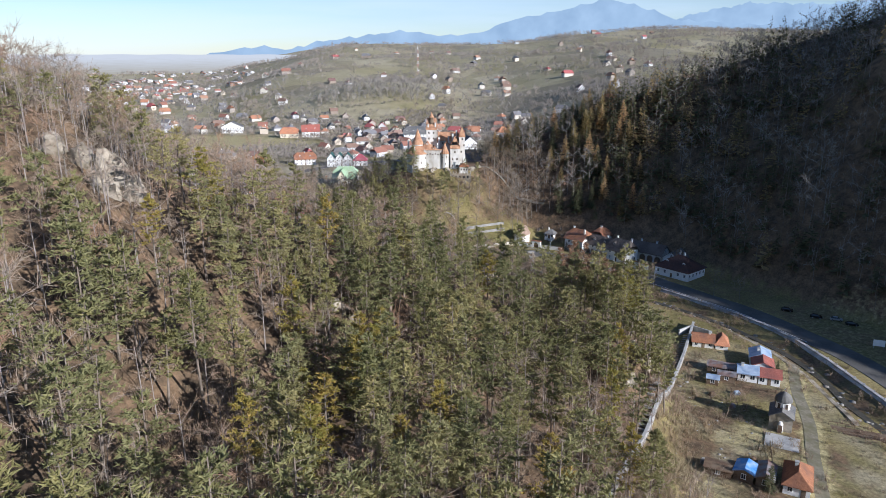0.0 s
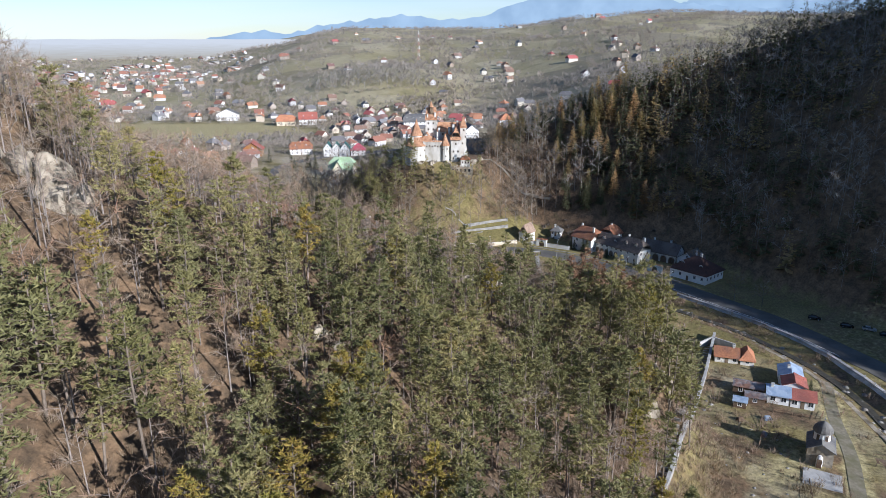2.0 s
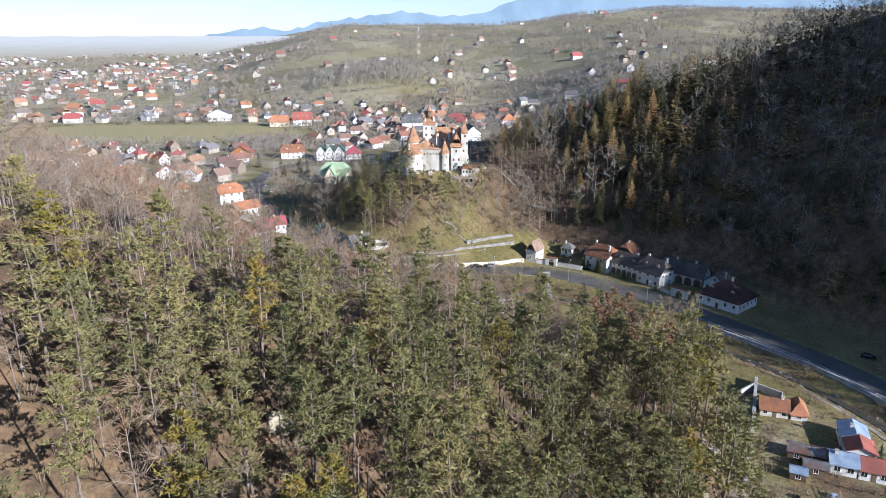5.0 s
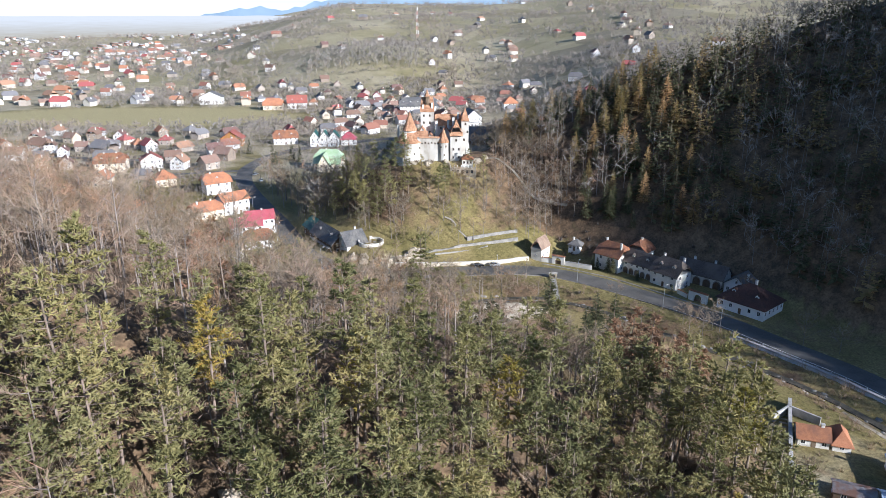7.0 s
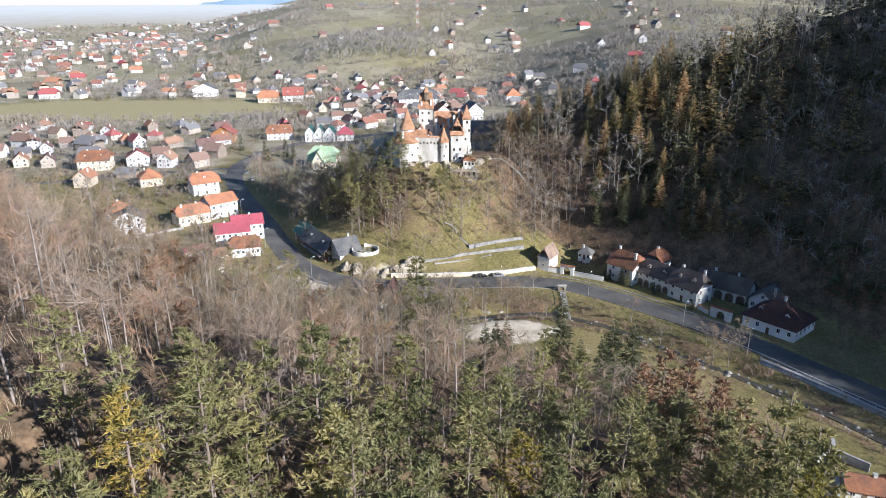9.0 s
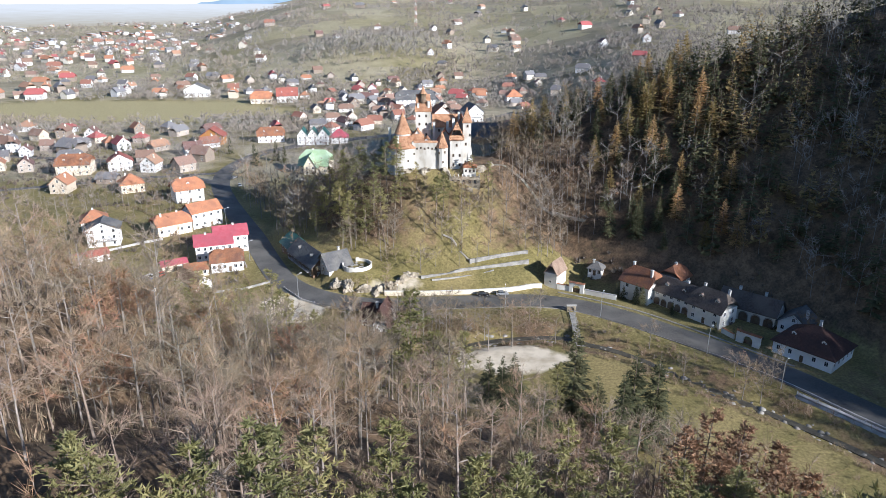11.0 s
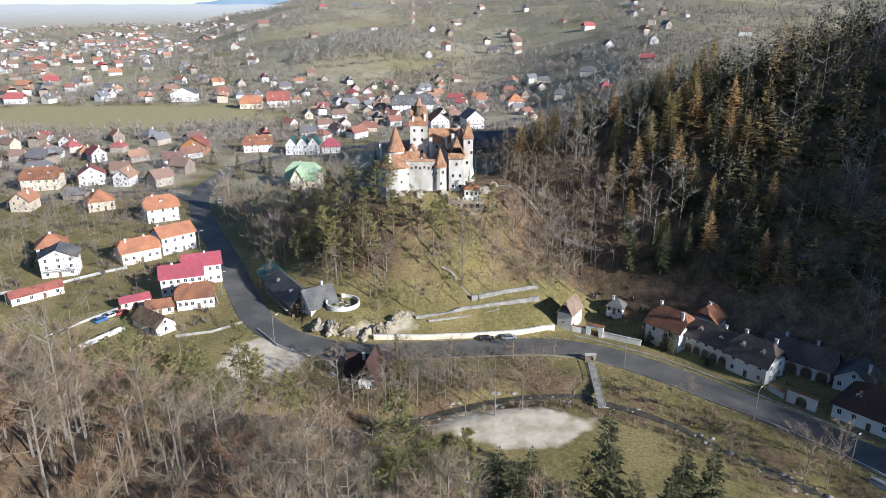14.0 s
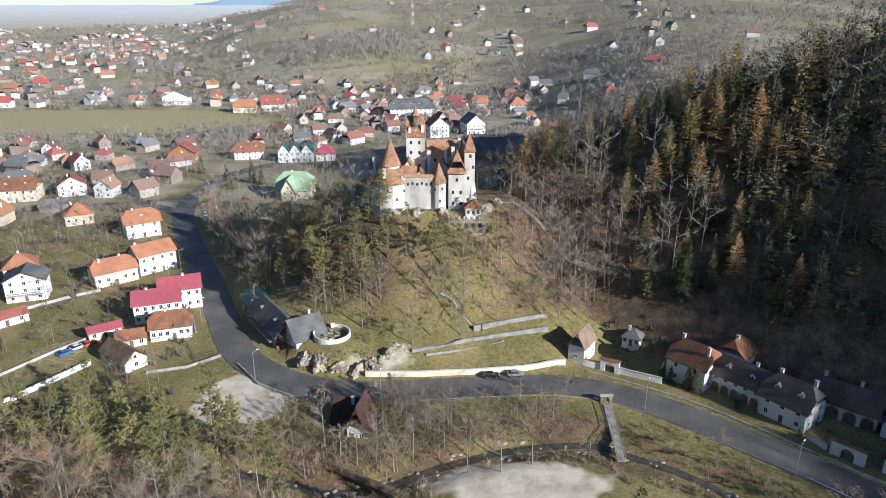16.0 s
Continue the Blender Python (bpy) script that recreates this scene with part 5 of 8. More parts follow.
# ---- the castle ----
def build_castle():
    e = new("castle")
    e.matrix_basis = pose(-0.7, 380, -1.2)
    tagged(e, "medieval hilltop castle with pale plastered walls and red-brown tiled roofs", "castle")
    Z = 26.0

    def round_tower(x, y, r, top, skirt, tip, n=14, batter=0.5, base=Z, drum=None, drum_top=None):
        t = part("round_tower", lathe([(r + batter, base), (r + batter * 0.4, base + 8), (r, top - 1.2), (r, top)], n, x, y), M_castle, e)
        if drum:
            part("roof", lathe([(r + 0.5, top - 0.35), (r + 0.45, top), (drum + 0.15, skirt)], n, x, y), M_castletile, t)
            part("drum", lathe([(drum, skirt - 0.6), (drum, drum_top)], n, x, y), M_castle, t)
            part("spire", lathe([(drum + 0.45, drum_top - 0.25), (drum * 0.72, drum_top + (tip - drum_top) * 0.33), (0.05, tip)], n, x, y), M_castletile, t)
        else:
            part("spire", lathe([(r + 0.4, top - 0.3), (r * 0.72, top + (tip - top) * 0.35), (0.05, tip)], n, x, y), M_castletile, t)
        part("finial", lathe([(0.06, tip - 0.2), (0.03, tip + 1.4)], 6, x, y), M_metal, t)
        return t

    def block(name, x0, x1, y0, y1, top, rise, kind="gable", axis="x", base=Z, tiles=None, over=0.35, wins=(), batter=0.0):
        L, W = x1 - x0, y1 - y0
        h = top - base
        w = part(name, gable_wall(L, W, h, rise if kind == "gable" else 0.02, axis, 0.0), M_castle, e)
        w.matrix_basis = pose((x0 + x1) / 2, y0, base)
        part("roof", roof_solid(L, W, h, rise, kind, axis, over, 0.2), tiles or M_castletile, w)
        for wx, wz in wins:
            window(w, wx - (x0 + x1) / 2, 0, wz - base, 0, 0.55, 0.85, True)
        return w

    t = round_tower(-12.9, 6.4, 6.1, 43.8, 47.8, 57.0, drum=2.9, drum_top=48.8, batter=0.9, n=18)
    for a, z in ((-150, 40.5), (-120, 38.0), (-95, 41.5), (-70, 38.5), (-45, 41.0), (-110, 42.4)):
        x, y = -12.9 + 6.2 * math.cos(radians(a)), 6.4 + 6.2 * math.sin(radians(a))
        window(t, x, y, z, a + 90, 0.4, 0.6, True)
    chimney(t, -18.2, 8.5, 43, 50.3, 0.45)
    chimney(t, -14.6, 1.9, 44, 48.2, 0.4)
    # south curtain wall with its wall-walk roof and sloped foot
    w = part("curtain_wall", box(-9.4, 0.8, 2.2, 3.8, Z, 45.8), M_castle, e)
    part("buttress", solid([(-8.4, 1.3, Z), (0.4, 1.3, Z), (0.4, 2.25, 37), (-8.4, 2.25, 37), (-8.4, 3.0, Z), (0.4, 3.0, Z)],
                           [(0, 1, 2, 3), (0, 3, 4), (1, 5, 2), (3, 2, 5, 4), (0, 4, 5, 1)]), M_castle, w)
    part("coping", solid([(-8.7, 1.95, 45.6), (0.9, 1.95, 45.6), (0.9, 3.0, 46.3), (-8.7, 3.0, 46.3), (-8.7, 4.1, 45.6), (0.9, 4.1, 45.6)],
                         [(0, 1, 2, 3), (3, 2, 5, 4), (0, 3, 4), (1, 5, 2), (0, 4, 5, 1)]), M_castletile, w)
    for i in range(6):
        window(w, -7.4 + i * 1.45, 2.2, 43.0 + 0.3 * (i % 2), 0, 0.45, 0.6, True)
    block("guard_house", -9.2, -5.0, 3.9, 8.5, 45.5, 2.6, "gable", "x", wins=((-7.4, 44.0),))
    block("guard_house", -5.6, -1.8, 4.5, 9.5, 44.8, 2.2, "gable", "y")
    block("palace_wing", -9.5, -5.5, 9.5, 15, 46.4, 2.8, "gable", "y", wins=((-8.5, 44.6), (-6.6, 44.6)))
    # the keep with its steep roof, wooden lantern and spire
    k = part("keep", box(-3.0, 3.0, 0, 6.4, 0, 29.9), M_castle, e)
    k.matrix_basis = pose(-5.3, 15, Z)
    for wx, wz in ((-1.5, 20.0), (1.2, 20.0), (-1.5, 24.2), (1.2, 24.2), (-1.5, 27.4), (1.2, 27.4)):
        window(k, wx, 0, wz, 0, 0.55, 0.85, True)
    v = [(sx * hx, 3.2 + sy * hy, z) for hx, hy, z in ((3.35, 3.6, 29.5), (3.3, 3.55, 29.85), (2.95, 1.7, 33.2), (2.7, 0.2, 36.0)) for sx, sy in ((-1, -1), (1, -1), (1, 1), (-1, 1))]
    part("roof", solid(v, [(3, 2, 1, 0), (12, 13, 14, 15)] + [(4 * r + i, 4 * r + (i + 1) % 4, 4 * r + 4 + (i + 1) % 4, 4 * r + 4 + i) for r in range(3) for i in range(4)]), M_castletile, k)
    part("string_course", box(-3.12, 3.12, -0.12, 6.52, 22.4, 22.7), M_plaster, k)
    lan = part("lantern", lathe([(1.15, 32.6), (1.15, 36.4)], 6, 0, 1.9), M_wood, k)
    part("railing", lathe([(1.5, 33.2), (1.5, 33.9)], 8, 0, 1.9), M_wood, lan)
    part("spire", lathe([(1.65, 36.3), (0.85, 37.3), (0.05, 39.4)], 6, 0, 1.9), M_castletile, lan)
    chimney(k, 2.2, 0.7, 29.9, 33.4, 0.4)
    chimney(k, -1.9, 0.6, 29.9, 32.6, 0.35)
    # slender stair turret and its recess
    t = round_tower(2.2, 3.0, 2.15, 44.0, 0, 50.0, n=12, batter=0.3)
    for a, z in ((-120, 41.5), (-80, 38.0), (-60, 41.8), (-100, 34.5)):
        window(t, 2.2 + 2.2 * math.cos(radians(a)), 3.0 + 2.2 * math.sin(radians(a)), z, a + 90, 0.4, 0.65, True)
    block("gallery", 0.5, 6.5, 5.5, 12, 45.5, 4.2, "gable", "y", tiles=M_oldtile)
    # south-east palace block and square tower
    b = block("palace", 5.2, 10.4, 2.4, 10.5, 47.6, 5.6, "half", "y", wins=((6.6, 36.6), (9.0, 36.6), (6.6, 40.2), (9.0, 40.2), (7.8, 44.2)))
    part("eave_roof", solid([(-2.9, -0.7, 20.6), (2.9, -0.7, 20.6), (2.9, 0.05, 22.4), (-2.9, 0.05, 22.4), (-2.9, 0.05, 20.6), (2.9, 0.05, 20.6)],
                            [(0, 1, 2, 3), (0, 3, 4), (1, 5, 2), (0, 4, 5, 1), (3, 2, 5, 4)]), M_castletile, b)
    t = block("square_tower", 10.2, 13.4, 5.5, 10.5, 53.6, 4.6, "hip", "y", wins=((11.3, 37), (12.9, 40), (11.4, 44), (12.9, 47.5), (12.0, 51)))
    part("buttress", solid([(0.6, -2.2, 0), (3.0, -2.2, 0), (1.8, 0.1, 17), (0.6, 0.1, 17), (0.6, 1, 0), (3.4, 1, 0)],
                           [(0, 1, 2, 3), (0, 3, 4), (1, 5, 2), (0, 4, 5, 1), (3, 2, 5, 4)]), M_castle, t)
    block("north_wing", -1.5, 9.5, 16, 24, 49.5, 4.2, "gable", "x", tiles=M_castletile, wins=((1, 47.5), (4, 47.5), (7, 47.5)))
    block("east_wing", 7.5, 12.5, 10.5, 22, 48.8, 5.0, "gable", "y", tiles=M_oldtile)
    block("west_wing", -15.5, -9.0, 11, 20, 45.5, 4.0, "gable", "y", tiles=M_castletile)
    chimney(e, 4.3, 9.0, 46, 52.5, 0.45)
    chimney(e, 6.6, 6.2, 50, 54.2, 0.5)
    chimney(e, 8.9, 17.0, 50, 55.0, 0.45)
    chimney(e, 12.2, 14.0, 49, 55.5, 0.45)
    chimney(e, -1.0, 13.5, 44, 51.5, 0.5)
    # gatehouse terraces at the foot
    block("entrance_lodge", 10.4, 15.2, -2.2, 2.0, 37.2, 1.7, "hip", "x", tiles=M_oldtile, wins=((11.3, 35.2), (12.8, 35.2), (14.3, 35.2)))
    tw = part("terrace_wall", box(5.0, 16.6, -3.4, -2.8, Z - 6, 33.6), M_limestone, e, "weathered pale stone terrace wall")
    for i in range(5):
        window(tw, 6.4 + i * 2.1, -3.4, 31.0, 0, 0.9, 1.3, True)
    part("terrace_floor", box(5.0, 16.6, -2.8, 2.35, Z - 6, 32.9), M_limestone, e)
    for i in range(8):
        part("parapet_post", box(5.1 + i * 1.58, 5.45 + i * 1.58, -3.35, -2.85, 33.6, 34.5), M_plaster, e)
    part("terrace_wall", box(7.0, 14.0, -4.9, -4.4, Z - 8, 29.6), M_limestone, e, "weathered pale stone terrace wall")
    part("terrace_floor", box(7.0, 14.0, -4.4, -3.45, Z - 8, 29.0), M_limestone, e)
    part("terrace_wall", box(-1.4, 3.9, -2.6, -2.0, Z - 6, 30.8), M_castle, e, "pale plastered terrace wall")
    part("stair", solid([(0.2, -6.2, Z), (2.6, -6.2, Z), (2.6, -1.0, 32), (0.2, -1.0, 32), (0.2, -1.0, Z), (2.6, -1.0, Z)],
                        [(0, 1, 2, 3), (0, 3, 4), (1, 5, 2), (0, 4, 5, 1), (3, 2, 5, 4)]), M_stone, e)
    return e


build_castle()


def crag(name, rng, x, y, r, h, label, n=3, squash=1.0, category="rock"):
    """A weathered rock outcrop of broken ledges."""
    bm = bmesh.new()
    bmesh.ops.create_icosphere(bm, subdivisions=n, radius=1.0)
    off = rng.uniform(0, 50)
    for v in bm.verts:
        p = v.co.copy()
        k = 1 + 0.5 * noise.noise(p * 1.3 + Vector((off, 0, 0))) + 0.2 * noise.noise(p * 4.5 + Vector((0, off, 0))) + 0.12 * noise.noise(p * 11 + Vector((off, off, 0)))
        z = p.z * h * k
        v.co = Vector((p.x * r * k, p.y * r * squash * k, 0.7 * z + 0.3 * round(z / (h * 0.3)) * h * 0.3))
    me = bpy.data.meshes.new(name)
    bm.to_mesh(me)
    bm.free()
    me.materials.append(M_limestone)
    o = new(name, me)
    o.matrix_basis = pose(x, y, hz(x, y) - h * 0.5, 0, 0, rng.uniform(0, 360))
    return tagged(o, label, category)


crng = np.random.default_rng(3)
for i in range(8):
    a = -2.75 + i * 0.33
    crag("rock", crng, -1 + 24 * math.cos(a), 398 + 18 * math.sin(a), crng.uniform(2.0, 3.2), crng.uniform(1.4, 2.4), "pale limestone crag under the castle walls")
for x, y, r, h in ((-73, 149, 4, 7), (-68, 147, 3.5, 6), (-78, 148, 4, 6), (-71, 143, 3.5, 6), (-66, 144, 3, 5), (-83, 146, 3.5, 5), (51, 169, 2.4, 4.5), (55, 176, 2.4, 4.5), (48, 162, 2, 3), (58, 186, 2, 3.5), (-24, 146, 2.5, 3), (-20, 144, 1.8, 2), (14, 150, 2, 2.5)):
    crag("rock", crng, x, y, r, h, "pale limestone outcrop on the wooded slope")

# ---- houses along the road ----
house("gatehouse", "narrow white customs house with steep weathered tiled roof", (37.7, 346.4), (41.6, 343.8), 8, 5.4, 3.8, "half", "y", M_plaster, M_paletile, 1, 1, 2, 0.35, (), door=False, cut=0.25, win=(0.6, 0.8))
house("lodge", "small white lodge with grey hipped roof under the mountain", (54.5, 353.5), (58.7, 351.0), 4.4, 2.8, 1.9, "hip", "x", M_white, M_greyroof, 1, 3, 1, 0.5, ((0.3, 0.4),), category="lodge")
house("road_house", "two-storey white house with rust-brown hipped roof beside the road", (62.3, 337.5), (69.6, 329.6), 10, 6.4, 4.2, "half", "x", M_plaster, M_oldtile, 2, 2, 2, 0.6, ((0.1, 0.6), (0.9, 0.3)))
arches(house("arcaded_house", "white arcaded house with dark tiled roof beside the road", (72.2, 331.8), (80.5, 321.6), 8, 5.2, 3.6, "gable", "x", M_plaster, M_brownshingle, 2, 5, 1, 0.7, ((0.7, 0.6),), dormers=2, door=False, low=False), [-5.2, -2.6, 0, 2.6, 5.2], 1.9, 2.3)
house("roadside_villa", "white villa with brown tiled roof and dormers beside the road", (79.8, 320.5), (86.5, 311.5), 9, 5.6, 4.6, "half", "x", M_plaster, M_brownshingle, 2, 3, 2, 0.7, ((0.15, 0.6), (0.85, 0.7)), dormers=2)
house("rear_house", "white house with red-brown roof behind the roadside row", (75.5, 338.5), (81.0, 333.0), 7, 5.6, 3.4, "half", "y", M_plaster, M_oldtile, 1, 2, 2, 0.6, ((0.5, 0.5),))
arches(house("stable_wing", "long low white wing with dark roof and arched doors", (90.5, 323.8), (103.5, 311.8), 8.5, 4.2, 3.8, "gable", "x", M_plaster, M_brownshingle, 1, 5, 1, 0.6, ((0.25, 0.7), (0.7, 0.7)), door=False, low=False), [-5.6, -0.6, 3.2, 7.0], 2.6, 2.9)
house("cottage", "small white gabled cottage with grey roof", (103.8, 310.5), (109.8, 304.5), 9, 3.8, 3.2, "gable", "y", M_white, M_greyroof, 1, 3, 2, 0.6, ((0.4, 0.8),))
house("inn", "single-storey white inn with brown hipped roof and dormers", (96.5, 297.5), (107.0, 285.0), 14, 4.2, 4.8, "hip", "x", M_white, M_browntile, 1, 5, 5, 0.7, ((0.5, 0.7),), dormers=2, win=(0.9, 1.3))
house("chalet", "steep brown-roofed chalet with white walls below the road", (-23.6, 314.4), (-15.6, 312.8), 7.5, 3.0, 4.6, "gable", "x", M_white, M_browntile, 1, 3, 2, 0.6, ((0.55, 0.4),), z=-1.2, category="chalet")
house("chalet_wing", "cross wing of a brown-roofed chalet with a pointed gable", (-19.6, 310.8), (-15.0, 309.9), 9.5, 3.2, 6.0, "half", "y", M_white, M_browntile, 1, 2, 2, 0.6, (), z=-1.2, cut=0.2, category="chalet", door=False)
house("restaurant", "roadside restaurant with black shingle roof and white gable", (-44.2, 356.8), (-38.6, 348.6), 9, 5.4, 4.4, "gable", "y", M_white, M_greyroof, 2, 3, 2, 0.8, ((0.8, 0.3),), z=0.1, category="restaurant", group="roadside restaurants")
house("restaurant_hall", "dark roofed hall of a roadside restaurant with timber veranda", (-57.8, 371.5), (-45.5, 353.0), 9, 4.6, 4.0, "gable", "x", M_wood, M_greyroof, 2, 6, 2, 0.8, (), dormers=2, z=0.1, category="restaurant", balcony=True, group="roadside restaurants")
house("restaurant_annex", "annex with dark green sheet metal roof beside the road", (-63.2, 382.0), (-58.0, 373.2), 9, 4.6, 3.4, "gable", "x", M_wood, M_tealroof, 2, 3, 2, 0.7, (), z=0.1, category="restaurant", group="roadside restaurants")

# ---- houses west of the road ----
W = "houses west of the road"
house("house", "long white guest house with crimson sheet metal roof", (-93.2, 369.4), (-80.2, 374.0), 9.5, 6.6, 3.0, "gable", "x", M_white, M_pinkroof, 2, 6, 2, 0.6, ((0.3, 0.5),), group=W)
house("house", "tall white guest house with crimson sheet metal roof and balconies", (-88.8, 379.4), (-77.0, 384.0), 9, 7.2, 3.0, "gable", "x", M_white, M_pinkroof, 2, 5, 2, 0.6, ((0.6, 0.5),), group=W)
house("house", "white bungalow with salmon tiled roof in a garden", (-83.8, 358.0), (-72.8, 361.4), 8.5, 4.2, 3.4, "half", "x", M_white, M_oldtile, 1, 6, 3, 0.6, ((0.4, 0.5),), group=W)
house("shed", "open shed with bright red sheet metal roof", (-102.2, 358.4), (-94.6, 363.6), 4.5, 2.6, 1.2, "gable", "x", M_cream, M_pinkroof, 1, 3, 1, 0.4, (), group=W, category="shed")
house("barn", "old barn with dark weathered tiled roof", (-94.0, 348.0), (-83.5, 339.8), 6.5, 2.8, 2.8, "gable", "x", M_plaster, M_wood, 1, 2, 1, 0.4, (), group=W, category="barn")
house("garage", "low outbuilding with salmon tiled roof", (-92.0, 353.6), (-84.4, 356.6), 6, 2.6, 1.8, "gable", "x", M_cream, M_oldtile, 1, 3, 1, 0.4, (), group=W, category="garage")
house("house", "cream house with long orange tiled roof", (-119.4, 399.0), (-108.2, 408.2), 10, 5.2, 3.6, "half", "x", M_cream, M_orange, 1, 5, 3, 0.6, ((0.2, 0.4), (0.7, 0.5)), group=W)
house("house", "white two-storey house with bright orange tiled roof beside the road", (-108.6, 411.0), (-98.6, 420.6), 10, 7.4, 3.2, "gable", "x", M_white, M_orange, 2, 4, 3, 0.6, ((0.1, 0.6),), group=W)
house("house", "white house with orange half-hipped roof and black shingle skirt", (-131.0, 452.0), (-119.6, 459.6), 11, 7.0, 4.2, "half", "x", M_white, M_orange, 2, 3, 3, 1.0, ((0.3, 0.5),), dormers=1, group=W)
house("house", "white house with orange tiled roof among gardens", (-154.5, 404.0), (-145.0, 409.0), 10, 5.6, 3.8, "hip", "x", M_white, M_orange, 2, 3, 2, 0.6, ((0.5, 0.5),), group=W)
house("house", "three-storey white guest house with balconies and grey roof", (-143.5, 386.5), (-132.0, 390.5), 9, 7.6, 3.0, "gable", "y", M_white, M_greyroof, 3, 3, 3, 0.9, (), balcony=True, group=W)
house("outbuilding", "long low outbuilding with dull red roof", (-140.0, 362.0), (-128.6, 373.6), 5, 2.8, 1.6, "gable", "x", M_white, M_redtile, 1, 4, 1, 0.4, (), group=W, category="shed")
house("house", "cream house with orange hipped roof beside a lane", (-167.0, 471.0), (-157.0, 477.0), 11, 5.0, 4.2, "hip", "x", M_cream, M_orange, 1, 4, 2, 0.6, ((0.3, 0.5),), group=W)
house("house", "large house with salmon tiled cross roof", (-222.0, 510.0), (-204.0, 514.0), 13, 6.6, 5.0, "half", "x", M_cream, M_oldtile, 2, 5, 3, 0.7, ((0.3, 0.5), (0.7, 0.5)), dormers=2, group=W)
house("house", "white house with red gabled roof by the meadow", (-196.0, 520.0), (-184.0, 526.0), 10, 6.0, 4.2, "gable", "y", M_white, M_redtile, 2, 3, 2, 0.7, ((0.5, 0.4),), group=W)

# ---- landmarks of the village ----
V = "village landmarks"
house("villa", "villa with pale green copper roof among trees", (-83.0, 519.0), (-66.0, 517.0), 14, 5.0, 7.5, "half", "x", M_cream, M_greenroof, 2, 5, 3, 0.8, ((0.4, 0.5),), dormers=2, group=V, category="house")
house("villa_wing", "gabled wing of a villa with pale green copper roof", (-79.0, 513.0), (-72.0, 513.0), 14, 5.0, 6.2, "gable", "y", M_cream, M_greenroof, 2, 2, 3, 0.8, (), group=V, category="house")
for i in range(3):
    house("terrace_house", "white terrace house with steep green gabled roof", (-101.0 + i * 7.2, 604 + i * 0.6), (-93.8 + i * 7.2, 604.6 + i * 0.6), 11, 7.0, 4.6, "gable", "y", M_white, M_tealroof, 2, 2, 2, 0.6, (), group=V, category="house")
house("house", "white house with bright red hipped roof", (-78.5, 610.0), (-66.5, 611.0), 10, 5.0, 4.6, "hip", "x", M_white, M_pinkroof, 2, 3, 2, 0.7, (), group=V)
house("chalet", "timber chalet with red roof and glowing varnished balcony", (-170.0, 604.0), (-154.0, 606.0), 13, 6.0, 5.4, "gable", "y", M_warmwood, M_redtile, 2, 4, 3, 1.2, (), balcony=True, group=V, category="chalet")
house("house", "long house with salmon tiled roof and dormers", (-131.0, 612.0), (-113.0, 617.0), 11, 5.4, 5.0, "half", "x", M_white, M_oldtile, 2, 5, 2, 0.7, ((0.5, 0.5),), dormers=2, group=V)
house("hotel", "big white hotel with black hipped roof and balconies", (-42.0, 775.0), (-6.0, 779.0), 22, 10.0, 7.0, "half", "x", M_white, M_greyroof, 3, 9, 4, 0.9, (), dormers=5, balcony=True, group=V, category="hotel")
house("guest_house", "white gabled guest house behind the castle", (-6.0, 690.0), (8.0, 694.0), 16, 9.0, 6.0, "gable", "y", M_white, M_oldtile, 3, 4, 4, 0.7, (), group=V, category="house")
house("house", "white gabled house with grey roof behind the castle", (22.0, 702.0), (36.0, 706.0), 18, 9.0, 6.0, "gable", "y", M_white, M_greyroof, 2, 4, 4, 0.9, (), balcony=True, group=V)
house("museum_barn", "long dark-roofed building behind the castle", (16.0, 610.0), (62.0, 616.0), 18, 4.5, 8.5, "half", "x", M_wood, M_greyroof, 1, 9, 3, 0.9, (), group=V, category="barn")
house("house", "farmhouse with orange tiled roof at the field's edge", (-190.0, 816.0), (-170.0, 818.0), 16, 5.6, 6.0, "half", "x", M_cream, M_orange, 1, 5, 3, 0.8, (), group=V)
house("house", "white farmhouse with red-brown roof at the field's edge", (-166.0, 826.0), (-146.0, 830.0), 16, 7.0, 7.0, "gable", "x", M_white, M_redtile, 2, 5, 3, 0.8, (), dormers=2, group=V)
house("house", "white house with orange pyramid roof in the village", (66.0, 820.0), (82.0, 822.0), 15, 6.0, 6.0, "hip", "x", M_white, M_orange, 2, 4, 3, 0.8, (), group=V)
house("hotel", "white hotel with two tiers of terraces beyond the field", (-275.0, 868.0), (-250.0, 872.0), 14, 8.0, 6.0, "gable", "y", M_white, M_greyroof, 2, 6, 3, 1.0, (), balcony=True, group=V, category="hotel")


# ---- the spread-out village: a few house shapes, each house a thing of its own ----
def far_template(L, W, h, rise, kind, axis, floors):
    ms = []
    for nm, bm, m in (("wall", gable_wall(L, W, h, rise if kind == "gable" else 0.02, axis), M_farwall), ("roof", roof_solid(L, W, h, rise, kind, axis, 0.8, 0.25), M_farroof)):
        me = bpy.data.meshes.new(nm)
        bm.to_mesh(me)
        bm.free()
        me.materials.append(m)
        ms.append(me)
    wins = [(x * L, 0, (k + 0.35) * h / floors) for k in range(floors) for x in (-0.26, 0.26)]
    if axis == "y":
        wins.append((0, 0, h + rise * 0.2))
    return ms[0], ms[1], wins, (L, W, h, rise)


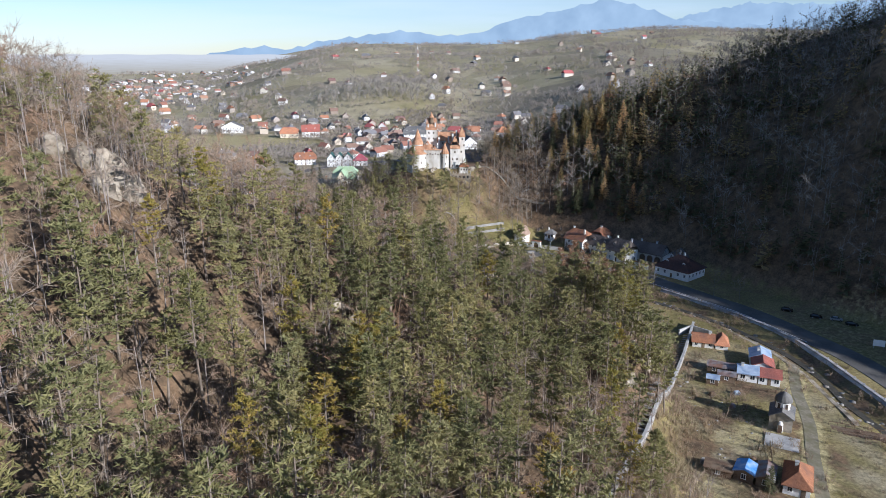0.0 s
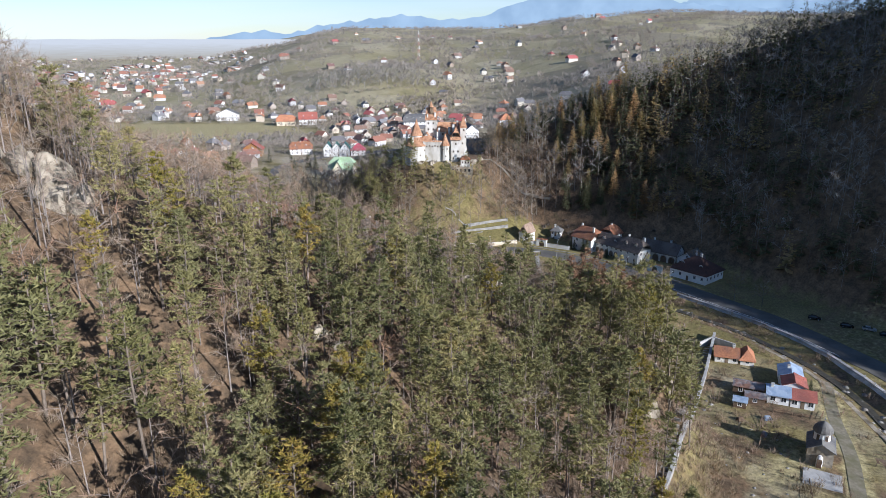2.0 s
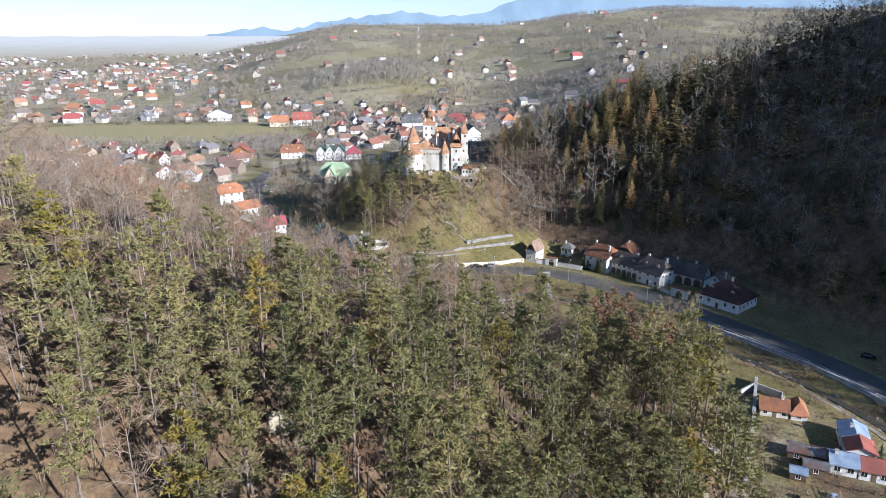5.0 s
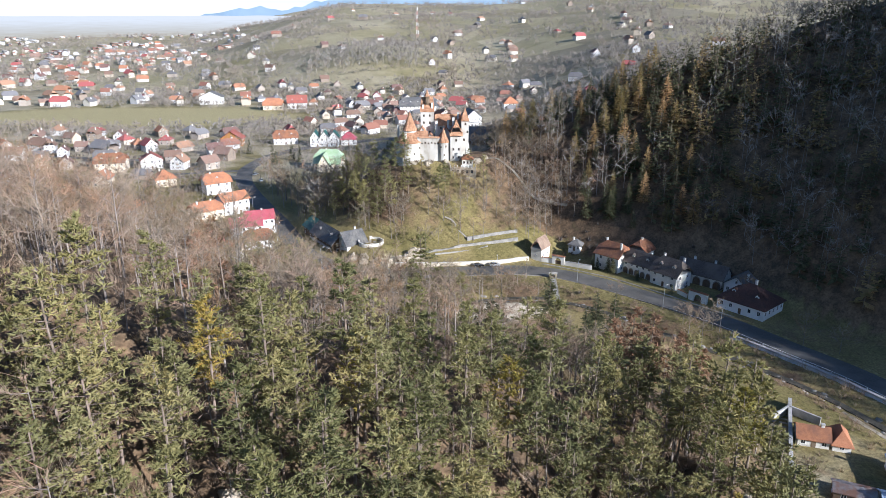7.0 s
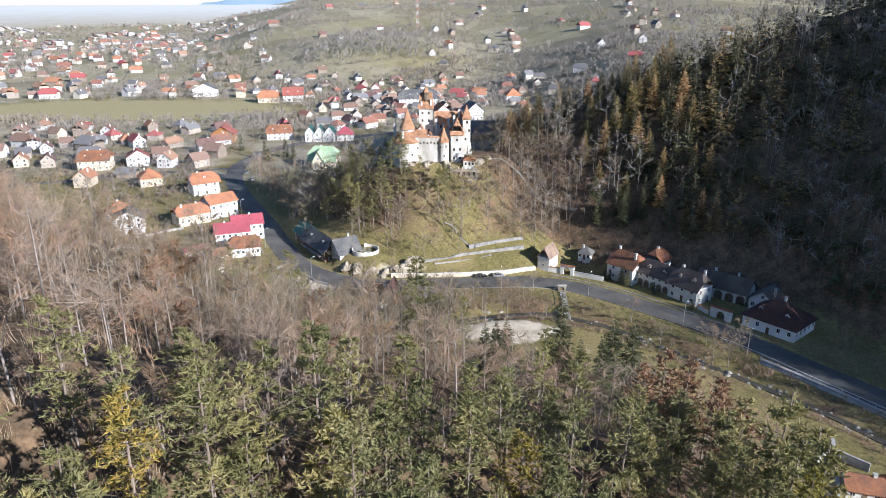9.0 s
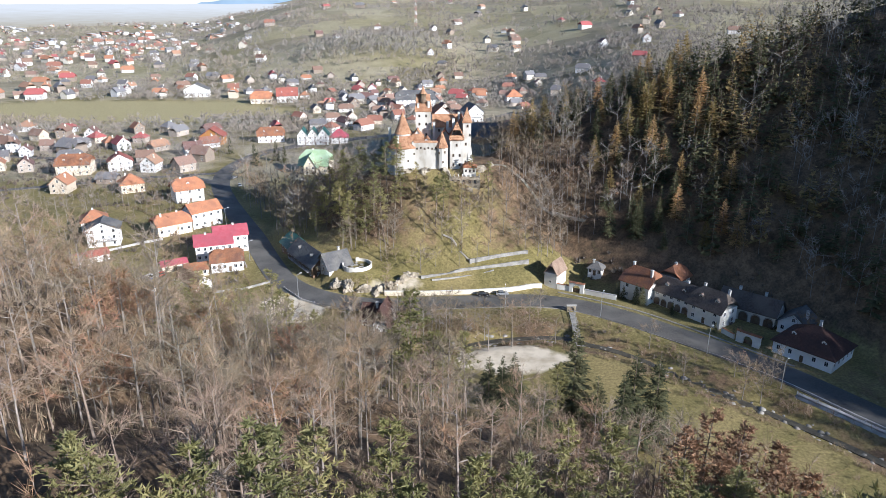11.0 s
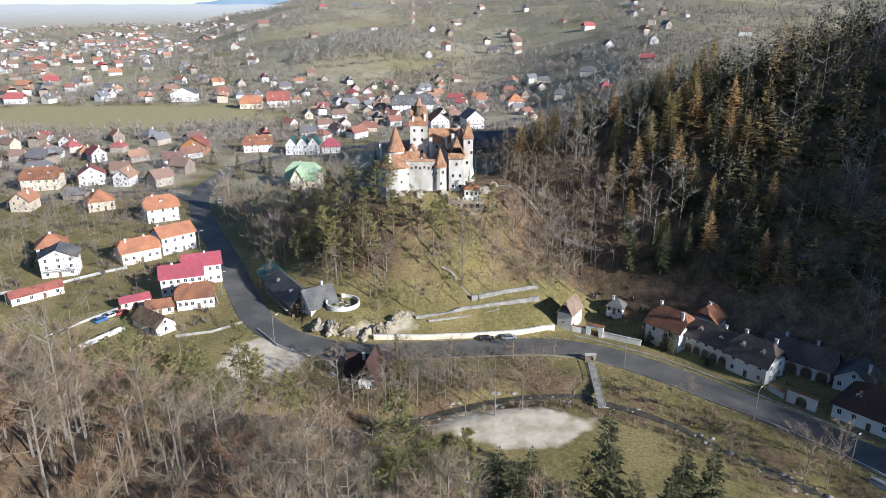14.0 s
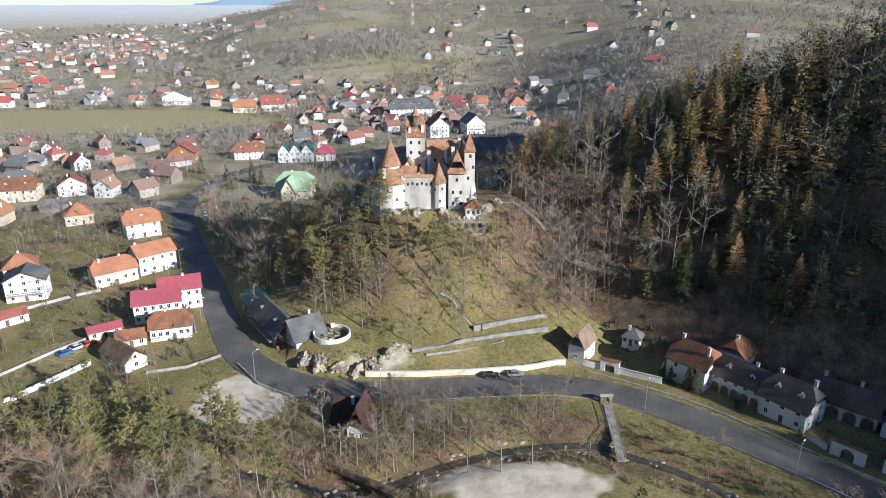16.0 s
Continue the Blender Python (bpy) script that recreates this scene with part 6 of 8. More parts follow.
FAR = [far_template(*a) for a in ((12, 10, 5.6, 4.2, "gable", "x", 2), (10, 12, 5.8, 4.4, "gable", "y", 2), (11, 11, 5.0, 4.0, "hip", "x", 2),
                                  (15, 9, 4.2, 4.0, "half", "x", 1), (9, 11, 6.6, 4.6, "half", "y", 2), (18, 11, 6.0, 5.0, "half", "x", 2))]
_cm = bpy.data.meshes.new("chimney")
_bm = box(-0.4, 0.4, -0.4, 0.4, -1.5, 1.2)
_bm.to_mesh(_cm)
_bm.free()
_cm.materials.append(M_plaster)


def far_house(i, x, y, turn, s, detail=True):
    wall, roof, wins, (L, W, h, rise) = FAR[i % len(FAR)]
    e = new("village_house")
    e.matrix_basis = pose(x, y, hz(x, y) + 0.1, 0, 0, turn) @ Matrix.Scale(s, 4)
    share("wall", wall, e)
    share("roof", roof, e)
    if detail:
        for p in wins:
            a, g = window_mesh(1.1, 1.4)
            share("pane", g, share("window", a, e, pose(*p)))
    share("chimney", _cm, e, pose(L * 0.22, W * 0.5, h + rise * (0.9 if i % 6 in (0, 2, 3, 5) else 0.8)))
    return tagged(e, "village house with tiled roof and pale rendered walls", "house", "houses of the village")


vr = np.random.default_rng(21)
taken = [(-75, 525), (-95, 610), (-72, 615), (-162, 610), (-122, 620), (-24, 786), (0, 700), (30, 710), (40, 620), (-180, 825), (-156, 835), (74, 828), (-262, 875),
         (-213, 517), (-190, 526), (-162, 478), (-125, 460), (-150, 410), (-138, 392)]


def try_house(x, y, gap, smin_, smax_, detail):
    if any(math.hypot(x - a, y - b) < gap for a, b in taken) or float(seg_dist(ROAD, np.array([x]), np.array([y]))[0]) < 12:
        return
    if float(mountain_h(np.array([x]), np.array([y]))[0]) > 10 or (y < 560 and x > -140) or math.hypot((x + 310) / 190, (y - 770) / 75) < 1.05:
        return
    taken.append((x, y))
    far_house(int(vr.integers(60)), x, y, vr.normal(12, 28), vr.uniform(smin_, smax_), detail)


for _ in range(80):      # west quarter below the field
    try_house(vr.uniform(-330, -150), vr.uniform(470, 660), 16, 0.72, 0.95, True)
for _ in range(210):      # the centre behind the castle
    try_house(vr.normal(-30, 75), vr.normal(790, 85), 15.5, 0.66, 0.9, len(taken) < 72)
for _ in range(80):      # behind the field
    try_house(vr.uniform(-520, -130), vr.uniform(850, 1010), 22, 0.75, 1.0, False)
for _ in range(45):      # up the hills to the east
    try_house(vr.uniform(-40, 330), vr.uniform(820, 1350), 38, 0.75, 1.0, False)
for _ in range(190):      # the far western village
    try_house(vr.normal(-620, 170), vr.normal(1330, 190), 22, 0.75, 1.1, False)
for _ in range(40):       # scattered farms
    try_house(vr.uniform(-900, 700), vr.uniform(1200, 2100), 70, 0.8, 1.1, False)


# the far town on the plain: past counting
def town_shape(L, W, h, rise, kind, axis):
    out = []
    for bm in (gable_wall(L, W, h, rise if kind == "gable" else 0.02, axis), roof_solid(L, W, h, rise, kind, axis, 0.8, 0.3)):
        bm.verts.index_update()
        out += [[tuple(v.co) for v in bm.verts], [tuple(v.index for v in f.verts) for f in bm.faces]]
        bm.free()
    return tuple(out)


def island_mat(name, colours):
    """One colour of several for each loose house."""
    m = ramp_mat(name, colours, stripes=None, bump=0.0)
    N, L = m.node_tree.nodes, m.node_tree.links
    cr = next(n for n in N if n.type == "VALTORGB")
    L.new(N.new("ShaderNodeNewGeometry").outputs["Random Per Island"], cr.inputs[0])
    return m


M_townroof = island_mat("town_roof_tiles", [(0.55, 0.3, 0.2), (0.45, 0.24, 0.18), (0.5, 0.46, 0.44), (0.36, 0.3, 0.28), (0.6, 0.36, 0.26), (0.7, 0.68, 0.66)])
M_townwall = island_mat("town_render", [(0.8, 0.78, 0.76), (0.76, 0.7, 0.62), (0.72, 0.7, 0.68), (0.82, 0.81, 0.8)])
TOWN = [town_shape(*a) for a in ((14, 11, 6, 4, "gable", "x"), (11, 13, 6, 4.4, "gable", "y"), (12, 12, 6, 4, "hip", "x"), (30, 16, 7, 2.5, "gable", "x"))]
tw = scatter(vr, -1350, -420, 1480, 2350, 36, lambda X, Y: np.clip(0.32 + 0.5 * wob(X, Y, 170, 3.0), 0, 1) * sstep(0.2, 0.32, -X / Y) * (-X < 0.74 * Y) * (1 - 0.6 * sstep(1900, 2300, Y)))
tw = [p for p in tw if all(math.hypot(p[0] - a, p[1] - b) > 20 for a, b in taken)]
stuff("far_town", TOWN, [(x, y, vr.uniform(0.6, 0.95), vr.normal(0.3, 0.5)) for x, y in tw], M_townwall, M_townroof, "pale houses of the far town on the plain", "houses")


# valley and village trees, hedges and copses
def vill_keep(X, Y):
    field = sstep(0.55, 1.0, 1.7 - np.hypot((X + 310) / 190, (Y - 770) / 75))
    w = np.clip(0.34 + 0.4 * wob(X, Y, 60, 9.0) + 0.2 * wob(X, Y, 21, 2.0), 0.03, 1)
    w = np.maximum(w, 0.8 * sstep(525, 545, Y) * sstep(605, 590, Y) * sstep(-205, -190, X) * sstep(-20, -60, X))      # the park by the fork
    return w * (1 - field) * (seg_dist(ROAD, X, Y) > 9) * (np.abs(X) < 0.75 * Y)


def clear_of_houses(pts, gap):
    h = np.array(taken)
    return [p for p in pts if np.min(np.hypot(h[:, 0] - p[0], h[:, 1] - p[1])) > gap]


rng = np.random.default_rng(47)
vt = clear_of_houses(scatter(rng, -420, 420, 430, 960, 6.3, lambda X, Y: 1.35 * vill_keep(X, Y) * (mountain_h(X, Y) < 20)), 7.5)
stuff("village_trees", GARDENBARES, [(x, y, rng.uniform(0.45, 0.85), rng.uniform(0, 6.28)) for x, y in vt if y < 640], M_trunk, M_trunk, "leafless garden and orchard trees among the houses", "trees")
stuff("orchard_trees", COPSES, [(x, y, rng.uniform(0.5, 1.05), rng.uniform(0, 6.28)) for x, y in vt if y >= 640], M_fartwig, M_fartwig, "leafless orchard trees beyond the village", "trees")
bs = clear_of_houses(scatter(rng, -420, 300, 640, 1000, 6.0, lambda X, Y: 1.5 * vill_keep(X, Y) * (mountain_h(X, Y) < 20)), 7.0)
hg = clear_of_houses(scatter(rng, -300, -60, 320, 640, 3.6, lambda X, Y: np.clip(0.55 * wob(X, Y, 13, 4.0) + 0.12 + 0.2 * sstep(430, 500, Y), 0, 1) * (seg_dist(ROAD, X, Y) > 8) * (X < -0.62 * (Y - 340) - 50) * (spur_h(X, Y) < 0)), 7.0)
stuff("hedges", BUSHES, [(x, y, rng.uniform(0.7, 1.4), rng.uniform(0, 6.28)) for x, y in hg], M_darktwig, M_darktwig, "low grey leafless hedges and bushes in the gardens", "shrubs")
stuff("garden_bushes", COPSES, [(x, y, rng.uniform(0.5, 1.15), rng.uniform(0, 6.28)) for x, y in bs if y > 640], M_fartwig, M_fartwig, "brown leafless bushes and hedges among the houses", "shrubs")
ft = scatter(rng, -1500, 1500, 960, 2600, 13.5, lambda X, Y: np.clip(0.4 - 0.2 * sstep(1400, 1900, Y) + 1.1 * wob(X, Y, 110, 4.0) + 0.4 * wob(X, Y, 45, 1.0), 0.08, 1) * (np.abs(X) < 0.72 * Y))
stuff("hill_trees", COPSES, [(x, y, rng.uniform(0.9, 1.7), rng.uniform(0, 6.28)) for x, y in ft], M_fartwig, M_fartwig, "leafless copses and hedgerows on the far hills", "trees")
ct = scatter(rng, -1100, 1100, 600, 2200, 34, lambda X, Y: np.clip(0.8 * wob(X, Y, 70, 6.0) - 0.25, 0, 1) * (np.abs(X) < 0.72 * Y))
stuff("hill_conifers", FARCONES, [(x, y, rng.uniform(0.7, 1.3), rng.uniform(0, 6.28)) for x, y in ct], M_bark, M_spruce, "small dark conifer groups on the far hills", "trees")
rows = []
for _ in range(120):      # hedgerows between the hill fields
    x, y, a = rng.uniform(-700, 900), rng.uniform(880, 2100), rng.choice([0.2, 1.5]) + rng.normal(0, 0.25)
    for k in range(int(rng.uniform(8, 26))):
        rows.append((x + rng.normal(0, 1.5), y + rng.normal(0, 1.5), rng.uniform(0.55, 1.15), rng.uniform(0, 6.28)))
        x, y, a = x + 8 * math.cos(a), y + 8 * math.sin(a), a + rng.normal(0, 0.1)
rows = [r for r in rows if abs(r[0]) < 0.7 * r[1] and all(math.hypot(r[0] - p, r[1] - q) > 10 for p, q in taken)]
stuff("hedgerows", COPSES, rows, M_fartwig, M_fartwig, "leafless hedgerows dividing the hill fields", "shrubs")
kn = scatter(rng, -190, 10, 1035, 1130, 6.5, lambda X, Y: np.clip(1.5 * bump2(X, Y, -95, 1085, 75, 40), 0, 0.95))
stuff("birch_grove", COPSES[3:], [(x, y, rng.uniform(1.2, 1.9), rng.uniform(0, 6.28)) for x, y in kn], M_birch, M_birch, "pale leafless birch grove on a knoll", "trees")

for x, y, s in ((-205, 560, 0.55), (-199, 556, 0.6), (-192, 562, 0.5), (-140, 575, 0.5), (-116, 545, 0.55), (-112, 538, 0.6), (-104, 552, 0.6), (-98, 548, 0.5), (-58, 520, 0.5), (-55, 512, 0.6), (-60, 532, 0.55), (-230, 548, 0.5),
                (-52, 470, 0.7), (-58, 455, 0.7), (-50, 440, 0.75), (-165, 585, 0.5), (-40, 585, 0.5), (-28, 590, 0.45)):
    plant("conifer", K_spruce, int(abs(x)), x, y, s, 31 * x, "dark green conifer between the village houses", "village conifers")


# distant mountains and plain: glowing backdrops, with the haze painted into their colour
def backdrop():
    m = bpy.data.materials.new("haze_tinted_mountains")
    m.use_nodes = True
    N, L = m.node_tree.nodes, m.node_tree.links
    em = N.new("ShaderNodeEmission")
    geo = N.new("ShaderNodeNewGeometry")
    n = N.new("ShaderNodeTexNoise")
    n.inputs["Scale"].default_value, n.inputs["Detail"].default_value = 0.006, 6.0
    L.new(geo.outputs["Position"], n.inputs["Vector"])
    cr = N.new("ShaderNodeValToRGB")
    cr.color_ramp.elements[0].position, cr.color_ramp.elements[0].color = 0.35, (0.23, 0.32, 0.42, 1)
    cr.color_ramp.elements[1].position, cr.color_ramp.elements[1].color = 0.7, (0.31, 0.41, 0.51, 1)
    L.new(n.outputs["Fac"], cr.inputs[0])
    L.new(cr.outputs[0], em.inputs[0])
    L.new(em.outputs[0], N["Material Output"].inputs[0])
    # upright strip for the far plain: painted haze glows paler towards its top
    hz_m = bpy.data.materials.new("haze_tinted_plain")
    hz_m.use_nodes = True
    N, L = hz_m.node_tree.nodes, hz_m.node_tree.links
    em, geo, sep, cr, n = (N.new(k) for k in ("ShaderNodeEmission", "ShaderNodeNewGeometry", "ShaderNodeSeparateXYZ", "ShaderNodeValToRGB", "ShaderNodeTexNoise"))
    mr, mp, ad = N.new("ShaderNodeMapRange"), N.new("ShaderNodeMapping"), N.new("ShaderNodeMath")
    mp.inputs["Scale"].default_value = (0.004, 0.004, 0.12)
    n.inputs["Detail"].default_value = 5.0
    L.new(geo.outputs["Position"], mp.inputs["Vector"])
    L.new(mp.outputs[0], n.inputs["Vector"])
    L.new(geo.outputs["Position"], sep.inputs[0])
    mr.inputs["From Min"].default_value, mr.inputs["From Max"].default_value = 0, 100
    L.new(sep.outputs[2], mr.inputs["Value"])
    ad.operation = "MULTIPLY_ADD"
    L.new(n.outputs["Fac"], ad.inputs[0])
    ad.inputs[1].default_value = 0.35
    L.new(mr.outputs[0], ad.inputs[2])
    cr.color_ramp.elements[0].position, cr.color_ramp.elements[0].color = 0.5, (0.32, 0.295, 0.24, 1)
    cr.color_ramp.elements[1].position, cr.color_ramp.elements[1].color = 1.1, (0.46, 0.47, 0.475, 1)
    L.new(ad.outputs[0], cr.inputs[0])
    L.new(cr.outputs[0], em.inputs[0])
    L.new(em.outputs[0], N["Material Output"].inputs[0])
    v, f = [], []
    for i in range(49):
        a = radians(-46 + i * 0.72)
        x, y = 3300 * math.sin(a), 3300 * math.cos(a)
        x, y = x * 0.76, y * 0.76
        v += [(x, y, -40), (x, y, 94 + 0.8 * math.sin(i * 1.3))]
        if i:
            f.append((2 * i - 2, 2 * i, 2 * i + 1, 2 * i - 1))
    tagged(link_mesh("backdrop", v, f, hz_m), "glowing backdrop strip tinted as a pale hazy plain at the horizon", "plain", kind="structure")
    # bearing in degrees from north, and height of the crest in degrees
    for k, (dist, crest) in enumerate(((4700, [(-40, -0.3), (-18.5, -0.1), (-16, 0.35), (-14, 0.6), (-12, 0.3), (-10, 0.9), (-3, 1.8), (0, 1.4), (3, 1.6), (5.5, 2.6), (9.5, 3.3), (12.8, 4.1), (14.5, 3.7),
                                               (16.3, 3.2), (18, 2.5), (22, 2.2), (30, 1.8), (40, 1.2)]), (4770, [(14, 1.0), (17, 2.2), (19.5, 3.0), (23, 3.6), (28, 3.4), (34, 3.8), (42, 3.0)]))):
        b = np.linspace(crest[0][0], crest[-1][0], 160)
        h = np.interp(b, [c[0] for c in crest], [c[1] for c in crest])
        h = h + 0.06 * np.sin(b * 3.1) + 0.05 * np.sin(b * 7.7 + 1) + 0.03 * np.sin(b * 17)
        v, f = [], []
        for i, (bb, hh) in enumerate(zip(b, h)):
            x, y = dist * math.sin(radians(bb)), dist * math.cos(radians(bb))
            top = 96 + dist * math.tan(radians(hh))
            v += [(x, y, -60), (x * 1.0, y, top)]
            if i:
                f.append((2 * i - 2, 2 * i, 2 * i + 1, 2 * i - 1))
        tagged(link_mesh("backdrop", v, f, m), "glowing backdrop tinted as a blue hazy mountain range on the horizon", "mountains", kind="structure")


backdrop()


# ---- walls, gates, terraces ----
def wall_line(name, pts, h, t, material, label, category="wall", coping=None, sink=1.2, posts=0.0, post_mat=None, group=""):
    """A free-standing wall along points, one part for each stretch, with coping and posts."""
    e = new(name)
    e.matrix_basis = pose(pts[0][0], pts[0][1], 0)
    tagged(e, label, category, group)
    o = np.array(pts[0])
    for a, b in zip(pts, pts[1:]):
        a, b = np.array(a, float), np.array(b, float)
        n = max(1, int(round(np.linalg.norm(b - a) / 5)))
        for i in range(n):
            p, q = a + (b - a) * i / n, a + (b - a) * (i + 1) / n
            d = (q - p) / np.linalg.norm(q - p)
            s = np.array([-d[1], d[0]]) * t / 2
            zp, zq = hz(*p), hz(*q)
            p, q = p - o, q - o
            base = []
            for dz, w in ((-sink, 1.0), (h, 0.85)):
                base += [(*(p - s * w), zp + dz), (*(q - s * w), zq + dz), (*(q + s * w), zq + dz), (*(p + s * w), zp + dz)]
            F = [(3, 2, 1, 0), (4, 5, 6, 7), (0, 1, 5, 4), (1, 2, 6, 5), (2, 3, 7, 6), (3, 0, 4, 7)]
            w = part("wall_section", solid(base, F), material, e)
            if coping:
                c = []
                for dz, k in ((h, 1.25), (h + 0.12, 1.15)):
                    c += [(*(p - s * k), zp + dz), (*(q - s * k), zq + dz), (*(q + s * k), zq + dz), (*(p + s * k), zp + dz)]
                part("coping", solid(c, F), coping, w)
            if posts:
                bm = box(p[0] - 0.12, p[0] + 0.12, p[1] - 0.12, p[1] + 0.12, zp - 0.3, zp + h + posts)
                part("post", bm, post_mat or material, e)
    return e


def portal(name, x, y, turn, w, h, gap, arch, label, t=1.0, roof=None, wall=None):
    """A gateway: solid wall with a round-headed opening through it."""
    e = new(name)
    e.matrix_basis = pose(x, y, hz(x, y) - 0.1, 0, 0, turn)
    tagged(e, label, "gate")
    n = 10
    pts = [(-gap / 2, 0)] + [(-gap / 2 * math.cos(math.pi * i / n), arch - gap / 2 + gap / 2 * math.sin(math.pi * i / n)) for i in range(n + 1)] + [(gap / 2, 0)]
    bm = bmesh.new()
    F = [[bm.verts.new((x_, s, z_)) for x_, z_ in [(-w / 2, 0), (-w / 2, h), (w / 2, h), (w / 2, 0)]] for s in (-t / 2, t / 2)]
    A = [[bm.verts.new((x_, s, z_)) for x_, z_ in pts] for s in (-t / 2, t / 2)]
    m = len(pts)
    for s in (0, 1):
        bm.faces.new([F[s][0]] + [F[s][1]] + A[s][m // 2::-1])
        bm.faces.new([F[s][1], F[s][2]] + [A[s][m // 2]])
        bm.faces.new([F[s][2], F[s][3]] + A[s][:m // 2 - 1:-1])
    for i in range(m - 1):
        bm.faces.new([A[0][i], A[0][i + 1], A[1][i + 1], A[1][i]])
    for i in range(3):
        bm.faces.new([F[0][i], F[0][i + 1], F[1][i + 1], F[1][i]])
    bmesh.ops.recalc_face_normals(bm, faces=bm.faces)
    part("arch_wall", bm, wall or M_plaster, e)
    part("coping", solid([(-w / 2 - 0.2, -t / 2 - 0.25, h), (w / 2 + 0.2, -t / 2 - 0.25, h), (w / 2 + 0.2, t / 2 + 0.25, h), (-w / 2 - 0.2, t / 2 + 0.25, h), (-w / 2 - 0.2, 0, h + 0.45), (w / 2 + 0.2, 0, h + 0.45)],
                         [(0, 1, 5, 4), (2, 3, 4, 5), (0, 4, 3), (1, 2, 5), (0, 3, 2, 1)]), roof or M_oldtile, e)
    g = part("gate_leaf", box(-gap / 2 + 0.02, gap / 2 - 0.02, 0.15, 0.25, 0.05, arch - gap / 2), M_wood, e, "dark wooden gate leaf")
    return e


wall_line("roadside_wall", [(-18.2, 338.2), (-4, 338.2), (10, 339.2), (24, 341.0), (36.5, 343.6)], 1.5, 0.6, M_cream, "long cream plastered wall along the road", coping=M_plaster)
wall_line("roadside_wall", [(41.9, 344.0), (46.0, 342.2)], 2.0, 0.6, M_plaster, "short cream plastered wall beside the customs house", coping=M_oldtile)
portal("gateway", 48.2, 340.8, -29, 5.2, 3.6, 2.6, 2.9, "cream plastered gateway with round arch on the road")
wall_line("roadside_wall", [(50.6, 339.6), (60.4, 334.2)], 1.7, 0.5, M_plaster, "white plastered garden wall along the road", coping=M_concrete)
portal("gateway", 91.5, 302.0, -48, 7.0, 3.6, 2.8, 2.8, "white plastered courtyard gateway with round arch")
wall_line("courtyard_wall", [(86.8, 309.8), (88.8, 305.4)], 1.6, 0.5, M_plaster, "white courtyard wall by the road", coping=M_oldtile)
wall_line("terrace_wall", [(-6, 346.8), (8, 349.6), (21, 352.6), (33, 354)], 1.0, 0.6, M_stone, "low grey stone terrace wall across the lawn", group="terrace walls")
wall_line("terrace_wall", [(11.5, 353.9), (22, 356.0), (33, 358.0)], 1.1, 0.6, M_stone, "low grey stone terrace wall across the lawn", group="terrace walls")
wall_line("terrace_wall", [(-2, 345.4), (9, 347.6), (20, 350)], 0.5, 0.5, M_stone, "low grey stone kerb across the lawn", group="terrace walls")
strip("footpath", [(2, 362.5), (5.5, 361.2), (9, 357.6), (12, 353.8)], 0.35, 0.03, M_gravel, thick=0.05, label="pale gravel footpath down the castle lawn", category="path")
strip("footpath", [(22, 391), (29, 390), (36, 386), (46, 378), (56, 371)], 0.8, 0.05, M_gravel, thick=0.2, label="pale track from the castle into the wood", category="path")
strip("pavement", [(41.8, 340.8), (46, 338.6), (54, 333.6), (66, 325), (76, 315.0), (87, 302.8), (99, 288.8)], 0.28, 0.18, M_stone, thick=0.3, label="narrow concrete pavement before the roadside houses", category="pavement")
strip("kerb", [(83, 292.6), (70, 304.5), (58, 315.4), (44, 325.4), (30, 328.4), (12, 327.6), (-8, 325.8)], 0.07, 0.2, M_stone, thick=0.4, label="weathered concrete kerb along the road", category="kerb")
strip("road_line", [p for p in ROAD[3:8]], 0.09, 0.19, M_white, thick=0.04, label="white painted edge line on the asphalt", category="road marking", offset=3.9)
strip("lane", [(-122, 494), (-150, 512), (-190, 545), (-250, 560), (-320, 575)], 3.2, 0.12, M_asphalt, label="narrow asphalt lane through the village", category="road")
strip("lane", [(-128, 520), (-175, 505), (-215, 488), (-260, 470)], 2.4, 0.12, M_asphalt, label="side lane between village gardens", category="road")

# the round belvedere
def belvedere(x, y):
    e = new("belvedere")
    z = 5.0
    e.matrix_basis = pose(x, y, z)
    tagged(e, "round white masonry belvedere terrace with parapet", "terrace")
    part("floor_slab", lathe([(5.2, -3.0), (5.2, 0.1)], 28), M_concrete, e)
    n = 28
    for i in range(n):
        a0, a1 = 2 * math.pi * i / n, 2 * math.pi * (i + 1) / n
        if 8 <= i <= 9:
            continue
        h = 1.5 if i % 7 else 1.9
        v = [(r * math.cos(a), r * math.sin(a), zz) for zz in (-2.5 if i > 13 else 0, h) for r, a in ((5.3, a0), (5.3, a1), (4.9, a1), (4.9, a0))]
        part("parapet_block", solid(v, [(3, 2, 1, 0), (4, 5, 6, 7), (0, 1, 5, 4), (1, 2, 6, 5), (2, 3, 7, 6), (3, 0, 4, 7)]), M_plaster, e)
    for px, py in ((1.5, 1.0), (-1.8, -0.5), (0.6, -2.2), (-0.6, 2.6)):
        t = part("table", lathe([(0.12, 0.1), (0.12, 0.75), (0.65, 0.76), (0.65, 0.82)], 10, px, py), M_stone, e)
        part("bench", box(px - 0.8, px + 0.8, py - 1.2, py - 0.85, 0.1, 0.5), M_stone, e)
    return e


belvedere(-29, 352)


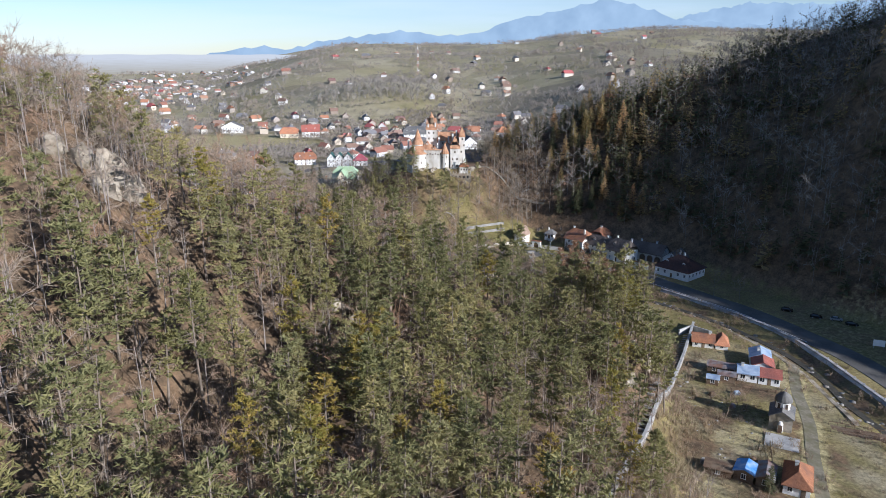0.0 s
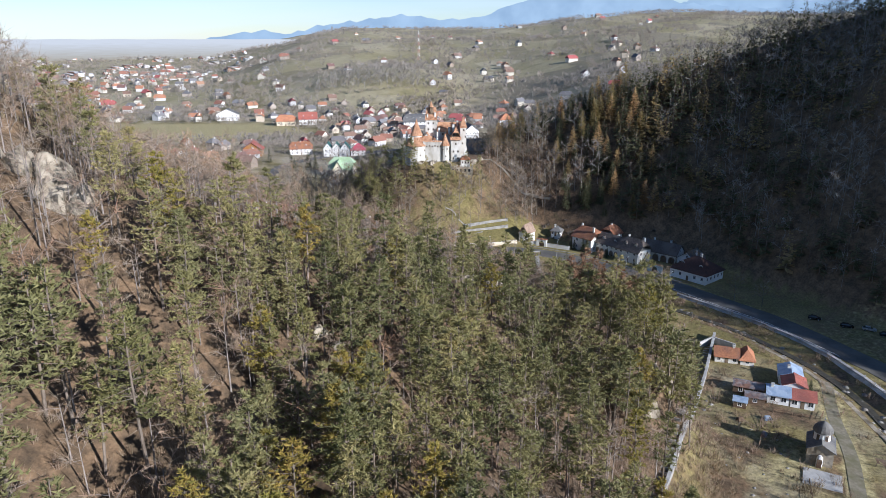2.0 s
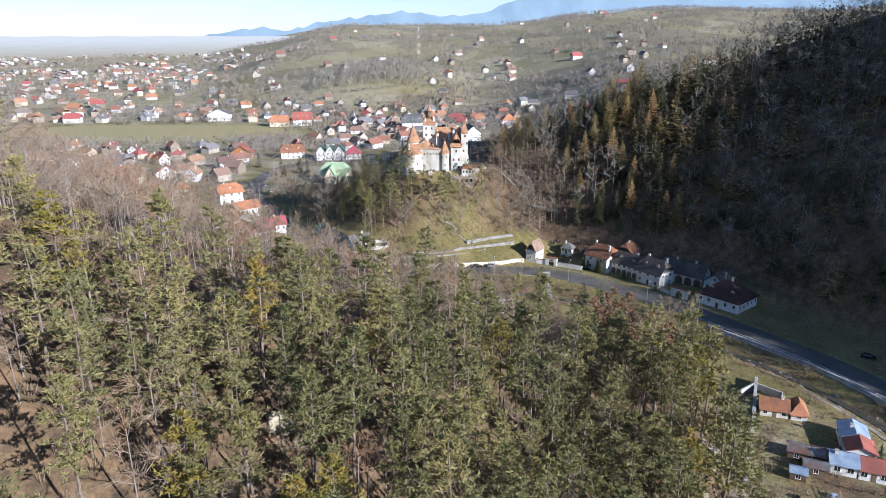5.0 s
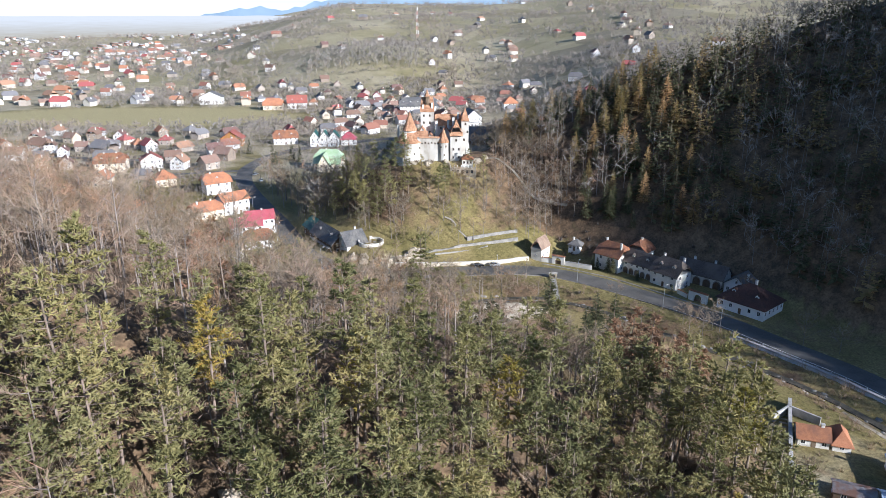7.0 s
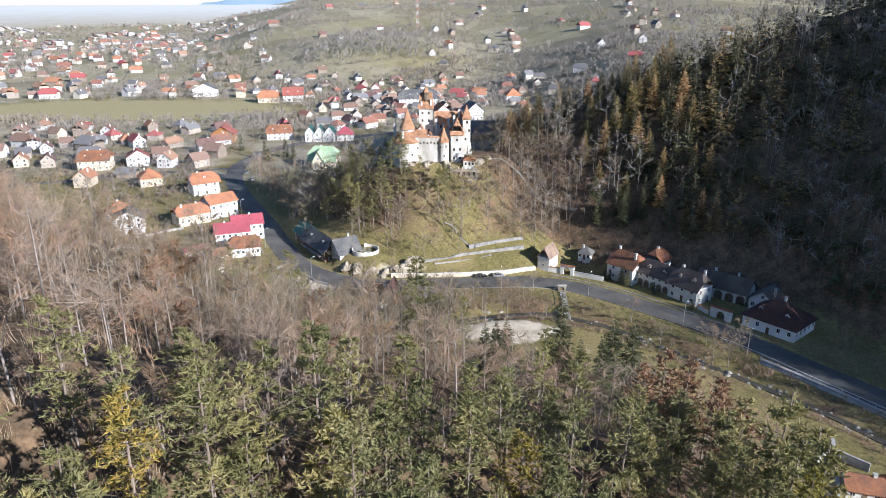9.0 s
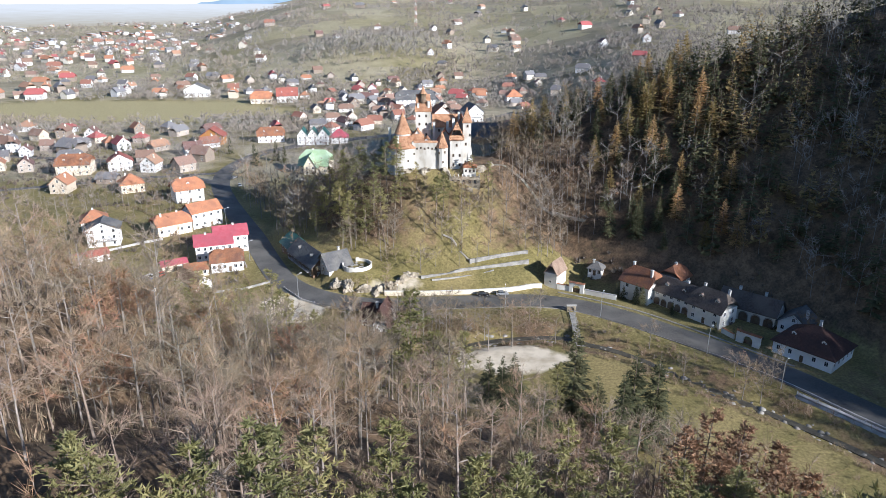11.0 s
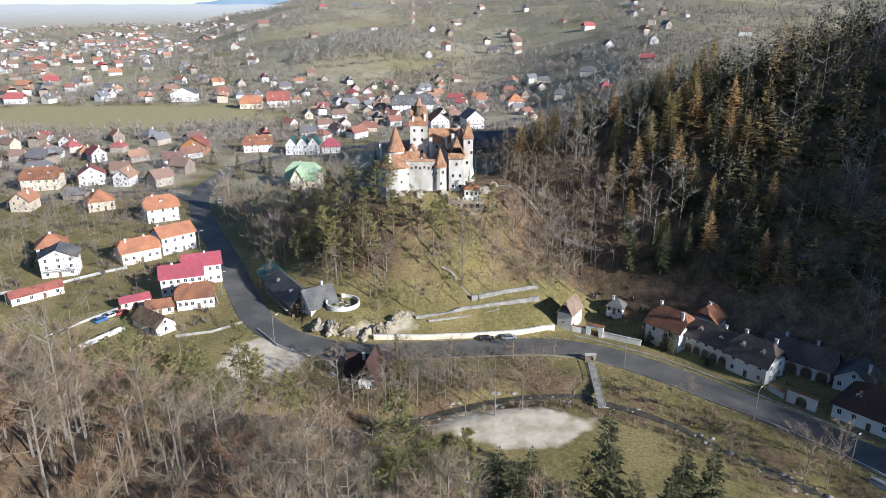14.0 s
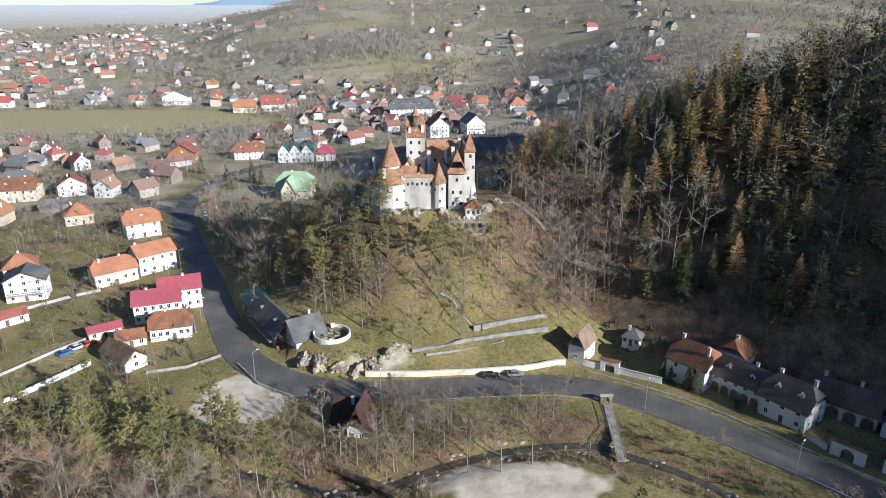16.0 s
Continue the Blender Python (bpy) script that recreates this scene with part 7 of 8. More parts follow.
# ---- street lamps, cars, bridges ----
def lamp_shape():
    e = new("street_lamp")
    part("pole", lathe([(0.12, -0.3), (0.1, 1.2), (0.07, 8.0)], 8), M_metal, e)
    b = solid([(-0.04, -0.04, 7.9), (-0.04, 0.04, 7.9), (1.3, 0.03, 8.35), (1.3, -0.03, 8.35), (-0.04, -0.04, 8.02), (-0.04, 0.04, 8.02), (1.3, 0.03, 8.43), (1.3, -0.03, 8.43)],
              [(3, 2, 1, 0), (4, 5, 6, 7), (0, 1, 5, 4), (1, 2, 6, 5), (2, 3, 7, 6), (3, 0, 4, 7)])
    part("arm", b, M_metal, e)
    h = part("lamp_head", box(1.0, 1.75, -0.13, 0.13, 8.34, 8.5, bevel=0.03), M_white, e)
    part("diffuser", box(1.1, 1.7, -0.1, 0.1, 8.3, 8.34), M_glass, h)
    return tagged(e, "galvanised street lamp on a concrete pole beside the road", "street lamp", "street lamps")


_lamp = lamp_shape()
LAMPS = [(22.2, 326.4, 90), (-47.6, 337.0, 40), (-73.4, 371.8, 20), (52.4, 321.4, 60), (77.4, 296.2, 45), (-13.0, 326.0, 90), (89.8, 277.2, 40), (-96.0, 417, 20)]
_lamp.matrix_basis = pose(LAMPS[0][0], LAMPS[0][1], 0, 0, 0, LAMPS[0][2])
for x, y, a in LAMPS[1:]:
    copy_thing(_lamp, pose(x, y, hz(x, y), 0, 0, a))


def car(x, y, turn, paint, label):
    e = new("car")
    e.matrix_basis = pose(x, y, max(hz(x, y), 0.14 if float(seg_dist(ROAD, np.array([x]), np.array([y]))[0]) < 5 else -9) + 0.02, 0, 0, turn)
    tagged(e, label, "car")
    prof = [(-2.1, 0.35), (-2.15, 0.75), (-2.0, 0.95), (-1.2, 1.0), (1.0, 1.0), (2.0, 0.85), (2.15, 0.6), (2.1, 0.35)]
    n = len(prof)
    v = [(a, -0.85, z) for a, z in prof] + [(a, 0.85, z) for a, z in prof]
    b = part("body", solid(v, [tuple(range(n)), tuple(range(2 * n - 1, n - 1, -1))] + [(i, (i + 1) % n, n + (i + 1) % n, n + i) for i in range(n)]), paint, e)
    cab = [(-1.9, 0.96, 0.8), (1.05, 0.99, 0.8), (0.25, 1.45, 0.62), (-1.3, 1.48, 0.62)]
    v = [(a, -w, z) for a, z, w in cab] + [(a, w, z) for a, z, w in cab]
    part("cabin_glass", solid(v, [(3, 2, 1, 0), (4, 5, 6, 7), (0, 1, 5, 4), (1, 2, 6, 5), (2, 3, 7, 6), (3, 0, 4, 7)]), M_glass, e)
    part("roof", box(-1.28, 0.25, -0.62, 0.62, 1.46, 1.52), paint, e)
    for wx in (-1.3, 1.3):
        for wy in (-0.8, 0.8):
            w = lathe([(0.3, -0.1), (0.32, -0.07), (0.32, 0.07), (0.3, 0.1)], 12)
            w.transform(pose(wx, wy, 0.32, 90))
            t = part("wheel", w, M_rubber, e)
            r = lathe([(0.18, -0.11), (0.18, 0.11)], 8)
            r.transform(pose(wx, wy, 0.32, 90))
            part("rim", r, M_metal, t)
    for wy in (-0.6, 0.6):
        part("headlight", box(2.08, 2.14, wy - 0.15, wy + 0.15, 0.62, 0.74), M_white, e)
    return e


for x, y, a, m, lb in ((15.6, 337.6, 5, M_carblack, "black car parked beside the roadside wall"), (22.2, 338.4, 6, M_carsilver, "silver estate car parked beside the roadside wall"),
                       (-105.4, 350.8, 55, M_carblue, "blue car parked in a gravel yard"), (-103.6, 354.4, 55, M_carwhite, "white car parked in a gravel yard"), (-101.4, 356.6, 60, M_redwhite, "red car parked in a gravel yard"),
                       (133.5, 249.8, -30, M_carblack, "black car parked on the gravel car park"), (141.0, 242.6, -25, M_carblack, "dark car parked on the gravel car park"), (147.0, 239.6, -25, M_carsilver, "silver car parked on the gravel car park"),
                       (149.8, 234.5, -20, M_carblack, "dark car parked on the gravel car park"), (141.5, 197.0, 80, M_carwhite, "white van parked beside the road"), (-110, 489, 110, M_carwhite, "white car parked at the road fork"), (-118, 506, 70, M_carsilver, "silver car parked at the road fork")):
    car(x, y, a, m, lb)


def footbridge(name, p, q, width, label, material, rails=True, z0=None, z1=None, thick=0.35):
    e = new(name)
    p, q = np.array(p, float), np.array(q, float)
    L, turn = np.linalg.norm(q - p), math.degrees(math.atan2(*(q - p)[::-1]))
    za, zb = hz(*p) + 0.3 if z0 is None else z0, hz(*q) + 0.3 if z1 is None else z1
    e.matrix_basis = pose(p[0], p[1], za, 0, -math.degrees(math.atan2(zb - za, L)), turn)
    tagged(e, label, "bridge")
    n = int(L / 0.6)
    me = None
    for i in range(n):
        if me is None:
            pl = part("plank", box(0.0, 0.56, -width / 2, width / 2, -0.08, 0.0), material, e)
            me = pl.data
        else:
            share("plank", me, e, pose(i * L / n, 0, 0.01 * (i % 2)))
    for s in (-1, 1):
        part("beam", box(0, L, s * width * 0.38 - 0.12, s * width * 0.38 + 0.12, -thick - 0.08, -0.085), M_wood, e)
        if rails:
            part("handrail", box(0, L, s * width / 2 - 0.05, s * width / 2 + 0.05, 0.95, 1.05), material, e)
            for i in range(int(L / 2) + 1):
                x = min(i * 2.0, L - 0.1)
                part("post", box(x, x + 0.1, s * width / 2 - 0.05, s * width / 2 + 0.05, -0.1, 0.96), material, e)
    return e


footbridge("footbridge", (43.6, 324.0), (41.9, 301.6), 1.7, "grey stone and timber footbridge over the stream", M_stone, z0=0.2, z1=-0.2)
portal("bridge_gate", 43.7, 325.4, 4, 3.0, 2.0, 1.5, 1.7, "small grey stone portal at the head of the footbridge", 0.6, M_stone, M_limestone)
footbridge("log_bridge", (-21.0, 299.6), (-4.8, 289.8), 2.2, "old timber bridge over the stream", M_wood, rails=False, z0=0.0, z1=0.1, thick=0.6)
footbridge("cart_bridge", (102.6, 162.8), (132, 150.5), 4.2, "timber cart bridge over the stream", M_wood, z0=0.2, z1=0.3, thick=0.7)

# the river wall under the road, with posts and a rail
wall_line("river_wall", [(92.2, 273.6), (98.4, 265.4), (105.4, 255.4), (112.2, 244.8), (117.6, 234.4), (122.4, 220.0), (124.6, 204), (125.6, 186), (126.6, 168), (128.6, 148)], 0.9, 0.9, M_concrete, "pale concrete river wall below the road", sink=4.0, posts=0.7, post_mat=M_metal, coping=M_concrete)
wall_line("bank_wall", [(104.5, 232), (110.5, 214), (113, 196), (112.4, 178), (110.8, 164)], 0.3, 1.6, M_limestone, "low dry stone bank along the stream", sink=2.6)
wall_line("bank_wall", [(-54.0, 344.0), (-46.0, 334.0), (-36.0, 327.5), (-26, 325.5)], 0.7, 0.25, M_concrete, "low concrete guard wall round the bend", posts=0.3)
for x, y, r, h in ((-35.5, 345.6, 3.4, 2.2), (-31, 343.4, 3.6, 2.6), (-26, 341.6, 3.4, 2.2), (-21, 341.0, 3.4, 3.2), (-16.5, 342.4, 3.6, 3.2), (-12.6, 345.4, 3.2, 3.0), (-9.4, 349.0, 2.6, 2.4)):
    crag("rock", crng, x, y, r, h, "rough pale limestone bank above the road bend", n=4, squash=0.7)
wall_line("garden_wall", [(-110.5, 318.8), (-103.8, 330.6), (-99.6, 337.6), (-95.4, 345.0)], 1.6, 0.3, M_white, "white garden wall round a lawn", group="garden walls")
wall_line("garden_wall", [(-124, 326), (-117.0, 338.6), (-109.8, 351.4), (-103.8, 360.4)], 0.8, 0.25, M_concrete, "low pale garden wall along a yard", group="garden walls")
wall_line("garden_wall", [(-150, 372), (-138, 378), (-124, 392), (-117, 397)], 1.0, 0.25, M_concrete, "pale garden wall between lawns", group="garden walls")
wall_line("garden_wall", [(-60.5, 349.5), (-68, 343), (-78, 340)], 0.8, 0.3, M_stone, "mossy stone wall round an orchard", group="garden walls")
wall_line("garden_wall", [(-72.5, 364), (-80, 381), (-93, 408)], 0.9, 0.3, M_concrete, "grey garden wall along the road", group="garden walls")

def revetment(pts, label):
    """A sloping concrete apron from the road's edge down to the stream bed."""
    line = smooth_line(pts, 3)
    v, f = [], []
    for i, p in enumerate(line):
        d = line[min(i + 1, len(line) - 1)] - line[max(i - 1, 0)]
        n = np.array([d[1], -d[0]]) / np.hypot(*d)
        n = -n if n[0] > 0 else n
        a, b = p + n * 0.5, p + n * 2.9
        v += [(a[0], a[1], 0.55), (b[0], b[1], -1.75), (a[0], a[1], -1.9)]
        if i:
            o = 3 * i
            f += [(o - 3, o - 2, o + 1, o), (o - 2, o - 1, o + 2, o + 1)]
    f += [(0, 2, 1), (len(v) - 3, len(v) - 2, len(v) - 1)]
    tagged(link_mesh("revetment", v, f, M_concrete), label, "embankment", kind="structure")


revetment([(92.2, 273.6), (98.4, 265.4), (105.4, 255.4), (112.2, 244.8), (117.6, 234.4), (122.4, 220.0), (124.6, 204), (125.6, 186), (126.6, 168)], "pale sloping concrete embankment along the stream")

# ---- the holding east of the spur ----
wall_line("stone_wall", [(91.5, 234), (78.4, 206), (66.4, 182.4), (54.2, 158), (45.2, 141), (41, 133), (31, 113)], 1.9, 0.7, M_stone, "long grey stone boundary wall along the foot of the wood", coping=M_concrete, posts=0.0, sink=3)
for i in range(60):
    k = i / 59
    x, y = 88.0 - 50.5 * k, 229 - 101 * k
    part_ob = part("stair_tread", box(-1.7, 0.1, -0.28, 0.28, -0.5, 0.1), M_stone, None)
    part_ob.matrix_basis = pose(x - 0.9, y + 0.3, hz(x - 1.2, y + 0.5), 0, 0, 153)
    tagged(part_ob, "worn stone tread of the long stair beside the wall", "step", "long stair")
Q = "buildings of the holding"
house("cottage", "low cottage with old brown tiled roof", (85.0, 216.2), (91.4, 214.2), 6, 2.2, 1.9, "gable", "x", M_plaster, M_oldtile, 1, 3, 1, 0.5, ((0.8, 0.5),), group=Q)
house("cottage_wing", "low wing of a cottage with bright orange tiled roof", (91.9, 213.8), (95.6, 212.6), 7, 2.2, 2.3, "hip", "y", M_plaster, M_orange, 1, 1, 2, 0.5, (), group=Q, door=False)
wall_line("ruined_wall", [(83.6, 226.0), (89.4, 230.2), (94.6, 224.4)], 2.2, 0.5, M_concrete, "bare pale walls of an unroofed outbuilding")
house("farmhouse", "white farmhouse with dull red sheet metal roof", (95.1, 188.6), (100.6, 186.4), 6, 2.7, 1.5, "gable", "x", M_white, M_redtile, 1, 3, 1, 0.5, (), group=Q, win=(1.2, 1.2))
house("farmhouse_wing", "white farmhouse wing with pale blue sheet metal roof", (89.8, 190.8), (94.8, 188.8), 6, 2.7, 1.5, "gable", "x", M_white, M_paleblue, 1, 2, 1, 0.5, ((0.2, 0.4),), group=Q, door=False, win=(1.2, 1.2))
house("farm_barn", "barn with crimson sheet metal roof behind the farmhouse", (96.2, 195.6), (101.8, 193.4), 6, 3.0, 1.2, "gable", "y", M_white, M_redtile, 1, 1, 2, 0.4, (), group=Q, category="barn", door=False)
house("farm_barn", "barn with patched pale blue sheet metal roof", (98.1, 201.6), (103.7, 199.4), 7, 3.0, 1.2, "gable", "y", M_white, M_paleblue, 1, 1, 2, 0.4, ((0.5, 0.4),), group=Q, category="barn", door=False)
house("shed", "lean-to shed with rusted sheet metal roof", (82.6, 196.4), (89.6, 193.2), 4.5, 2.2, 0.8, "gable", "x", M_wood, M_rust, 1, 2, 1, 0.3, (), group=Q, category="shed", door=False)
house("shed", "plank shed with grey sheet metal roof", (83.6, 190.6), (88.2, 188.8), 3.5, 2.0, 0.7, "gable", "x", M_wood, M_rust, 1, 1, 1, 0.3, (), group=Q, category="shed", door=False)
house("shed", "patched shed with pale sheet roof", (79.4, 188.4), (82.4, 187.0), 3, 2.0, 0.6, "gable", "x", M_wood, M_paleblue, 1, 1, 1, 0.3, (), group=Q, category="shed", door=False)
house("cottage", "white cottage with red-brown tiled roof by the track", (76.6, 134.6), (81.4, 132.0), 10, 2.7, 2.0, "hip", "y", M_white, M_oldtile, 1, 2, 3, 0.5, ((0.6, 0.4),), group=Q)
house("shed", "shed under a blue tarpaulin roof", (67.6, 140.0), (71.2, 137.6), 5, 2.4, 0.8, "gable", "y", M_wood, M_blueroof, 1, 1, 1, 0.3, (), group=Q, category="shed", door=False)
house("shed", "shed with crimson and grey sheet roof", (71.6, 137.2), (74.8, 135.4), 7, 2.4, 0.8, "gable", "y", M_wood, M_rust, 1, 1, 1, 0.3, (), group=Q, category="shed", door=False)
house("shed", "ruined shed with dark sagging roof", (61.7, 142.4), (67.0, 139.6), 4, 1.8, 0.5, "gable", "x", M_wood, M_wood, 1, 1, 1, 0.3, (), group=Q, category="shed", door=False)


def chapel():
    e = new("chapel")
    e.matrix_basis = pose(88.8, 161.6, hz(88.8, 163) - 0.1, 0, 0, -28) @ Matrix.Scale(1.22, 4)
    tagged(e, "small grey stone chapel with dark dome and white lantern", "chapel")
    part("wall", gable_wall(4.6, 6.0, 3.4, 1.3, "y"), M_limestone, e)
    part("roof", roof_solid(4.6, 6.0, 3.4, 1.3, "gable", "y", 0.3, 0.15), M_greyroof, e)
    part("apse", lathe([(1.6, -1), (1.6, 3.0), (0.1, 4.0)], 12, 0, 6.0), M_stone, e)
    d = part("drum", lathe([(1.5, 3.8), (1.5, 6.0)], 12, 0, 3.4), M_white, e)
    part("dome", lathe([(1.85, 5.9), (1.75, 6.5), (1.3, 7.2), (0.6, 7.7), (0.08, 7.95)], 14, 0, 3.4), M_greyroof, e)
    part("cross", box(-0.05, 0.05, 3.35, 3.45, 7.9, 8.8, box(-0.3, 0.3, 3.36, 3.44, 8.35, 8.45)), M_metal, e)
    for a in range(0, 360, 60):
        window(d, 1.5 * math.cos(radians(a)), 3.4 + 1.5 * math.sin(radians(a)), 4.5, a + 90, 0.35, 1.0, True)
    g = lathe([(0.55, 0), (0.55, 2.0), (0.3, 2.5)], 10)
    g.transform(pose(0, -0.35, 0))
    part("porch", g, M_white, e)
    part("door", box(-0.45, 0.45, -0.95, -0.88, 0.1, 1.9), M_wood, e)
    for y in (1.5, 4.2):
        window(e, 2.3, y, 1.4, 90, 0.5, 1.0, True)
        window(e, -2.3, y, 1.4, -90, 0.5, 1.0, True)
    return e


chapel()
fc = link_mesh("forecourt", [(-4, -4, 0.12), (4, -4, 0.12), (4, 3, 0.12), (-4, 3, 0.12), (-4, -4, -1), (4, -4, -1), (4, 3, -1), (-4, 3, -1)],
               [(0, 1, 2, 3), (0, 4, 5, 1), (1, 5, 6, 2), (2, 6, 7, 3), (3, 7, 4, 0)], M_concrete)
fc.matrix_basis = pose(87.0, 156.4, hz(87, 156) + 0.05, 0, 0, -28)
tagged(fc, "pale paved forecourt before a chapel", "pavement", kind="structure")
strip("track", [(114, 206), (104.6, 184), (98.4, 165), (91, 148.5), (85, 133), (77, 112), (66, 84)], 1.6, 0.05, M_track, thick=0.15, label="rutted pale gravel track past the holding", category="track")

sg = new("notice_board")
sg.matrix_basis = pose(147, 214, hz(147, 214), 0, 0, -20)
tagged(sg, "large white notice board on two posts", "sign")
part("panel", box(-1.8, 1.8, -0.05, 0.05, 1.0, 3.2), M_white, sg)
for x in (-1.4, 1.4):
    part("post", box(x - 0.06, x + 0.06, 0.05, 0.15, -0.3, 3.0), M_metal, sg)


def mast(x, y, H):
    e = new("radio_mast")
    e.matrix_basis = pose(x, y, hz(x, y))
    tagged(e, "red and white lattice radio mast on the hill", "mast")
    n = 8
    for k in range(n):
        b = Bag()
        w0, w1 = 4.5 * (1 - 0.75 * k / n), 4.5 * (1 - 0.75 * (k + 1) / n)
        z0, z1 = H * k / n, H * (k + 1) / n
        c0 = [(w0 * sx / 2, w0 * sy / 2, z0) for sx, sy in ((-1, -1), (1, -1), (1, 1), (-1, 1))]
        c1 = [(w1 * sx / 2, w1 * sy / 2, z1) for sx, sy in ((-1, -1), (1, -1), (1, 1), (-1, 1))]
        for i in range(4):
            b.stick(c0[i], c1[i], 0.14, 0.14)
            b.stick(c0[i], c1[(i + 1) % 4], 0.1, 0.1)
            b.stick(c0[(i + 1) % 4], c1[i], 0.08, 0.08)
            b.stick(c1[i], c1[(i + 1) % 4], 0.08, 0.08)
        link_mesh("lattice_section", b.v, b.f, M_mastred if k % 2 == 0 else M_white, e)
    part("antenna", lathe([(0.25, H), (0.1, H + 6)], 6), M_metal, e)
    return e


mast(-46, 1390, 54)


# ---- stones, brush and single trees of the valley ----
def stone_shape(rng, r):
    bm = bmesh.new()
    bmesh.ops.create_icosphere(bm, subdivisions=1, radius=r)
    for v in bm.verts:
        v.co *= rng.uniform(0.7, 1.25)
        v.co.z *= 0.65
    bm.verts.index_update()
    out = ([], [], [tuple(v.co) for v in bm.verts], [tuple(v.index for v in f.verts) for f in bm.faces])
    bm.free()
    return out


srng = np.random.default_rng(5)
STONES = [stone_shape(srng, r) for r in (0.35, 0.5, 0.25, 0.7)]
st = scatter(srng, -40, 135, 120, 325, 0.85, lambda X, Y: np.clip(sstep(4.5, 0.8, seg_dist(RIVER, X, Y)) * 0.7 * (0.6 + 0.6 * wob(X, Y, 9, 3.0)), 0, 1))
stuff("river_stones", STONES, [(x, y, srng.uniform(0.2, 1.0) ** 3 * 1.5 + 0.35, srng.uniform(0, 6.28)) for x, y in st], M_riverstone, M_riverstone, "grey boulders and shingle in the stream bed", "stones")
rb = scatter(srng, 40, 90, 130, 225, 1.6, lambda X, Y: np.clip(0.28 * (spur_h(X, Y) < 2) * sstep(24, 10, np.hypot((X - 66) * 0.9, (Y - 172) * 0.45)) * (0.4 + wob(X, Y, 8, 2.0)), 0, 1))
stuff("rubble", STONES, [(x, y, srng.uniform(0.4, 1.1), srng.uniform(0, 6.28)) for x, y in rb], M_stone, M_stone, "scattered stones and rubble on the bare yard", "stones")
bk = scatter(srng, -60, 130, 130, 345, 1.75, lambda X, Y: np.clip(0.9 * sstep(16, 6, seg_dist(RIVER, X, Y)) * (seg_dist(RIVER, X, Y) > 3.0) * (seg_dist(ROAD, X, Y) > 6.2) * (0.5 + 0.7 * wob(X, Y, 13, 3.0) + 0.5 * sstep(20, -5, X)), 0, 1) * (np.hypot(X + 18, Y - 316) > 7) * (np.hypot((X - 19) * 0.8, (Y - 292) * 1.6) > 15) * (Y - 310 < 14) * (np.hypot(X - 42.5, Y - 312) > 3))
stuff("bank_brush", SHRUBS, [(x, y, srng.uniform(0.25, 0.9), srng.uniform(0, 6.28)) for x, y in bk], M_shrub, M_shrub, "dry brown brush on the stream banks", "shrubs")

for x, y, s in ((15, 298, 0.95), (22, 300.5, 1.0), (8, 299, 0.8), (35, 303, 0.7), (33.5, 325, 0.7), (-4, 316, 0.75), (3, 318, 0.7), (-9, 320, 0.7), (-26, 321, 0.6), (12, 318, 0.65),
                (62, 300, 0.75), (66, 282, 0.7), (0, 308, 0.7), (-12, 304, 0.75), (-16, 300, 0.7), (20, 319, 0.6)):
    plant("bare_tree", K_bare, int(srng.integers(99)), x, y, s, srng.uniform(0, 360), "leafless tree between the road and the stream", "trees by the stream")
thick = scatter(srng, -42, 34, 298, 324, 5.6, lambda X, Y: 0.75 * lot_gap(X, Y) * (seg_dist(ROAD, X, Y) > 7.5) * (seg_dist(RIVER, X, Y) > 2.5) * (np.hypot(X + 18.5, Y - 315) > 7.5) * (np.hypot((X - 19) * 0.8, (Y - 294) * 1.6) > 16) * (0.75 + 0.5 * wob(X, Y, 16, 2.0)))
for x, y in thick:
    plant("bare_tree", K_bare, int(srng.integers(99)), x, y, srng.uniform(0.5, 0.85), srng.uniform(0, 360), "slender leafless tree between the road and the stream", "trees by the stream")
TUFTS = [shrub_shape(srng, h, r, stems=8, width=0.045) for h, r in ((0.9, 0.7), (0.6, 0.6), (1.2, 0.8))]
gt = scatter(srng, -16, 118, 225, 382, 1.5, lambda X, Y: np.clip((seg_dist(ROAD, X, Y) > 5.6) * np.maximum((seg_dist(RIVER, X, Y) < 26) * (seg_dist(ROAD, X, Y) < 26) * (seg_dist(RIVER, X, Y) > 2) * (X > 30) * (0.75 + 0.5 * wob(X, Y, 7, 2.0)), (Y > 358) * (X < 50) * (0.35 + 0.5 * wob(X, Y, 9, 5.0))), 0, 1))
stuff("rough_grass", TUFTS, [(x, y, srng.uniform(0.45, 1.0), srng.uniform(0, 6.28)) for x, y in gt], M_shrub, M_drygrass, "rough tufts of dry grass and weeds on the banks", "grass")
TANGLES = [bare_shape(srng, h, r, twigs=150, width=0.045, fork=0.08, limbs=7, sub=1, rings=3, sides=3) for h, r in ((6, 2.6), (5, 2.4), (7, 2.8))]
tg = scatter(srng, -66, 40, 297, 372, 3.1, lambda X, Y: np.clip(0.95 * (seg_dist(ROAD, X, Y) > 6.8) * (seg_dist(RIVER, X, Y) > 2.5) * (np.hypot(X + 18.5, Y - 314) > 6.0) * (np.hypot((X - 19) * 0.8, (Y - 294) * 1.6) > 18)
             * (np.hypot(X + 29, Y - 352) > 7.5) * (np.hypot(X + 50, Y - 327) > 17) * (np.hypot(X - 42.5, Y - 314) > 7) * np.where(Y < 330, (X > -44) * (X < 34) * (0.75 + 0.5 * wob(X, Y, 11, 4.0)), (X < -14) * (np.abs(X + 29 + 0.9 * (Y - 352)) < 17) * (np.hypot(X + 50, Y - 362) > 12) * (0.45 + 0.5 * wob(X, Y, 9, 2.0))), 0, 1))
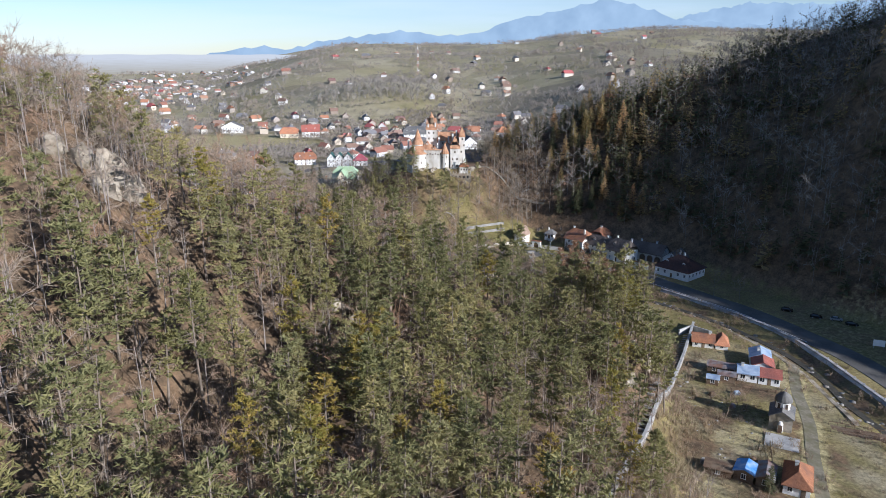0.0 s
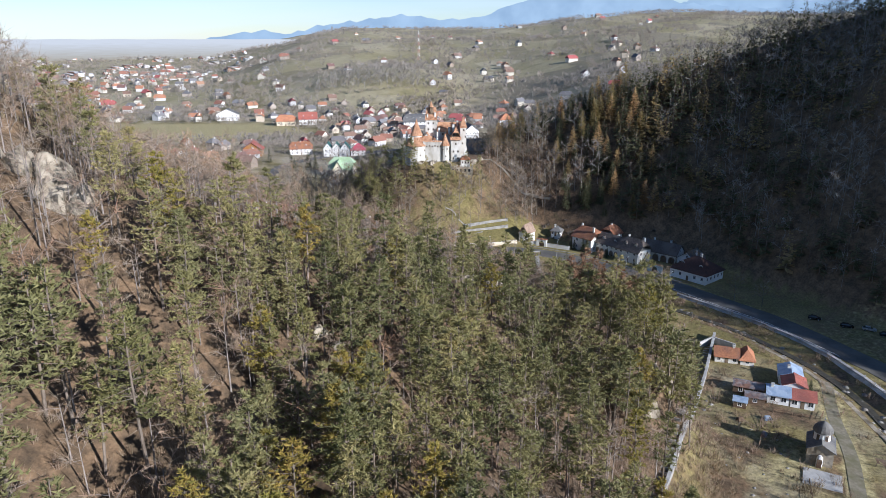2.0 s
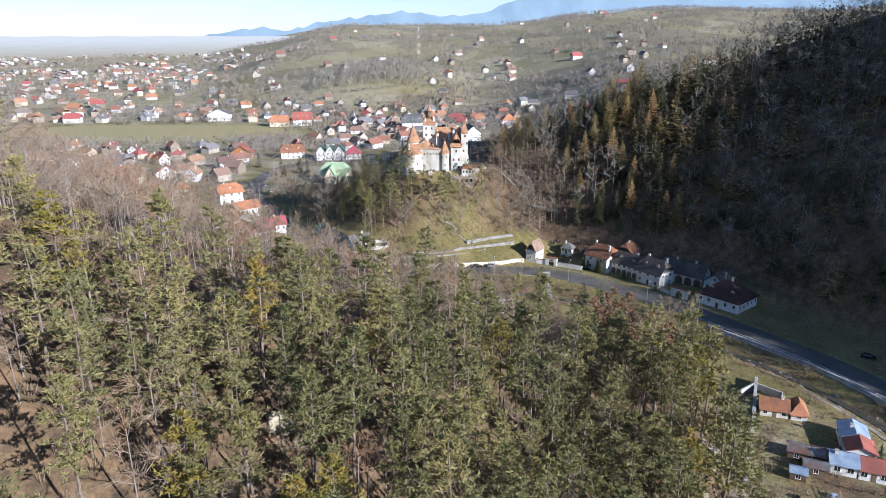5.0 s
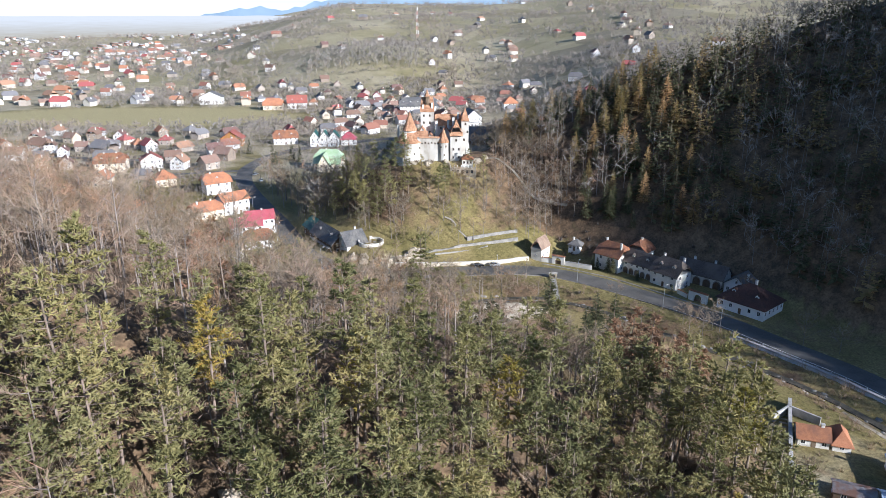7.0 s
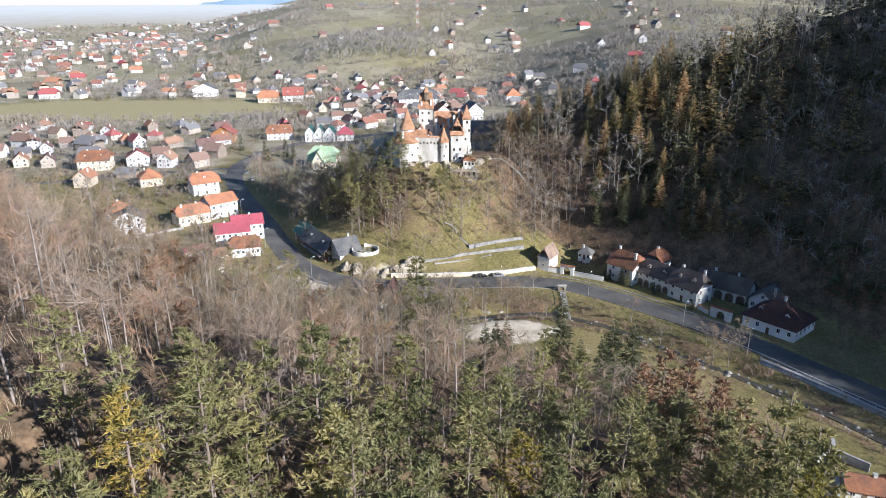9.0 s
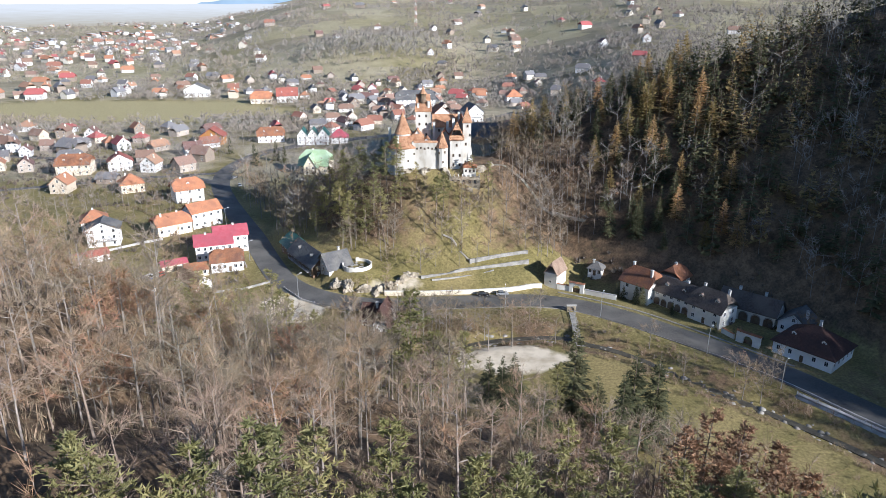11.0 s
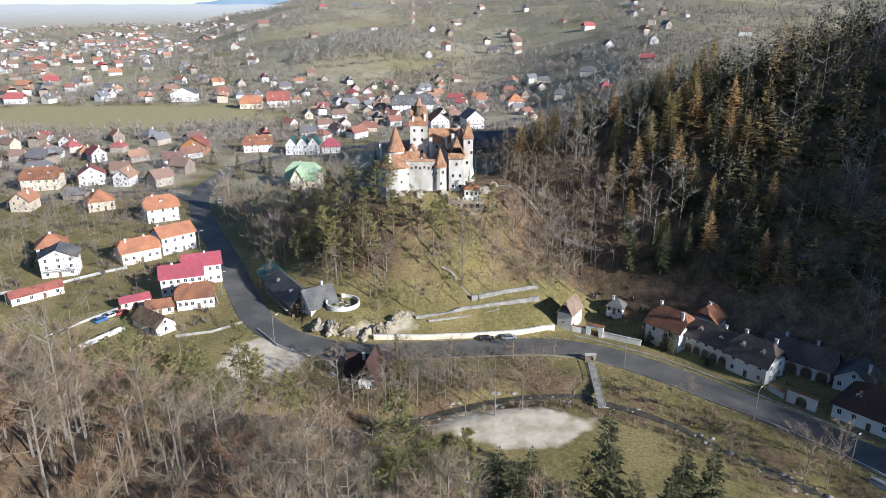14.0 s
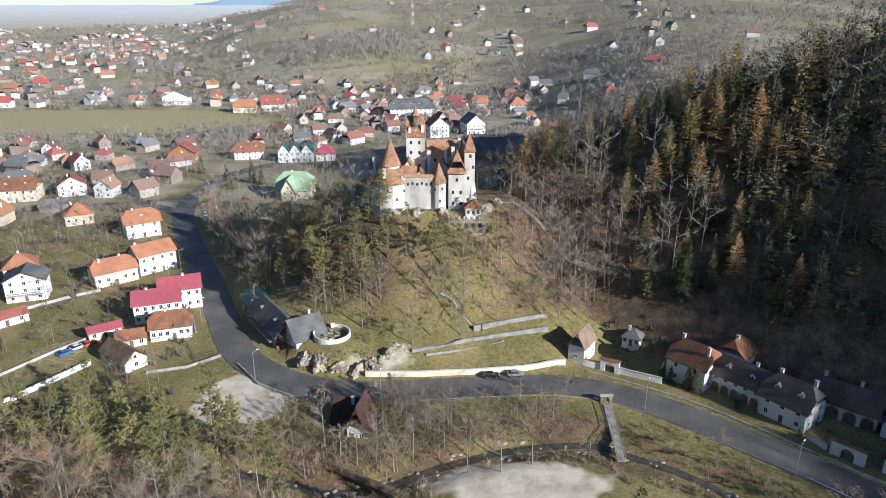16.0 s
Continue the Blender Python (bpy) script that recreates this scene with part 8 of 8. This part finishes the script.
stuff("tangled_brush", TANGLES, [(x, y, srng.uniform(0.5, 1.05), srng.uniform(0, 6.28)) for x, y in tg], M_shrub, M_shrub, "tangled brown leafless brush beside the road and stream", "shrubs")
for x, y, s in ((78.8, 274.6, 0.85), (82.6, 272.4, 0.75), (88, 279, 0.7), (80, 283, 0.55), (1.5, 361.5, 0.8), (-6, 349, 0.72), (12, 368, 0.7), (19, 367, 0.6), (-16, 363, 0.75), (26, 372, 0.7), (33, 369, 0.65), (112, 268, 0.7), (108, 300, 0.7), (120, 262, 0.6),
                (30, 364, 0.6), (38, 374, 0.75), (6, 374, 0.55), (-22, 366, 0.7), (44, 366, 0.7), (10, 371, 0.55), (15, 370.5, 0.6), (4, 367, 0.5), (-6, 313, 0.7), (-12, 318, 0.6), (4, 313, 0.6)):
    plant("bare_tree", K_big, int(srng.integers(99)), x, y, s, srng.uniform(0, 360), "spreading leafless tree on the grassy slope", "spreading bare trees")
for x, y, s in ((2, 369, 0.75), (19.5, 374, 0.7), (-19, 375, 0.95), (-24, 371, 1.0), (-14, 371, 0.85), (-27, 365, 0.95), (-20, 363, 0.9), (-33, 366, 0.95), (-38, 372, 0.9), (-16, 378, 0.9), (-9, 312, 0.35), (-10.5, 327, 0.32), (-8, 374, 0.5), (13, 378, 0.5)):
    plant("pine_tree", K_pine, int(srng.integers(99)), x, y, s, srng.uniform(0, 360), "dark pine on the castle slope", "trees on the castle rock")
for x, y, s in ((73.8, 135.2, 0.42), (102.8, 197.5, 0.22), (104.0, 195.6, 0.2), (61.2, 336.6, 0.32), (62.8, 335.0, 0.3), (66.2, 331.6, 0.34), (67.8, 330.0, 0.3), (84.6, 309.6, 0.22), (89.0, 306.8, 0.2), (75.6, 322.6, 0.2)):
    plant("conifer", K_spruce, int(srng.integers(99)), x, y, s, srng.uniform(0, 360), "dark clipped conifer beside a house", "garden conifers")
yardb = scatter(srng, 44, 118, 292, 368, 3.0, lambda X, Y: 0.5 * (seg_dist(ROAD, X, Y) > 14) * (mountain_h(X, Y) < 12) * np.clip(0.5 + 0.9 * wob(X, Y, 12, 6.0), 0, 1))
stuff("yard_bushes", BUSHES, [(x, y, srng.uniform(0.5, 1.1), srng.uniform(0, 6.28)) for x, y in yardb], M_darktwig, M_darktwig, "dark leafless bushes behind the roadside houses", "shrubs")
footb = scatter(srng, -30, 30, 368, 392, 2.6, lambda X, Y: 0.8 * sstep(27, 24, np.hypot((X + 1) * 0.71, Y - 396)) * (np.hypot((X + 1) * 0.71, Y - 396) > 16) * (Y < 380 + 0.2 * np.abs(X)))
stuff("castle_bushes", BUSHES, [(x, y, srng.uniform(0.6, 1.2), srng.uniform(0, 6.28)) for x, y in footb], M_shrub, M_shrub, "brown leafless bushes at the foot of the castle walls", "shrubs")
saddle = scatter(srng, 18, 78, 392, 470, 5.4, lambda X, Y: 0.75 * (np.hypot((X + 1) * 0.71, Y - 396) > 21) * (mountain_h(X, Y) < 40))
stuff("saddle_wood", MIDBARES, [(x, y, srng.uniform(0.6, 0.95), srng.uniform(0, 6.28)) for x, y in saddle], M_trunk, M_twig, "leafless grey-brown trees on the saddle behind the castle", "trees")
ridge = scatter(srng, 24, 170, 415, 560, 6.4, lambda X, Y: 0.8 * (np.hypot((X + 1) * 0.71, Y - 396) > 26) * (mountain_h(X, Y) > 3) * (mountain_h(X, Y) < 70) * (Y > 425 + 0.25 * (X - 76)))
stuff("ridge_wood", SLOPEBARES, [(x, y, srng.uniform(0.85, 1.25), srng.uniform(0, 6.28)) for x, y in ridge[::2]], M_trunk, M_twig, "tall grey-brown leafless trees along the mountain's shoulder", "trees")
stuff("ridge_conifers", MIDLARCHES, [(x, y, srng.uniform(0.6, 0.95), srng.uniform(0, 6.28)) for x, y in ridge[1::4]], M_bark, M_larch, "golden-brown larches along the mountain's shoulder", "trees")
stuff("ridge_conifers", FARSPRUCES, [(x, y, srng.uniform(0.6, 0.95), srng.uniform(0, 6.28)) for x, y in ridge[3::4]], M_bark, M_spruce, "dark spruces along the mountain's shoulder", "trees")
slope = scatter(srng, 22, 82, 360, 402, 5.6, lambda X, Y: 0.8 * (np.hypot((X + 1) * 0.6, Y - 396) > 17) * (Y > 352 + 0.35 * (X - 22)) * (mountain_h(X, Y) < 30))
stuff("slope_wood", MIDBARES, [(x, y, srng.uniform(0.6, 0.95), srng.uniform(0, 6.28)) for x, y in slope], M_trunk, M_twig, "leafless grey-brown trees on the slope beside the castle", "trees")
# tall pale trees along the road fork, and mixed garden trees
fork = scatter(srng, -112, -45, 385, 520, 6.2, lambda X, Y: 0.9 * (seg_dist(ROAD, X, Y) > 8) * (X > -0.62 * (Y - 340) - 34) * (np.hypot(X + 75, Y - 525) > 14) * ((Y < 470) | (X > -58) | (X < -100)))
for i, (x, y) in enumerate(fork):
    kk, lb = (K_birch, "pale slender leafless tree by the road fork") if i % 3 == 0 else (K_mid, "leafless grey tree by the road fork")
    plant("bare_tree", kk, int(srng.integers(99)), x, y, srng.uniform(0.85, 1.2), srng.uniform(0, 360), lb, "trees by the road fork")
gard = scatter(srng, -190, -62, 315, 520, 8.2, lambda X, Y: 0.75 * (seg_dist(ROAD, X, Y) > 8) * (X < -0.62 * (Y - 340) - 52) * (spur_h(X, Y) < 1))
for x, y in gard:
    if any(math.hypot(x - a, y - b) < 9 for a, b in ((-86, 374), (-82, 384), (-78, 364), (-98, 363), (-89, 347), (-88, 358), (-114, 408), (-104, 420), (-126, 460), (-150, 410), (-138, 392), (-134, 368), (-162, 478), (-103, 354))):
        continue
    plant("fruit_tree", K_mid, int(srng.integers(99)), x, y, srng.uniform(0.32, 0.68), srng.uniform(0, 360), "small leafless fruit tree in a garden", "garden trees")

low = scatter(srng, -112, -34, 262, 309, 6.6, lambda X, Y: lot_gap(X, Y) * (0.22 + 0.38 * (X > -84)) * sstep(-14, -9, spur_h(X, Y)) * (np.hypot(X + 50, Y - 327) > 17))
for x, y in low:
    plant("pine_tree", K_pine, int(srng.integers(99)), x, y, srng.uniform(0.85, 1.1), srng.uniform(0, 360), "dark pine at the lower edge of the wood", "pines at the wood's edge")
front = scatter(srng, 8, 52, 360, 394, 7.0, lambda X, Y: 0.62 * (Y > 358 + 0.25 * (X - 8)) * (np.hypot((X + 1) * 0.71, Y - 396) > 24) * (mountain_h(X, Y) < 22))
for x, y in front:
    plant("bare_tree", K_bare, int(srng.integers(99)), x, y, srng.uniform(0.65, 0.95), srng.uniform(0, 360), "leafless tree on the castle slope casting a long shadow", "trees on the castle slope")
yb = scatter(srng, 44, 118, 120, 236, 2.3, lambda X, Y: np.clip(0.3 + 0.5 * wob(X, Y, 11, 5.0), 0, 1) * (spur_h(X, Y) < 1) * (seg_dist(RIVER, X, Y) > 8) * (seg_dist([(114, 206), (104.6, 184), (98.4, 165), (91, 148.5), (85, 133), (77, 112)], X, Y) > 3.2) * (np.hypot(X - 88, Y - 161) > 8) * (np.hypot(X - 93, Y - 195) > 9))
stuff("yard_brush", SHRUBS, [(x, y, srng.uniform(0.15, 0.5), srng.uniform(0, 6.28)) for x, y in yb], M_shrub, M_shrub, "dry weeds and brush on the rough yard", "shrubs")


def fence(name, pts, label, h=1.1, gap=2.0):
    """Timber fence: posts and rails, each a part."""
    e = new(name)
    e.matrix_basis = pose(pts[0][0], pts[0][1], 0)
    tagged(e, label, "fence", "timber fences")
    o = np.array(pts[0], float)
    for a, b in zip(pts, pts[1:]):
        a, b = np.array(a, float), np.array(b, float)
        n = max(1, int(np.linalg.norm(b - a) / gap))
        for i in range(n):
            p, q = a + (b - a) * i / n, a + (b - a) * (i + 1) / n
            zp, zq = hz(*p), hz(*q)
            p, q = p - o, q - o
            part("post", box(p[0] - 0.07, p[0] + 0.07, p[1] - 0.07, p[1] + 0.07, zp - 0.3, zp + h), M_wood, e)
            for k in (0.45, 0.9):
                g = Bag()
                g.stick((*p, zp + k * h), (*q, zq + k * h), 0.06, 0.06)
                link_mesh("rail", g.v, g.f, M_wood, e)
    return e


for pts in ([(-118, 398), (-132, 408), (-142, 420)], [(-122, 372), (-112, 380), (-106, 390)], [(-97, 366), (-103, 376), (-112, 384)], [(-134, 430), (-146, 442), (-158, 440)],
            [(-62, 351), (-67, 347), (-72, 357)], [(-150, 452), (-140, 466), (-134, 474)], [(-165, 425), (-158, 415), (-166, 400)], [(-124, 352), (-131, 362), (-142, 360)]):
    fence("fence", pts, "grey timber fence between village gardens", 1.3, 2.4)
lg = link_mesh("fallen_log", *tube([(0, 0, 0), (0.4, 3.4, 0), (0.5, 6.8, 0), (1.3, 10, 0)], [0.42, 0.38, 0.3, 0.2], 8), M_birch)
lg.matrix_basis = pose(-13.6, 278.2, hz(-13, 283) + 0.3, -2)
tagged(lg, "pale barkless fallen trunk on the meadow's edge", "log")
fence("fence", [(89.2, 185.5), (99.7, 181.5), (102.7, 185.5)], "weathered timber fence round the farmhouse garden")
fence("fence", [(85.2, 185.0), (83.2, 175.0), (89.2, 172.5)], "weathered timber fence along a garden plot")
fence("fence", [(83.2, 155.0), (79.2, 145.0), (83.2, 142.5)], "weathered timber fence beside the chapel")
for x, y, a, m, lb in ((78.7, 181.5, 20, M_wood, "stack of weathered planks in the yard"), (81.7, 174.5, 50, M_rust, "rusted sheet metal pile in the yard"), (86.0, 182.0, 10, M_paleblue, "pale blue water tank in the garden"),
                       (75.6, 147.5, 35, M_wood, "heap of old timber in the yard"), (63.2, 147.0, 60, M_stone, "heap of building stones in the yard"), (69.7, 128.5, 15, M_white, "white crates stacked by a shed")):
    e = new("yard_pile")
    e.matrix_basis = pose(x, y, hz(x, y), 0, 0, a)
    tagged(e, lb, "pile", "piles in the yard")
    for k in range(5):
        part("piece", box(-1.2 + 0.1 * k, 1.1 - 0.12 * k, -0.7 + 0.12 * k, 0.6 - 0.05 * k, 0.22 * k - 0.1, 0.22 * k + 0.1, bevel=0.02), m, e)
